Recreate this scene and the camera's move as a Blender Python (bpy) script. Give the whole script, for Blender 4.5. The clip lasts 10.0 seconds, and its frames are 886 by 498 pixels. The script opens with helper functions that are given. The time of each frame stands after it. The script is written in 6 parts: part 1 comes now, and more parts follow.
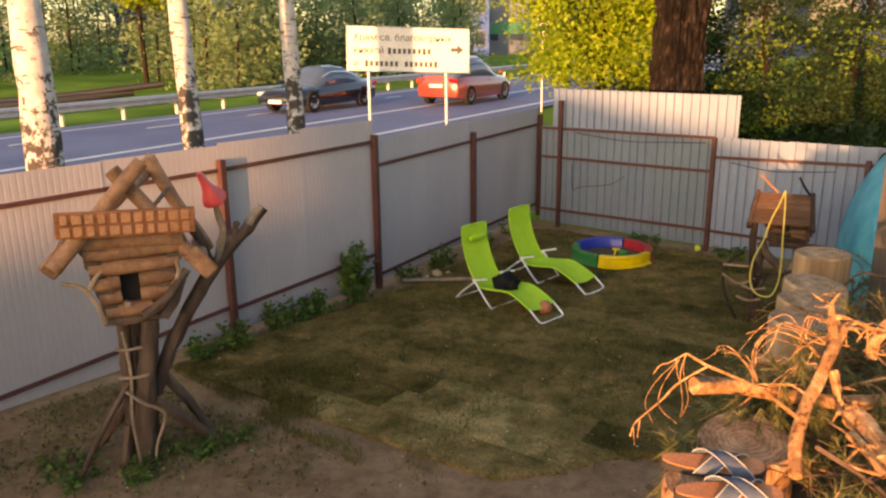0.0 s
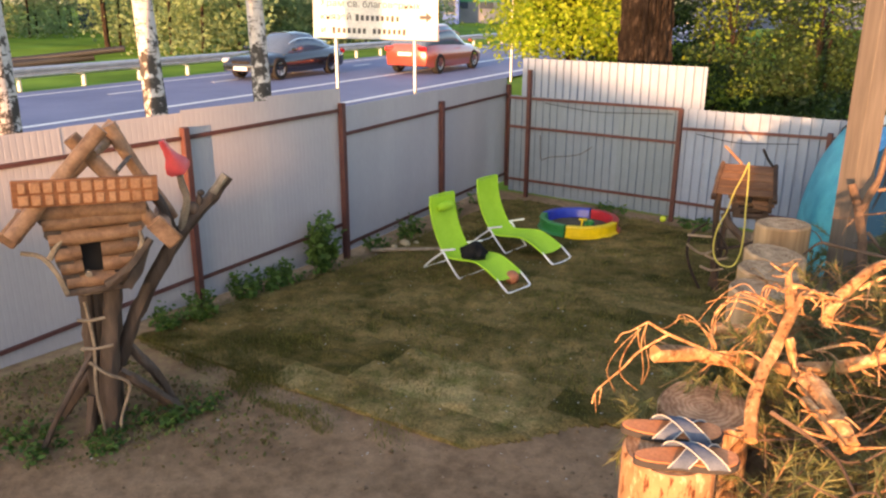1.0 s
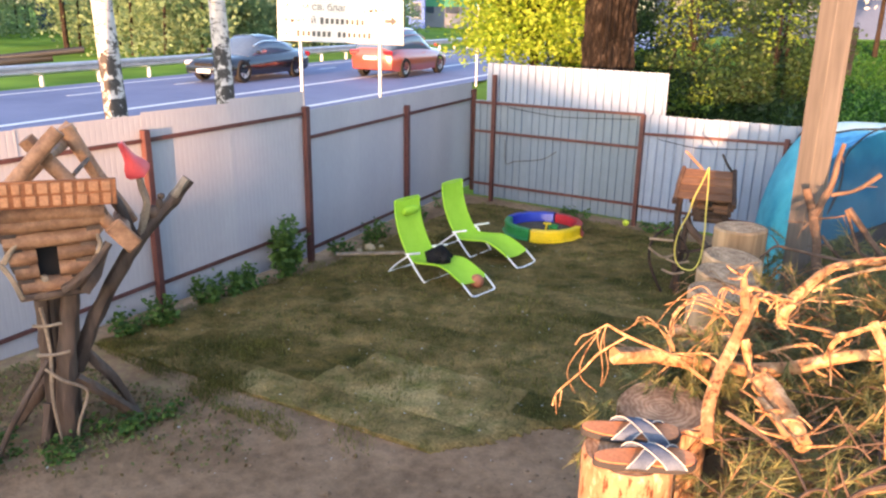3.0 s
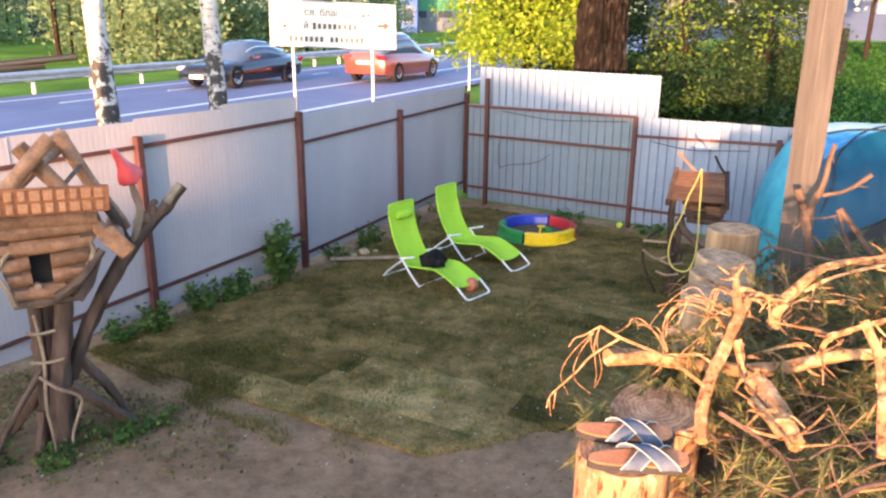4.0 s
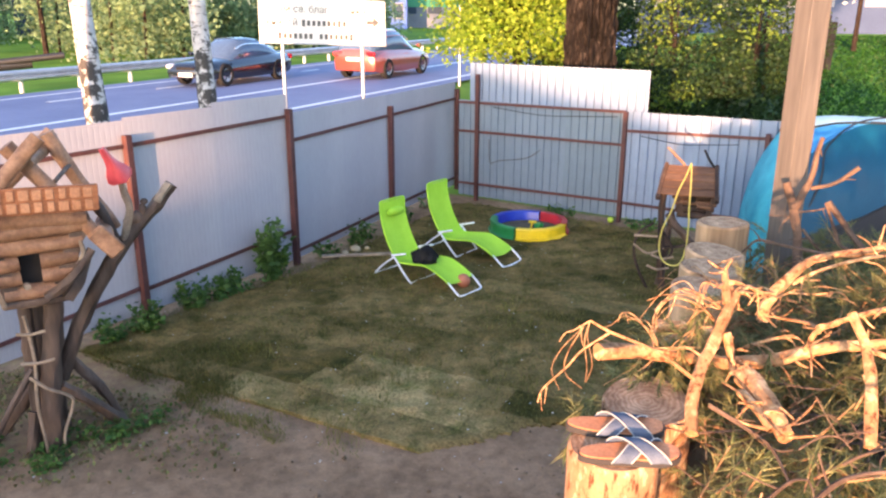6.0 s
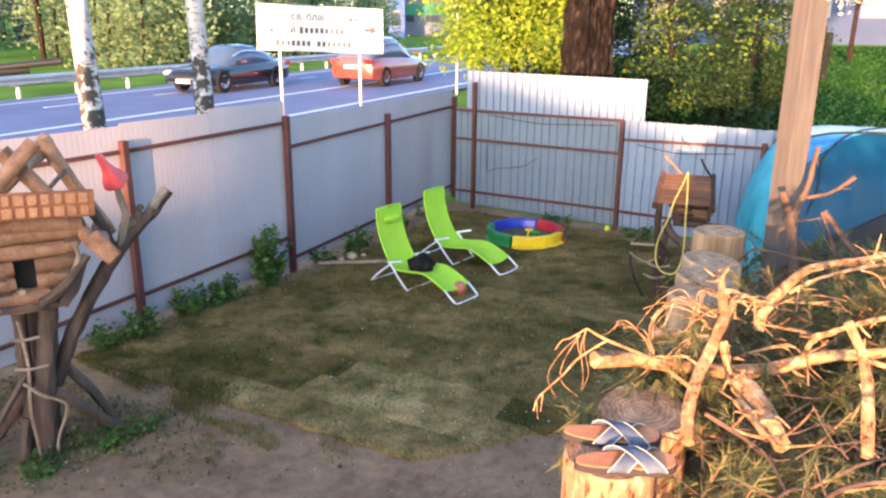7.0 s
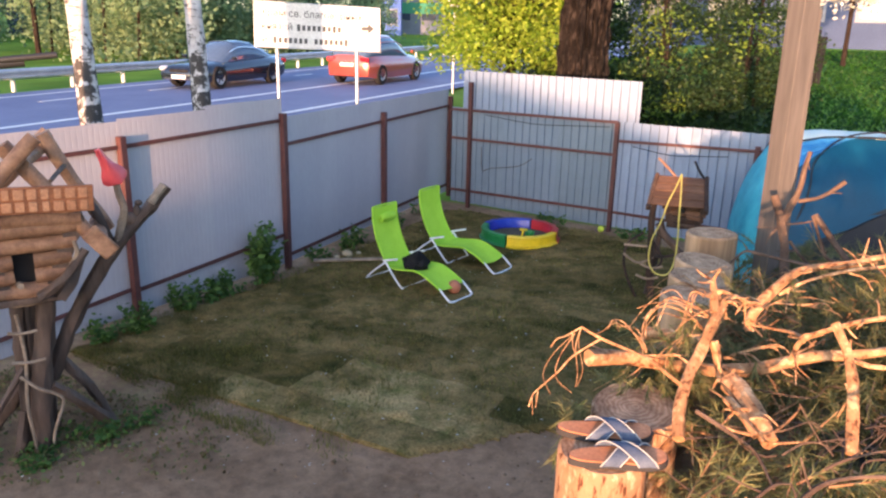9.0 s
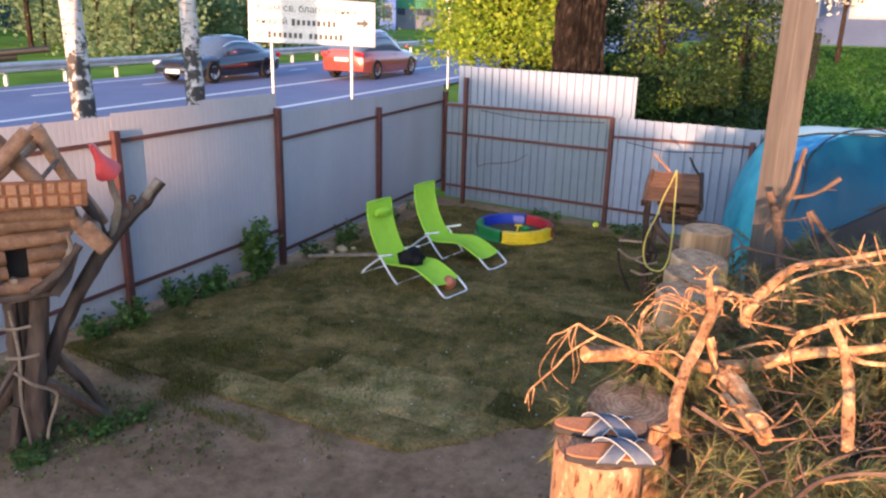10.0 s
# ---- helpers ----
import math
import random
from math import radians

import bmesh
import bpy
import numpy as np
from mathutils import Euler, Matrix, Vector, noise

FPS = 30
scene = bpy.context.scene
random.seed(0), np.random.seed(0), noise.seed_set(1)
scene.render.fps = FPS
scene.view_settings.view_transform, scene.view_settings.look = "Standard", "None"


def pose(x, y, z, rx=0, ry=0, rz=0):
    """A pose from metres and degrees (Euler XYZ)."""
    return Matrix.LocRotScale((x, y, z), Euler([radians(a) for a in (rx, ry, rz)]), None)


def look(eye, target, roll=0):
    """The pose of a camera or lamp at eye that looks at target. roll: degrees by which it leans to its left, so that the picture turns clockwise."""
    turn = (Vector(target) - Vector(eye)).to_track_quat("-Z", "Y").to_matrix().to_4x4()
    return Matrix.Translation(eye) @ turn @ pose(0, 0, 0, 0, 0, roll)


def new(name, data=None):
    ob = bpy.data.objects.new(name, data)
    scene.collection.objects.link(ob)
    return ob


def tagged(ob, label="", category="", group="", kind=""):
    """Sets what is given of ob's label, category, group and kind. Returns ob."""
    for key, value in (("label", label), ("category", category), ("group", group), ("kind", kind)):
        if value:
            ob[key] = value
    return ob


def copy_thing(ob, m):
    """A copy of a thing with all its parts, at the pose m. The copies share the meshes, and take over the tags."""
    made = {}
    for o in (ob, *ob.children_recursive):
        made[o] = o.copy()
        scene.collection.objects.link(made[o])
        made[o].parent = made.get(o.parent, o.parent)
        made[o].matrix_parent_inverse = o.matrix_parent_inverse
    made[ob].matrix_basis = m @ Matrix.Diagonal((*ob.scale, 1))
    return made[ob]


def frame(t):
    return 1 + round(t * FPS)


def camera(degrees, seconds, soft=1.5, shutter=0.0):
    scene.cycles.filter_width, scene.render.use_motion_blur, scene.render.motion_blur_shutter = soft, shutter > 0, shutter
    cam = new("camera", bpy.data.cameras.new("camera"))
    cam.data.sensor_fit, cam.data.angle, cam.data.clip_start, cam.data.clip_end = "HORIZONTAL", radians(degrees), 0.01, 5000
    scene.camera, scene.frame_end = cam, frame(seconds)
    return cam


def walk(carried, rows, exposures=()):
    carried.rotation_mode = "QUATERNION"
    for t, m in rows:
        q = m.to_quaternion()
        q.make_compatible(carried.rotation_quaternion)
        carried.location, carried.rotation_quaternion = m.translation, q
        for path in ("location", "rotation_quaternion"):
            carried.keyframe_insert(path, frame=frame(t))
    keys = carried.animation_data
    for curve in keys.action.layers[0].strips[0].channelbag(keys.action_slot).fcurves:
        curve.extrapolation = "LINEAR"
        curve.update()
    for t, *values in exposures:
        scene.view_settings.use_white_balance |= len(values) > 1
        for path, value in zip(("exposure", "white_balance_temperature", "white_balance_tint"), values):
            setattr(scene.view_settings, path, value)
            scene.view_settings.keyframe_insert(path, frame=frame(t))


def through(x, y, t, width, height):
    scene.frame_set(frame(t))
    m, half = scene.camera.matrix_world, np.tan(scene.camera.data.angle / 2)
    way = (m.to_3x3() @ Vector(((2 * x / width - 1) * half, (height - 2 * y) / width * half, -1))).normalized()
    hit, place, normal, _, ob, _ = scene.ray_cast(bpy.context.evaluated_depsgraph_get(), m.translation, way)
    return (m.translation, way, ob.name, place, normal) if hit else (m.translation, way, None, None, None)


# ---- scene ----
cam = camera(60.0, 10.0, soft=2.3)
PATH = [
    (0, (-0.007, 0.029, 3.197), (-0.012, 1.957, 2.665), -0.6),
    (0.5, (0.0, 0.027, 3.199), (0.035, 1.943, 2.625), -0.3),
    (1, (0.006, 0.03, 3.195), (0.081, 1.934, 2.588), 0.2),
    (1.5, (0.011, 0.028, 3.193), (0.12, 1.928, 2.579), 0.7),
    (2, (0.015, 0.029, 3.19), (0.159, 1.929, 2.583), 1.1),
    (2.5, (0.019, 0.029, 3.193), (0.176, 1.929, 2.591), 1.1),
    (4, (0.029, 0.022, 3.193), (0.205, 1.926, 2.607), 0.5),
    (4.5, (0.032, 0.031, 3.188), (0.221, 1.934, 2.601), 0.4),
    (5, (0.035, 0.036, 3.185), (0.234, 1.935, 2.588), 0.3),
    (5.5, (0.034, 0.015, 3.196), (0.229, 1.913, 2.596), 0.1),
    (7, (0.036, 0.023, 3.19), (0.242, 1.928, 2.614), 0.5),
    (7.5, (0.025, -0.006, 3.201), (0.235, 1.899, 2.628), 0.8),
    (8, (0.008, -0.058, 3.224), (0.223, 1.846, 2.65), 0.9),
    (8.5, (0.012, -0.027, 3.208), (0.232, 1.876, 2.632), 1.1),
    (9, (0.011, -0.03, 3.207), (0.234, 1.872, 2.628), 1.3),
    (9.5, (0.006, -0.024, 3.206), (0.236, 1.874, 2.619), 1.4),
    (10, (0.005, -0.023, 3.208), (0.242, 1.873, 2.618), 1.5),
]
EXPOSURES = [(0.0, 1.74, 9750, 23), (0.5, 1.98, 8950, 21.5), (1.0, 2.22, 8150, 20), (2.5, 2.64, 7050, 19), (4.5, 2.63, 6500, 19),
             (7.5, 2.65, 6300, 19), (8.5, 2.32, 6200, 19.5), (9.5, 2.07, 6120, 20), (10.0, 2.04, 6120, 20)]
walk(cam, [(t, look(eye, target, roll)) for t, eye, target, roll in PATH], EXPOSURES)

# ---- light: a low evening sun from behind, blue sky above ----
SUN_DIR = Vector((0.45, 0.893, -0.047)).normalized()
world = bpy.data.worlds.new("evening_sky")
scene.world = world
world.use_nodes = True
wn = world.node_tree.nodes
sky = wn.new("ShaderNodeTexSky")
sky.sky_type = "NISHITA"
sky.sun_disc = False
sky.sun_elevation = radians(10.0)
sky.ozone_density = 2.0
sky.sun_rotation = math.pi + 0.47
world.node_tree.links.new(sky.outputs["Color"], wn["Background"].inputs["Color"])
wn["Background"].inputs["Strength"].default_value = 0.14
sun = new("sun", bpy.data.lights.new("sun", "SUN"))
sun.data.energy, sun.data.angle, sun.data.color = 3.5, radians(0.8), (1.0, 0.56, 0.29)
sun.matrix_world = look((0, 0, 30), Vector((0, 0, 30)) + SUN_DIR)


# ---- materials ----
def node_mat(name):
    m = bpy.data.materials.new(name)
    m.use_nodes = True
    nt = m.node_tree
    return m, nt, nt.nodes["Principled BSDF"]


def noise_node(nt, scale, detail=4.0, stretch=None, rough=0.55):
    tc = nt.nodes.new("ShaderNodeTexCoord")
    mp = nt.nodes.new("ShaderNodeMapping")
    if stretch:
        mp.inputs["Scale"].default_value = stretch
    nz = nt.nodes.new("ShaderNodeTexNoise")
    nz.inputs["Scale"].default_value = scale
    nz.inputs["Detail"].default_value = detail
    nz.inputs["Roughness"].default_value = rough
    nt.links.new(tc.outputs["Object"], mp.inputs["Vector"])
    nt.links.new(mp.outputs["Vector"], nz.inputs["Vector"])
    return nz


def ramp(nt, src, stops):
    r = nt.nodes.new("ShaderNodeValToRGB")
    el = r.color_ramp.elements
    while len(el) < len(stops):
        el.new(0.5)
    for e, (p, c) in zip(el, stops):
        e.position, e.color = p, (*c, 1)
    nt.links.new(src, r.inputs["Fac"])
    return r


def mix(nt, fac, a, b, mode="MIX"):
    n = nt.nodes.new("ShaderNodeMix")
    n.data_type, n.blend_type = "RGBA", mode
    for sock, v in ((n.inputs["Factor"], fac), (n.inputs["A"], a), (n.inputs["B"], b)):
        if hasattr(v, "links") or hasattr(v, "is_output"):
            nt.links.new(v, sock)
        elif isinstance(v, (int, float)):
            sock.default_value = v
        else:
            sock.default_value = (*v, 1)
    return n.outputs["Result"]


def bump(nt, bsdf, src, strength, dist):
    b = nt.nodes.new("ShaderNodeBump")
    b.inputs["Strength"].default_value = strength
    b.inputs["Distance"].default_value = dist
    nt.links.new(src, b.inputs["Height"])
    nt.links.new(b.outputs["Normal"], bsdf.inputs["Normal"])


def surface(name, dark, light, rough=0.7, scale=3.0, fine=40.0, stretch=None, bump_mm=2.0, metallic=0.0, vary=0.0, island=0.0, grain_amount=0.8):
    """Two colours mixed by a broad and a fine noise, with fine relief; vary: tint from object to object, island: from piece to piece."""
    m, nt, bsdf = node_mat(name)
    broad, grain = noise_node(nt, scale, 5, stretch), noise_node(nt, fine, 4, stretch)
    col = ramp(nt, broad.outputs["Fac"], [(0.3, dark), (0.7, light)]).outputs["Color"]
    g = ramp(nt, grain.outputs["Fac"], [(0.3, (0.72, 0.72, 0.72)), (0.7, (1.15, 1.15, 1.15))]).outputs["Color"]
    col = mix(nt, grain_amount, col, g, "MULTIPLY")
    for amount, kind, socket in ((vary, "ShaderNodeObjectInfo", "Random"), (island, "ShaderNodeNewGeometry", "Random Per Island")):
        if amount:
            info = nt.nodes.new(kind)
            lo, hi = 1 - amount, 1 + amount
            tint = ramp(nt, info.outputs[socket], [(0.0, (lo, lo, lo * 0.95)), (1.0, (hi, hi, hi))]).outputs["Color"]
            col = mix(nt, 1.0, col, tint, "MULTIPLY")
    nt.links.new(col, bsdf.inputs["Base Color"])
    bsdf.inputs["Roughness"].default_value = rough
    bsdf.inputs["Specular IOR Level"].default_value = 0.12 if rough >= 0.75 else 0.28
    bsdf.inputs["Metallic"].default_value = metallic
    if bump_mm:
        bump(nt, bsdf, grain.outputs["Fac"], 0.6, bump_mm / 1000)
    return m


def leaf_mat(name, dark, light, through=0.35):
    """Leaves: a colour for each leaf, part of the light passes through."""
    m, nt, bsdf = node_mat(name)
    info = nt.nodes.new("ShaderNodeNewGeometry")
    col = ramp(nt, info.outputs["Random Per Island"], [(0.0, dark), (1.0, light)]).outputs["Color"]
    broad = noise_node(nt, 0.7, 3)
    tone = ramp(nt, broad.outputs["Fac"], [(0.3, (0.6, 0.62, 0.6)), (0.7, (1.2, 1.2, 1.1))]).outputs["Color"]
    col = mix(nt, 1.0, col, tone, "MULTIPLY")
    nt.links.new(col, bsdf.inputs["Base Color"])
    bsdf.inputs["Roughness"].default_value = 0.55
    bsdf.inputs["Specular IOR Level"].default_value = 0.25
    tr = nt.nodes.new("ShaderNodeBsdfTranslucent")
    nt.links.new(col, tr.inputs["Color"])
    ms = nt.nodes.new("ShaderNodeMixShader")
    ms.inputs["Fac"].default_value = through
    out = nt.nodes["Material Output"]
    nt.links.new(bsdf.outputs["BSDF"], ms.inputs[1])
    nt.links.new(tr.outputs["BSDF"], ms.inputs[2])
    nt.links.new(ms.outputs["Shader"], out.inputs["Surface"])
    return m


def birch_mat():
    m, nt, bsdf = node_mat("birch_bark")
    dashes = noise_node(nt, 5.0, 3, (1.0, 1.0, 4.5), 0.6)
    patches = noise_node(nt, 8.0, 7, (1.0, 1.0, 0.8), 0.72)
    tc = nt.nodes.new("ShaderNodeTexCoord")
    sep = nt.nodes.new("ShaderNodeSeparateXYZ")
    nt.links.new(tc.outputs["Object"], sep.inputs["Vector"])
    low = nt.nodes.new("ShaderNodeMapRange")  # old rough bark grows up from the foot
    low.inputs["From Min"].default_value, low.inputs["From Max"].default_value = 3.15, 2.2
    low.inputs["To Min"].default_value, low.inputs["To Max"].default_value = -0.05, 0.115
    nt.links.new(sep.outputs["Z"], low.inputs["Value"])
    add = nt.nodes.new("ShaderNodeMath")
    nt.links.new(patches.outputs["Fac"], add.inputs[0])
    nt.links.new(low.outputs["Result"], add.inputs[1])
    mask = ramp(nt, add.outputs["Value"], [(0.55, (0, 0, 0)), (0.6, (1, 1, 1))]).outputs["Color"]
    lent = ramp(nt, dashes.outputs["Fac"], [(0.6, (0, 0, 0)), (0.64, (1, 1, 1))]).outputs["Color"]
    white = surface_color(nt, 9.0, (0.42, 0.38, 0.36), (0.62, 0.59, 0.57))
    col = mix(nt, lent, white, (0.1, 0.085, 0.075))
    col = mix(nt, mask, col, (0.045, 0.038, 0.034))
    nt.links.new(col, bsdf.inputs["Base Color"])
    bsdf.inputs["Roughness"].default_value = 0.75
    bump(nt, bsdf, add.outputs["Value"], 0.7, 0.03)
    return m


def surface_color(nt, scale, a, b):
    return ramp(nt, noise_node(nt, scale, 5).outputs["Fac"], [(0.3, a), (0.7, b)]).outputs["Color"]


def cut_wood_mat(name, dark, light):
    """Sawn end of a log: rings round the local z axis, cracks, greyed."""
    m, nt, bsdf = node_mat(name)
    tc = nt.nodes.new("ShaderNodeTexCoord")
    wave = nt.nodes.new("ShaderNodeTexWave")
    wave.wave_type, wave.rings_direction = "RINGS", "Z"
    wave.inputs["Scale"].default_value = 17.0
    wave.inputs["Distortion"].default_value = 10.0
    nt.links.new(tc.outputs["Object"], wave.inputs["Vector"])
    col = ramp(nt, wave.outputs["Fac"], [(0.2, dark), (0.8, light)]).outputs["Color"]
    dirt = ramp(nt, noise_node(nt, 12.0, 8, None, 0.7).outputs["Fac"], [(0.34, (0.42, 0.36, 0.33)), (0.64, (1.15, 1.1, 1.05))]).outputs["Color"]
    nt.links.new(mix(nt, 1.0, col, dirt, "MULTIPLY"), bsdf.inputs["Base Color"])
    bsdf.inputs["Roughness"].default_value = 0.85
    bsdf.inputs["Specular IOR Level"].default_value = 0.12
    bump(nt, bsdf, noise_node(nt, 60, 5).outputs["Fac"], 0.7, 0.004)
    return m


def flaky_mat(name, dark, mid, light, scale, stretch, depth, vary=0.0):
    """Pine bark: thin papery flakes, dark cracks between them, broad tone changes."""
    m, nt, bsdf = node_mat(name)
    flake, broad = noise_node(nt, scale, 5, stretch, 0.62), noise_node(nt, scale * 0.22, 4)
    col = ramp(nt, flake.outputs["Fac"], [(0.36, dark), (0.45, mid), (0.54, mid), (0.62, light)]).outputs["Color"]
    tone = ramp(nt, broad.outputs["Fac"], [(0.3, (0.62, 0.58, 0.56)), (0.7, (1.25, 1.2, 1.15))]).outputs["Color"]
    col = mix(nt, 1.0, col, tone, "MULTIPLY")
    if vary:
        info = nt.nodes.new("ShaderNodeObjectInfo")
        tint = ramp(nt, info.outputs["Random"], [(0.0, (1 - vary, 1 - vary, 1 - vary)), (1.0, (1 + vary, 1 + vary, 1 + vary))]).outputs["Color"]
        col = mix(nt, 1.0, col, tint, "MULTIPLY")
    nt.links.new(col, bsdf.inputs["Base Color"])
    bsdf.inputs["Roughness"].default_value = 0.85
    bsdf.inputs["Specular IOR Level"].default_value = 0.12
    bump(nt, bsdf, flake.outputs["Fac"], 0.9, depth)
    return m


def earth_mat():
    """Bare trodden earth in the yard, grass outside it and on the verge."""
    m, nt, bsdf = node_mat("earth_and_grass")
    a, b, c = noise_node(nt, 0.9, 6), noise_node(nt, 9.0, 6, None, 0.7), noise_node(nt, 60.0, 4)
    soil = ramp(nt, a.outputs["Fac"], [(0.3, (0.178, 0.11, 0.065)), (0.7, (0.36, 0.235, 0.147))]).outputs["Color"]
    crumbs = ramp(nt, b.outputs["Fac"], [(0.3, (0.7, 0.68, 0.66)), (0.72, (1.35, 1.3, 1.25))]).outputs["Color"]
    soil = mix(nt, 1.0, soil, crumbs, "MULTIPLY")
    attr = nt.nodes.new("ShaderNodeAttribute")
    attr.attribute_name = "grassy"
    green = ramp(nt, noise_node(nt, 0.35, 6).outputs["Fac"], [(0.3, (0.09, 0.17, 0.02)), (0.7, (0.2, 0.34, 0.045))]).outputs["Color"]
    edge = nt.nodes.new("ShaderNodeMath")
    edge.operation = "MULTIPLY_ADD"
    nt.links.new(attr.outputs["Fac"], edge.inputs[0])
    edge.inputs[1].default_value = 1.6
    shift = nt.nodes.new("ShaderNodeMath")
    shift.operation = "MULTIPLY_ADD"
    nt.links.new(b.outputs["Fac"], shift.inputs[0])
    shift.inputs[1].default_value, shift.inputs[2].default_value = 0.9, -0.75
    nt.links.new(shift.outputs["Value"], edge.inputs[2])
    edge.use_clamp = True
    nt.links.new(mix(nt, edge.outputs["Value"], soil, green), bsdf.inputs["Base Color"])
    bsdf.inputs["Roughness"].default_value = 0.95
    bsdf.inputs["Specular IOR Level"].default_value = 0.08
    bump(nt, bsdf, b.outputs["Fac"], 0.8, 0.03)
    return m


def turf_mat(name, dry):
    """Thin turf: dark green, brown and dry straw-coloured patches; each strip a little different."""
    m, nt, bsdf = node_mat(name)
    broad, clump, grain = noise_node(nt, 1.3, 6, None, 0.62), noise_node(nt, 4.0, 6, None, 0.68), noise_node(nt, 45.0, 4)
    info = nt.nodes.new("ShaderNodeObjectInfo")
    add = nt.nodes.new("ShaderNodeMath")
    add.operation = "MULTIPLY_ADD"
    nt.links.new(info.outputs["Random"], add.inputs[0])
    add.inputs[1].default_value = 0.2
    nt.links.new(broad.outputs["Fac"], add.inputs[2])
    col = ramp(nt, add.outputs["Value"], [(0.38, (0.058, 0.051, 0.014)), (0.55, (0.132, 0.094, 0.034)), (0.75, (0.235, 0.16, 0.068))] if not dry else [(0.36, (0.11, 0.08, 0.028)), (0.56, (0.225, 0.158, 0.068)), (0.75, (0.4, 0.285, 0.135))]).outputs["Color"]
    tone = ramp(nt, clump.outputs["Fac"], [(0.34, (0.44, 0.56, 0.38)), (0.5, (0.92, 0.92, 0.88)), (0.68, (1.28, 1.16, 1.12))]).outputs["Color"]
    fine = ramp(nt, grain.outputs["Fac"], [(0.3, (0.6, 0.62, 0.55)), (0.7, (1.3, 1.3, 1.25))]).outputs["Color"]
    col = mix(nt, 1.0, mix(nt, 1.0, col, tone, "MULTIPLY"), fine, "MULTIPLY")
    nt.links.new(col, bsdf.inputs["Base Color"])
    bsdf.inputs["Roughness"].default_value = 0.95
    bsdf.inputs["Specular IOR Level"].default_value = 0.08
    bump(nt, bsdf, grain.outputs["Fac"], 0.9, 0.02)
    return m


def plain(name, color, rough=0.5, metallic=0.0, coat=0.0):
    m, nt, bsdf = node_mat(name)
    wear = surface_color(nt, 14.0, tuple(0.86 * c for c in color), tuple(min(1, 1.08 * c) for c in color))
    nt.links.new(wear, bsdf.inputs["Base Color"])
    bsdf.inputs["Roughness"].default_value = rough
    bsdf.inputs["Metallic"].default_value = metallic
    bsdf.inputs["Coat Weight"].default_value = coat
    return m


SHEET = surface("galvanised_sheet", (0.33, 0.316, 0.352), (0.41, 0.392, 0.425), 0.5, 0.8, 30, (1, 1, 0.25), 0, 0.0, 0.03, grain_amount=0.2)
SHEET_PALE = surface("pale_sheet", (0.175, 0.225, 0.31), (0.235, 0.29, 0.385), 0.45, 0.8, 12, (1, 1, 0.5), 0, 0.0, 0.03, grain_amount=0.25)
# blue-green sheet of the left run, with its shadow darkened into the colour
SHEET_TEAL_SHADED = surface("shaded_blue_green_sheet", (0.13, 0.175, 0.228), (0.172, 0.22, 0.277), 0.45, 0.8, 12, (1, 1, 0.5), 0, 0.0, 0.03, grain_amount=0.2)
RED_STEEL = surface("red_brown_painted_steel", (0.07, 0.027, 0.025), (0.125, 0.048, 0.042), 0.55, 5, 60, None, 0.6, 0, 0.1)
EARTH = earth_mat()
SOD = turf_mat("thin_turf", False)
SOD_DRY = turf_mat("dry_turf", True)
GRASS = leaf_mat("grass_blades", (0.066, 0.08, 0.016), (0.25, 0.205, 0.062), 0.35)
WEED = leaf_mat("weed_leaves", (0.042, 0.098, 0.022), (0.13, 0.225, 0.05))
CREEPER = leaf_mat("creeping_weeds", (0.15, 0.095, 0.052), (0.17, 0.19, 0.06), 0.3)
MEADOW = leaf_mat("meadow_leaves", (0.012, 0.055, 0.006), (0.034, 0.115, 0.012))
LEAF_YELLOW = leaf_mat("young_maple_leaves", (0.23, 0.37, 0.03), (0.5, 0.6, 0.085), 0.62)
LEAF_GREEN = leaf_mat("green_leaves", (0.035, 0.085, 0.014), (0.1, 0.175, 0.03), 0.4)
LEAF_FRESH = leaf_mat("fresh_sapling_leaves", (0.075, 0.14, 0.018), (0.2, 0.27, 0.04), 0.45)
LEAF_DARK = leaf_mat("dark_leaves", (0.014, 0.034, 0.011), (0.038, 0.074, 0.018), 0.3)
# pale, low-contrast green: the distance haze is mixed into the leaf colour
LEAF_HAZED = leaf_mat("hazed_far_leaves", (0.19, 0.29, 0.16), (0.33, 0.43, 0.23), 0.6)
BLOSSOM = leaf_mat("white_blossom", (0.5, 0.5, 0.48), (0.8, 0.8, 0.78), 0.3)
NEEDLES = leaf_mat("pine_needles", (0.06, 0.092, 0.034), (0.33, 0.285, 0.122), 0.4)
BIRCH = birch_mat()
BARK = surface("dark_bark", (0.008, 0.006, 0.005), (0.042, 0.028, 0.021), 0.95, 10, 14, (1, 1, 0.3), 80)
PINE_BARK = flaky_mat("orange_pine_bark", (0.13, 0.056, 0.027), (0.38, 0.205, 0.1), (0.58, 0.365, 0.195), 30.0, (1, 1, 1), 0.004, 0.2)
DEAD_WOOD = surface("dry_grey_branch", (0.065, 0.04, 0.028), (0.165, 0.105, 0.072), 0.85, 9, 60, None, 5)
LOG_BARK = surface("peeled_log", (0.26, 0.155, 0.088), (0.58, 0.38, 0.22), 0.85, 5, 30, (1, 1, 0.12), 8, 0, 0.15)
# bark taken down to near black, in place of a shadow on the trunk
OLD_BARK_SHADED = flaky_mat("shaded_furrowed_bark", (0.003, 0.0024, 0.002), (0.011, 0.0085, 0.0072), (0.036, 0.028, 0.023), 18.0, (1, 1, 0.3), 0.05)
PINE_LOG = flaky_mat("flaky_pine_log_bark", (0.1, 0.04, 0.02), (0.36, 0.2, 0.11), (0.56, 0.38, 0.24), 34.0, (1, 1, 0.38), 0.006)
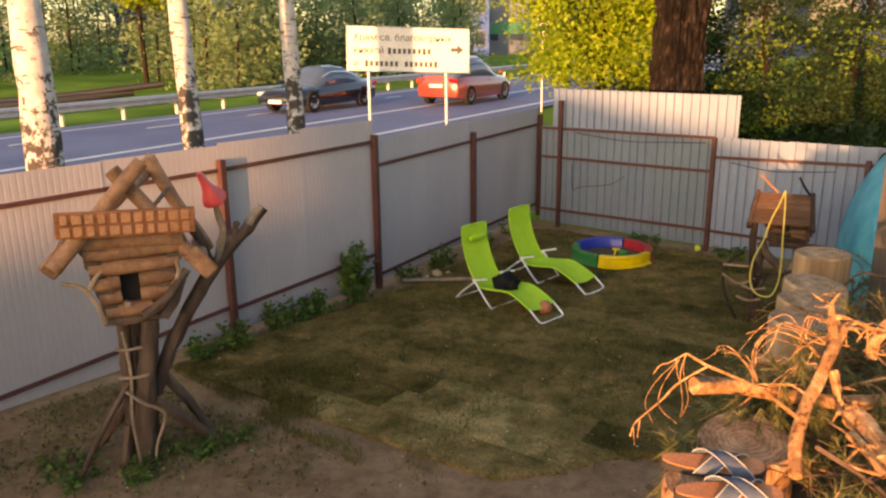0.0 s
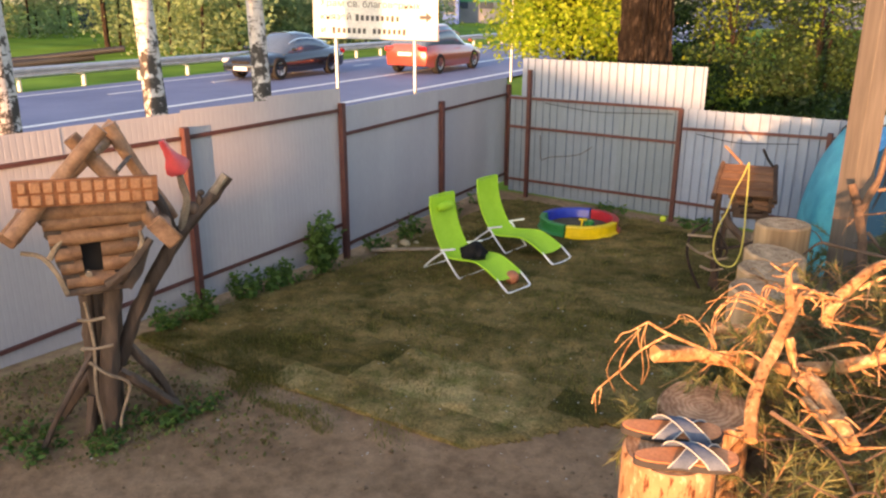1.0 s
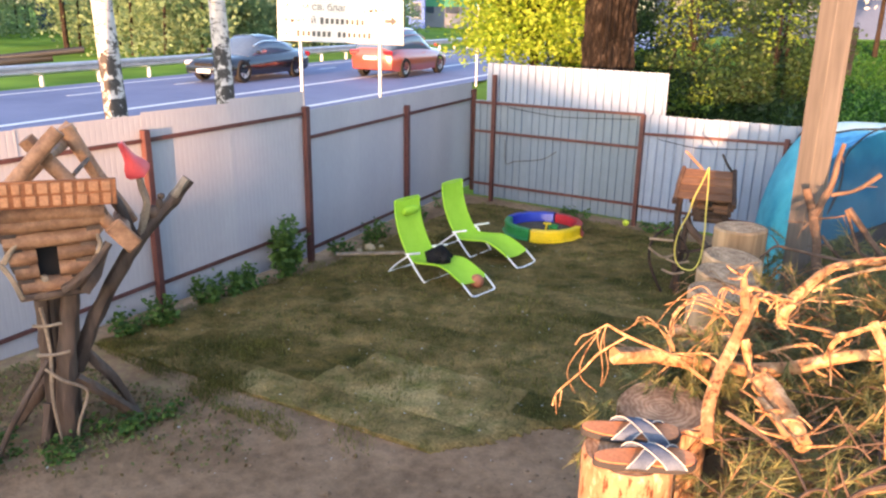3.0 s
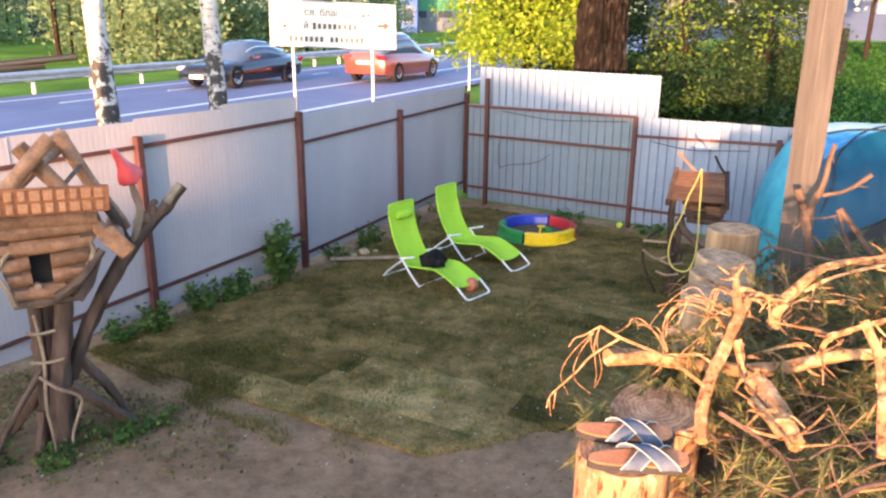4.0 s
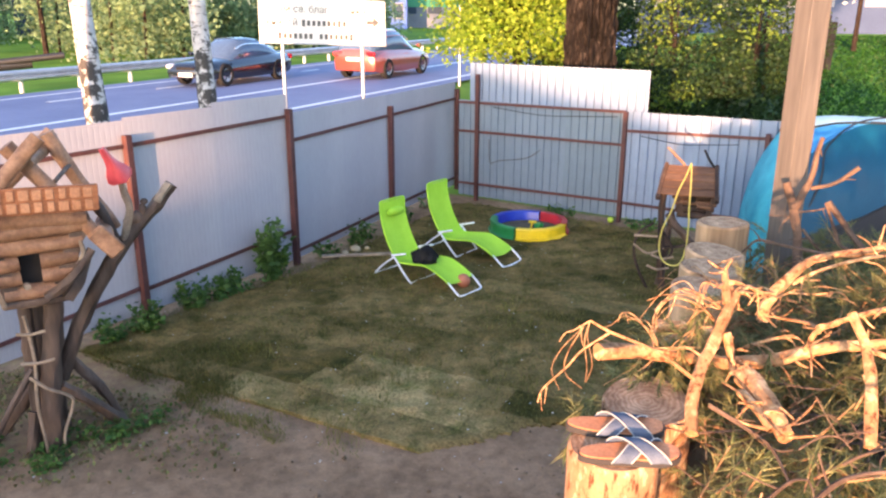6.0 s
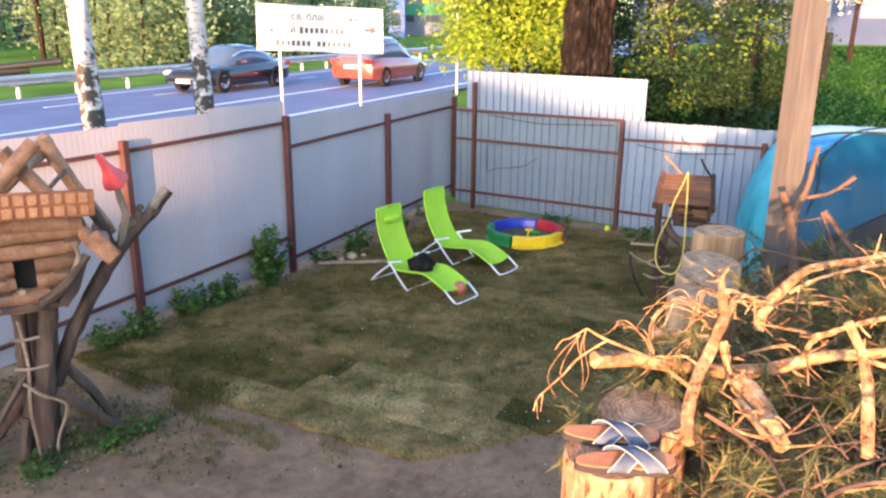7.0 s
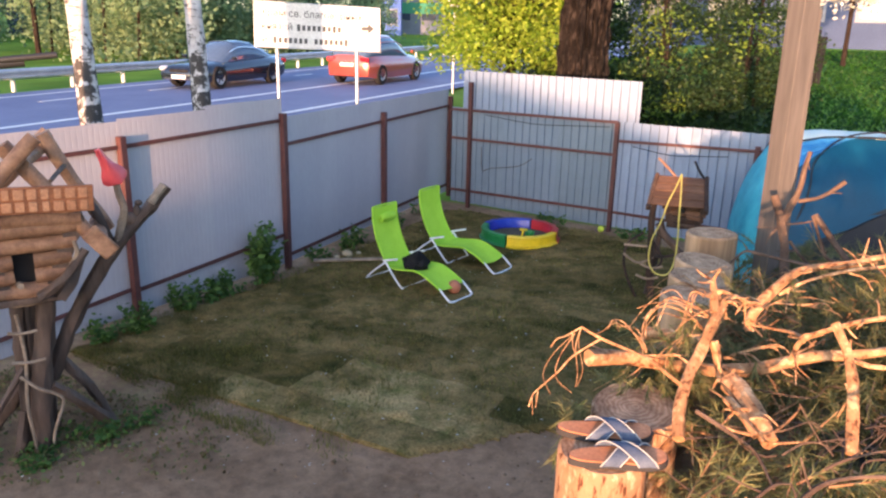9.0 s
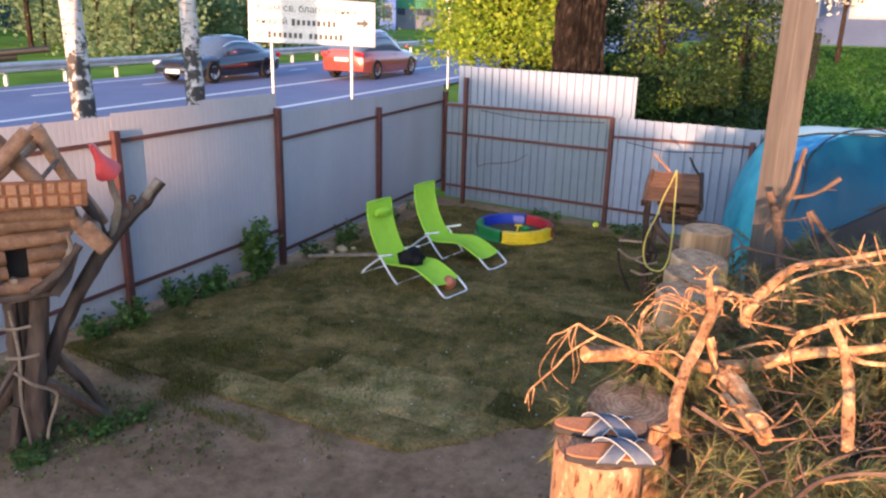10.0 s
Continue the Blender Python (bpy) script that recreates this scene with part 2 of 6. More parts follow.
CUT = cut_wood_mat("cut_wood", (0.42, 0.26, 0.15), (0.58, 0.385, 0.235))
# reddish wood, brightened in its colour for grazing sun on the tops
CUT_RED_LIT = cut_wood_mat("sunlit_red_cut_wood", (0.48, 0.27, 0.155), (0.62, 0.38, 0.23))
HUT_LOG = surface("varnished_log", (0.17, 0.078, 0.042), (0.4, 0.205, 0.115), 0.55, 7, 45, (1, 1, 1), 4, 0, 0.22)
FEEDER_WOOD = surface("brown_stained_wood", (0.085, 0.039, 0.021), (0.18, 0.092, 0.049), 0.6, 5, 40, (0.3, 1, 1), 2, 0, 0.18)
FEEDER_DARK = surface("dark_hut_wood", (0.025, 0.015, 0.011), (0.075, 0.043, 0.029), 0.7, 6, 40, None, 3, 0, 0.15)
HUT_BOARD = surface("orange_stained_board", (0.27, 0.088, 0.034), (0.4, 0.145, 0.06), 0.6, 6, 50, (0.2, 1, 1), 3)
HUT_LETTER = surface("carved_letter_wood", (0.44, 0.185, 0.085), (0.58, 0.27, 0.135), 0.6, 6, 50, None, 2)
TRUNK_DARK = surface("dark_stained_trunk", (0.05, 0.031, 0.023), (0.15, 0.094, 0.066), 0.6, 6, 30, (1, 1, 0.2), 12)
HUT_STICK = surface("dull_stick", (0.2, 0.14, 0.095), (0.38, 0.27, 0.185), 0.8, 8, 50, None, 3)
STICK = surface("weathered_stick", (0.2, 0.15, 0.11), (0.4, 0.31, 0.23), 0.8, 8, 50, None, 3)
NEAR_BLACK = plain("near_black", (0.012, 0.009, 0.008), 0.9)
POLE_WOOD = surface("planed_timber", (0.088, 0.074, 0.064), (0.15, 0.127, 0.108), 0.65, 2.5, 40, (1, 1, 0.08), 2)
LIME = surface("lime_green_mesh_fabric", (0.3, 0.56, 0.03), (0.38, 0.66, 0.05), 0.7, 5, 260, None, 1)
WHITE_TUBE = plain("white_powder_coated_tube", (0.75, 0.76, 0.78), 0.35)
BLACK_CLOTH = surface("black_cloth", (0.008, 0.008, 0.009), (0.022, 0.021, 0.022), 0.95, 8, 90, None, 3)
RED_PLASTIC = plain("red_plastic", (0.4, 0.02, 0.025), 0.3)
SADDLE_RED = plain("pinkish_red_vinyl", (0.62, 0.07, 0.075), 0.4)
BLUE_PLASTIC = plain("blue_plastic", (0.012, 0.035, 0.34), 0.35)
YELLOW_PLASTIC = plain("yellow_plastic", (0.75, 0.52, 0.015), 0.35)
GREEN_PLASTIC = plain("green_plastic", (0.02, 0.22, 0.06), 0.35)
BALL_ORANGE = plain("orange_rubber", (0.42, 0.14, 0.07), 0.55)
BALL_LIME = plain("lime_rubber", (0.5, 0.6, 0.04), 0.5)
SAND = surface("sand", (0.3, 0.24, 0.15), (0.42, 0.34, 0.22), 0.95, 8, 80, None, 4)
SAND_DARK = surface("dark_sand", (0.075, 0.062, 0.045), (0.13, 0.105, 0.075), 0.95, 8, 80, None, 4)
CLOD = surface("crumbled_soil", (0.13, 0.084, 0.054), (0.3, 0.2, 0.13), 0.95, 6, 60, None, 2, island=0.3)
HOSE = plain("yellow_rope", (0.62, 0.5, 0.1), 0.6)
TENT_BLUE = surface("blue_tent_nylon", (0.0008, 0.045, 0.09), (0.002, 0.076, 0.138), 0.55, 1.5, 120, None, 0.5)
TENT_CYAN = surface("cyan_tent_nylon", (0.015, 0.27, 0.4), (0.08, 0.52, 0.6), 0.5, 3.0, 120, None, 0.5)
TENT_SKY = surface("light_blue_tent_nylon", (0.02, 0.16, 0.38), (0.045, 0.23, 0.46), 0.5, 1.5, 120, None, 0.5)
TENT_CREAM = surface("cream_tent_nylon", (0.5, 0.6, 0.52), (0.62, 0.7, 0.62), 0.55, 2, 120, None, 0.5)
TENT_DARK = plain("black_tent_skirt", (0.012, 0.013, 0.016), 0.6)
ASPHALT = surface("asphalt", (0.175, 0.19, 0.29), (0.24, 0.255, 0.365), 0.75, 0.5, 60, None, 3)
PAINT = surface("road_paint", (0.74, 0.74, 0.74), (0.85, 0.85, 0.85), 0.6, 3, 40, None, 1)
ZINC = surface("galvanised_rail", (0.42, 0.44, 0.47), (0.56, 0.58, 0.6), 0.4, 3, 40, None, 0.5, 0.5)
GREY_POST = surface("weathered_grey_post", (0.012, 0.012, 0.012), (0.03, 0.029, 0.028), 0.9, 6, 30, (1, 1, 0.2), 4)
POST_PALE = plain("pale_post", (0.6, 0.58, 0.52), 0.6)
SIGN_WHITE = surface("white_sign_face", (0.66, 0.65, 0.62), (0.76, 0.75, 0.72), 0.5, 3, 40, None, 0.2)
SIGN_INK = plain("sign_lettering", (0.09, 0.088, 0.085), 0.8)
SIGN_YELLOW = plain("yellow_sign_face", (0.75, 0.42, 0.02), 0.4)
CAR_BLACK = plain("black_car_paint", (0.012, 0.014, 0.022), 0.18, 0.2, 0.8)
CAR_RED = plain("red_car_paint", (0.3, 0.062, 0.042), 0.3, 0.2, 0.8)
# blue in the glass colour stands in for the reflected sky
CAR_GLASS = plain("sky_tinted_car_glass", (0.07, 0.11, 0.18), 0.06)
TYRE = surface("tyre_rubber", (0.012, 0.012, 0.013), (0.03, 0.03, 0.03), 0.8, 12, 80, None, 2)
ALLOY = plain("alloy_rim", (0.5, 0.5, 0.52), 0.35, 0.3)
CHROME = plain("chrome_trim", (0.7, 0.7, 0.72), 0.15, 0.9)
LAMP_CLEAR = plain("clear_lamp", (0.42, 0.43, 0.45), 0.1)
LAMP_RED = plain("red_lamp", (0.5, 0.015, 0.02), 0.2)
CORK = surface("brown_leather_footbed", (0.44, 0.16, 0.068), (0.6, 0.25, 0.115), 0.65, 14, 90, None, 1)
SOLE = plain("dark_rubber_sole", (0.03, 0.025, 0.024), 0.8)
STRAP = surface("grey_denim_strap", (0.062, 0.08, 0.115), (0.12, 0.142, 0.19), 0.9, 20, 300, None, 1)
STITCH = plain("cream_strap_edge", (0.42, 0.4, 0.36), 0.8)
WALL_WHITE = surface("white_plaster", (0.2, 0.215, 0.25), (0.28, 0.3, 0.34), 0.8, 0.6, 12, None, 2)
# pale grey wall darkened to deep blue: its shade is in the colour
WALL_BLUE_SHADE = surface("shade_blue_cladding", (0.035, 0.058, 0.125), (0.05, 0.08, 0.16), 0.7, 0.6, 12, None, 2)
WALL_GREEN = plain("green_facade_band", (0.05, 0.32, 0.16), 0.6)
WALL_BLUE = plain("blue_facade_panel", (0.06, 0.14, 0.42), 0.6)
ROOF_TIN = surface("blue_grey_tin_roof", (0.28, 0.33, 0.42), (0.38, 0.43, 0.52), 0.5, 1, 20, None, 1)
PANE = plain("window_pane", (0.05, 0.07, 0.1), 0.08)
HOUSE_WOOD = surface("brown_timber_cladding", (0.16, 0.1, 0.06), (0.26, 0.17, 0.1), 0.8, 3, 30, (1, 1, 0.2), 3)


# ---- mesh helpers ----
def link(name, bm, material, parent=None, label="", smooth=True):
    me = bpy.data.meshes.new(name)
    bm.to_mesh(me)
    bm.free()
    me.materials.append(material)
    if smooth:
        me.shade_smooth()
        me.set_sharp_from_angle(angle=radians(38))
    ob = new(name, me)
    ob.parent = parent
    if label:
        ob["label"] = label
    return ob


def part(name, bm, material, parent, label="", smooth=True):
    return link(name, bm, material, parent, label, smooth)


def share(name, ob, m, parent):
    """Another piece on the same mesh."""
    o = new(name, ob.data)
    o.parent = parent
    o.matrix_basis = m
    return o


def thing(name, m, label, category, group="", kind=""):
    ob = new(name)
    ob.matrix_basis = m
    ob.empty_display_size = 0.1
    return tagged(ob, label, category, group, kind)


def box(bm, c, size, rot=(0, 0, 0), bevel=0.0):
    m = Matrix.LocRotScale(c, Euler([radians(a) for a in rot]), size)
    r = bmesh.ops.create_cube(bm, size=1.0, matrix=m)
    if bevel:
        es = list({e for v in r["verts"] for e in v.link_edges})
        bmesh.ops.bevel(bm, geom=es, offset=bevel, segments=1, affect="EDGES", profile=0.5)
    return bm


def smooth_line(pts, steps=3):
    pts = [Vector(p) for p in pts]
    if len(pts) < 3:
        return [pts[0].lerp(pts[-1], k / 3) for k in range(4)]
    ext = [2 * pts[0] - pts[1], *pts, 2 * pts[-1] - pts[-2]]
    out = []
    for a, b, c, d in zip(ext, ext[1:], ext[2:], ext[3:]):
        for k in range(steps):
            t = k / steps
            out.append(0.5 * (2 * b + (c - a) * t + (2 * a - 5 * b + 4 * c - d) * t * t + (3 * b - a - 3 * c + d) * t ** 3))
    return [*out, pts[-1]]


def tube(bm, pts, r0, r1=None, sides=8, steps=3, rough=0.0, curve=True, seed=0, ribs=1.3):
    """A tapered round bar along a line, closed at both ends; rough: unevenness of its skin."""
    line = smooth_line(pts, steps) if curve else [Vector(p) for p in pts]
    r1 = r0 if r1 is None else r1
    n = len(line)
    side = None
    rings = []
    for i, p in enumerate(line):
        d = (line[min(i + 1, n - 1)] - line[max(i - 1, 0)]).normalized()
        if side is None:
            side = d.orthogonal().normalized()
        side = (side - d * side.dot(d)).normalized()
        up = d.cross(side)
        r = r0 + (r1 - r0) * i / (n - 1)
        ring = []
        for k in range(sides):
            a = 2 * math.pi * k / sides
            rr = r * (1 + rough * noise.noise(Vector((p.x * 9 + math.cos(a) * ribs + seed, p.y * 9 + math.sin(a) * ribs, p.z * (9 if ribs < 3 else 3.0)))))
            ring.append(bm.verts.new(p + side * math.cos(a) * rr + up * math.sin(a) * rr))
        rings.append(ring)
    for a, b in zip(rings, rings[1:]):
        for k in range(sides):
            bm.faces.new((a[k], a[(k + 1) % sides], b[(k + 1) % sides], b[k]))
    bm.faces.new(rings[0][::-1])
    bm.faces.new(rings[-1])
    return bm


def bar(pts, r0, r1=None, **kw):
    return tube(bmesh.new(), pts, r0, r1, **kw)


def block(c, size, rot=(0, 0, 0), bevel=0.0):
    return box(bmesh.new(), c, size, rot, bevel)


def strip(rows):
    """A skin over rows of points."""
    bm = bmesh.new()
    grid = [[bm.verts.new(p) for p in row] for row in rows]
    for a, b in zip(grid, grid[1:]):
        for k in range(len(a) - 1):
            bm.faces.new((a[k], a[k + 1], b[k + 1], b[k]))
    return bm


def thicken(bm, t):
    bmesh.ops.recalc_face_normals(bm, faces=bm.faces)
    bmesh.ops.solidify(bm, geom=bm.faces[:], thickness=t)
    return bm


def lathe(profile, sides=24):
    rows = [[(r * math.cos(2 * math.pi * k / sides), r * math.sin(2 * math.pi * k / sides), z) for k in range(sides + 1)] for r, z in profile]
    bm = strip(rows)
    bmesh.ops.remove_doubles(bm, verts=bm.verts, dist=1e-5)
    bmesh.ops.recalc_face_normals(bm, faces=bm.faces)
    return bm


def mesh_of(name, verts, faces, material, parent=None):
    me = bpy.data.meshes.new(name)
    me.from_pydata(np.asarray(verts, float).reshape(-1, 3).tolist(), [], np.asarray(faces).tolist())
    me.materials.append(material)
    ob = new(name, me)
    ob.parent = parent
    return ob


RNG = np.random.default_rng(4)


def leaf_quads(centres, size, flat=0.35, rng=RNG):
    """A small pointed leaf at each centre, turned at random."""
    n = len(centres)
    a = rng.normal(size=(n, 3))
    a[:, 2] *= 1 - flat
    a /= np.linalg.norm(a, axis=1)[:, None]
    b = np.cross(a, rng.normal(size=(n, 3)))
    b /= np.linalg.norm(b, axis=1)[:, None]
    s = size * rng.uniform(0.6, 1.3, n)[:, None]
    v = np.stack([centres - a * s, centres + b * s * 0.6, centres + a * s, centres - b * s * 0.6], 1)
    return v.reshape(-1, 3), np.arange(4 * n).reshape(-1, 4)


def clumps(centre, radii, count, per, spread, rng=RNG, hollow=0.35):
    """Leaf places in clumps through an uneven crown."""
    d = rng.normal(size=(count, 3))
    d /= np.linalg.norm(d, axis=1)[:, None]
    r = rng.uniform(hollow, 1.0, count) ** 0.6
    r *= np.array([0.8 + 0.35 * noise.noise(Vector(q * 1.7 + np.array(centre))) for q in d])
    c = np.array(centre) + d * r[:, None] * np.array(radii)
    p = np.repeat(c, per, 0) + rng.normal(size=(count * per, 3)) * np.array(spread)
    return p, c


SIDE, ALONG = Vector((0.866, -0.5, 0)), Vector((0.5, 0.866, 0))  # across and along the road
ROAD_Z = 0.95


def at_road(s, a, z=0.0):
    return SIDE * s + ALONG * a + Vector((0, 0, ROAD_Z + z))


def sstep(a, b, v):
    t = np.clip((v - a) / (b - a), 0, 1)
    return t * t * (3 - 2 * t)


PAL = Vector((0.70, 1.92, 0))  # the row of upright logs that holds the upper terrace
PAL_DIR = Vector((0.519, 0.855, 0))
TERRACE_Z = 1.5


def ground_height(x, y):
    s = 0.866 * x - 0.5 * y
    far = np.hypot(x, y)
    h = 0.9 * sstep(-6.8, -9.6, s) + 0.5 * sstep(-24, -60, s)
    h = h + 1.7 * sstep(18, 48, far) * sstep(-5.5, -1.0, s) * (y > 0)
    q = 0.855 * (x - PAL.x) - 0.519 * (y - PAL.y)
    lift = sstep(0.0, 0.14, q) * sstep(4.95, 4.75, y) * sstep(-60, -40, y)
    behind = sstep(-1.5, -4.0, y) * (s > -9)
    h = h + (TERRACE_Z - h) * np.maximum(lift, behind * sstep(-60, -40, y))
    return h


# ---- ground ----
def axis_steps(lo, a, b, hi, fine):
    mid = np.arange(a, b + fine / 2, fine)
    left = a - np.geomspace(fine, a - lo, 34)[::-1]
    right = b + np.geomspace(fine, hi - b, 40)
    return np.concatenate([left, mid, right])


def build_ground():
    xs = axis_steps(-900, -6.0, 9.0, 900, 0.09)
    ys = axis_steps(-700, -1.0, 14.5, 1200, 0.09)
    gx, gy = np.meshgrid(xs, ys)
    z = ground_height(gx, gy)
    near = (np.abs(gx) < 12) & (gy > -3) & (gy < 17)
    wob = np.array([noise.noise(Vector((x * 0.9, y * 0.9, 0))) * 0.02 + noise.noise(Vector((x * 5, y * 5, 3))) * 0.008 if k else 0.0
                    for x, y, k in zip(gx.ravel(), gy.ravel(), near.ravel())]).reshape(gx.shape)
    z = z + wob - 0.02
    verts = np.stack([gx, gy, z], -1).reshape(-1, 3)
    n, m = gx.shape
    idx = np.arange(n * m).reshape(n, m)
    faces = np.stack([idx[:-1, :-1], idx[:-1, 1:], idx[1:, 1:], idx[1:, :-1]], -1).reshape(-1, 4)
    ob = mesh_of("ground", verts, faces, EARTH)
    ob.data.shade_smooth()
    s = 0.866 * gx - 0.5 * gy
    back = (gy - 13.1) * 0.777 + (gx - 1.97) * 0.629  # beyond the back fence
    grassy = np.maximum(sstep(-7.3, -7.7, s), sstep(0.0, 0.4, back))
    # weak green patch by the carved trunk darkens the soil where shade falls
    grassy = np.maximum(grassy, 0.22 * sstep(1.9, 0.9, np.hypot(gx + 2.7, (gy - 6.3) * 1.1))).ravel()
    at = ob.data.attributes.new("grassy", "FLOAT", "POINT")
    at.data.foreach_set("value", grassy.astype(np.float32))
    tagged(ob, "trodden brown earth with grass beyond the fences", "ground", kind="structure")


build_ground()


def ribbon(name, s0, s1, a0, a1, z, material, label, step=6.0):
    n = max(1, int((a1 - a0) / step))
    rows = [[at_road(s0, a0 + (a1 - a0) * k / n, z), at_road(s1, a0 + (a1 - a0) * k / n, z)] for k in range(n + 1)]
    ob = link(name, thicken(strip(rows), 0.004), material)
    return tagged(ob, label, name.replace("_", " "), kind="structure")


ribbon("road", -10.0, -19.4, -120, 400, 0.0, ASPHALT, "grey asphalt road with worn lanes")
ribbon("road_line", -10.62, -10.82, -60, 300, 0.008, PAINT, "solid white edge line on the road")
ribbon("road_line", -13.68, -13.88, -60, 300, 0.008, PAINT, "solid white lane line on the road")
ribbon("road_line", -18.45, -18.57, -60, 300, 0.008, PAINT, "solid white edge line on the road")
for k in range(-4, 26):
    ribbon("road_dash", -16.98, -17.1, 14.3 + 3.75 * k - 0.5, 14.3 + 3.75 * k + 0.6, 0.008, PAINT, "short white dash between two lanes")


# ---- fences ----
def corrugated(length, height, pitch, depth):
    """A ribbed steel sheet along x from 0, z up."""
    xs, d = [], []
    x = 0.0
    while x < length:
        for f, dd in ((0.0, 0), (0.66, 0), (0.71, 1), (0.95, 1)):
            if x + f * pitch < length:
                xs.append(x + f * pitch)
                d.append(dd * depth)
        x += pitch
    xs.append(length)
    d.append(d[-1])
    bm = strip([[(a, b, z) for a, b in zip(xs, d)] for z in (0.0, height * 0.5, height)])
    return thicken(bm, 0.0015)


def line_pose(p, q, off=0.0):
    """x along the line from p to q, y away to its left."""
    d = Vector((q[0] - p[0], q[1] - p[1], 0)).normalized()
    left = Vector((-d.y, d.x, 0))
    return Matrix.Translation(Vector((p[0], p[1], 0)) + left * off) @ pose(0, 0, 0, 0, 0, math.degrees(math.atan2(d.y, d.x))), (Vector(q) - Vector(p)).length


def fence_run(fence, p, q, sheets, tops, rails, material, pitch, depth, bottom=0.05, label=""):
    """Sheets between two points, with rails on the yard's side."""
    m, length = line_pose(p, q, 0.045)
    wide = length / sheets
    for k in range(sheets):
        h0 = tops[0] + (tops[1] - tops[0]) * (k + 0.5) / sheets
        o = part("sheet", corrugated(wide + 0.01, h0 - bottom, pitch, depth), material, fence, label, smooth=False)
        o.matrix_basis = m @ pose(k * wide, 0.004 * (k % 2), bottom)
    for z0, z1 in rails:
        a, b = m @ Vector((0, -0.028, z0)), m @ Vector((length, -0.028, z1))
        d = b - a
        o = part("rail", block((0, 0, 0), (d.length, 0.022, 0.042), (0, 0, 0), 0.003), RED_STEEL, fence)
        o.matrix_basis = Matrix.Translation((a + b) / 2) @ d.to_track_quat("X", "Z").to_matrix().to_4x4()


def fence_post(fence, x, y, top, turn, size=0.075):
    o = part("post", block((0, 0, top / 2 - 0.1), (size, size, top + 0.2), (0, 0, 0), 0.005), RED_STEEL, fence)
    o.matrix_basis = pose(x, y, 0, 0, 0, turn)


pL, pA, pB, pC, pD = (-5.6, 4.15), (-2.35, 8.03), (-0.886, 9.746), (0.452, 11.945), (1.745, 14.07)
pE, pF, pG, pH = (1.967, 13.08), (4.01, 11.43), (5.62, 10.13), (8.6, 7.7)
street_fence = thing("street_fence", pose(0, 0, 0), "grey ribbed steel fence with red-brown posts along the road", "fence")
fence_run(street_fence, pL, pA, 4, (2.1, 2.13), [(1.83, 1.87), (0.0, 0.345)], SHEET, 0.06, 0.0009)
fence_run(street_fence, pA, pB, 2, (2.13, 2.22), [(1.87, 1.93), (0.31, 0.455)], SHEET, 0.06, 0.0009)
fence_run(street_fence, pB, pD, 4, (1.965, 1.945), [(1.62, 1.66), (0.16, 0.2)], SHEET, 0.06, 0.0009)
for (x, y), top in ((pA, 1.98), (pB, 2.02), (pC, 1.78), (pD, 1.83)):
    fence_post(street_fence, x, y, top, 55)
back_fence = thing("back_fence", pose(0, 0, 0), "pale ribbed steel fence with red-brown posts behind the lawn", "fence")
corner = (1.665, 13.327)
fence_run(back_fence, corner, pF, 3, (1.72, 1.72), [(1.68, 1.715), (1.19, 1.21), (0.27, 0.31)], SHEET_TEAL_SHADED, 0.135, 0.02)
fence_run(back_fence, pF, pG, 2, (1.72, 1.74), [(1.43, 1.49), (0.3, 0.3)], SHEET_PALE, 0.135, 0.03)
fence_run(back_fence, pG, pH, 4, (1.74, 1.74), [(1.49, 1.49), (0.3, 0.3)], SHEET_PALE, 0.135, 0.03)
up, ln = line_pose((1.82, 13.2), (4.25, 11.235), 0.075)
raised = part("raised_sheet", corrugated(ln, 0.98, 0.135, 0.034), SHEET_PALE, back_fence, "extra pale ribbed sheet standing above the fence", smooth=False)
raised.matrix_basis = up @ pose(0, 0, 1.36)
for (x, y), top in ((pE, 2.16), (pF, 1.72), (pG, 1.56), (pH, 1.6)):
    fence_post(back_fence, x, y, top, -39, 0.065)
part("stray_wire", bar([(2.15, 12.88, 1.1), (2.17, 12.86, 0.7), (2.3, 12.75, 0.75), (2.7, 12.44, 0.84), (2.9, 12.28, 1.0)], 0.006, sides=5), FEEDER_DARK, back_fence)
for x0, y0, x1, y1, z in ((2.2, 12.85, 3.9, 11.47, 1.64), (4.2, 11.22, 5.3, 10.33, 1.38)):
    part("cable", bar([(x0, y0, z), (x0 * 0.6 + x1 * 0.4, y0 * 0.6 + y1 * 0.4, z - 0.07), (x0 * 0.3 + x1 * 0.7, y0 * 0.3 + y1 * 0.7, z - 0.04), (x1, y1, z)], 0.006, sides=5), NEAR_BLACK, back_fence)


# ---- lawn: strips of thin turf on the earth, with sparse blades ----
LAWN_EDGE = [(-2.3, 6.35), (-1.4, 6.02), (-0.8, 5.64), (-0.2, 5.3), (0.32, 5.06), (0.85, 5.17), (1.3, 5.4), (1.75, 5.35), (2.6, 5.1), (4.4, 5.2), (5.4, 9.6), (3.9, 11.2), (2.0, 12.75), (1.55, 12.9), (-0.72, 9.55), (-2.5, 7.7), (-3.0, 7.0)]


def inside(px, py, poly):
    res = np.zeros(np.shape(px), bool)
    for (x0, y0), (x1, y1) in zip(poly, poly[1:] + poly[:1]):
        cross = ((y0 > py) != (y1 > py)) & (px < (x1 - x0) * (py - y0) / (y1 - y0 + 1e-12) + x0)
        res ^= cross
    return res


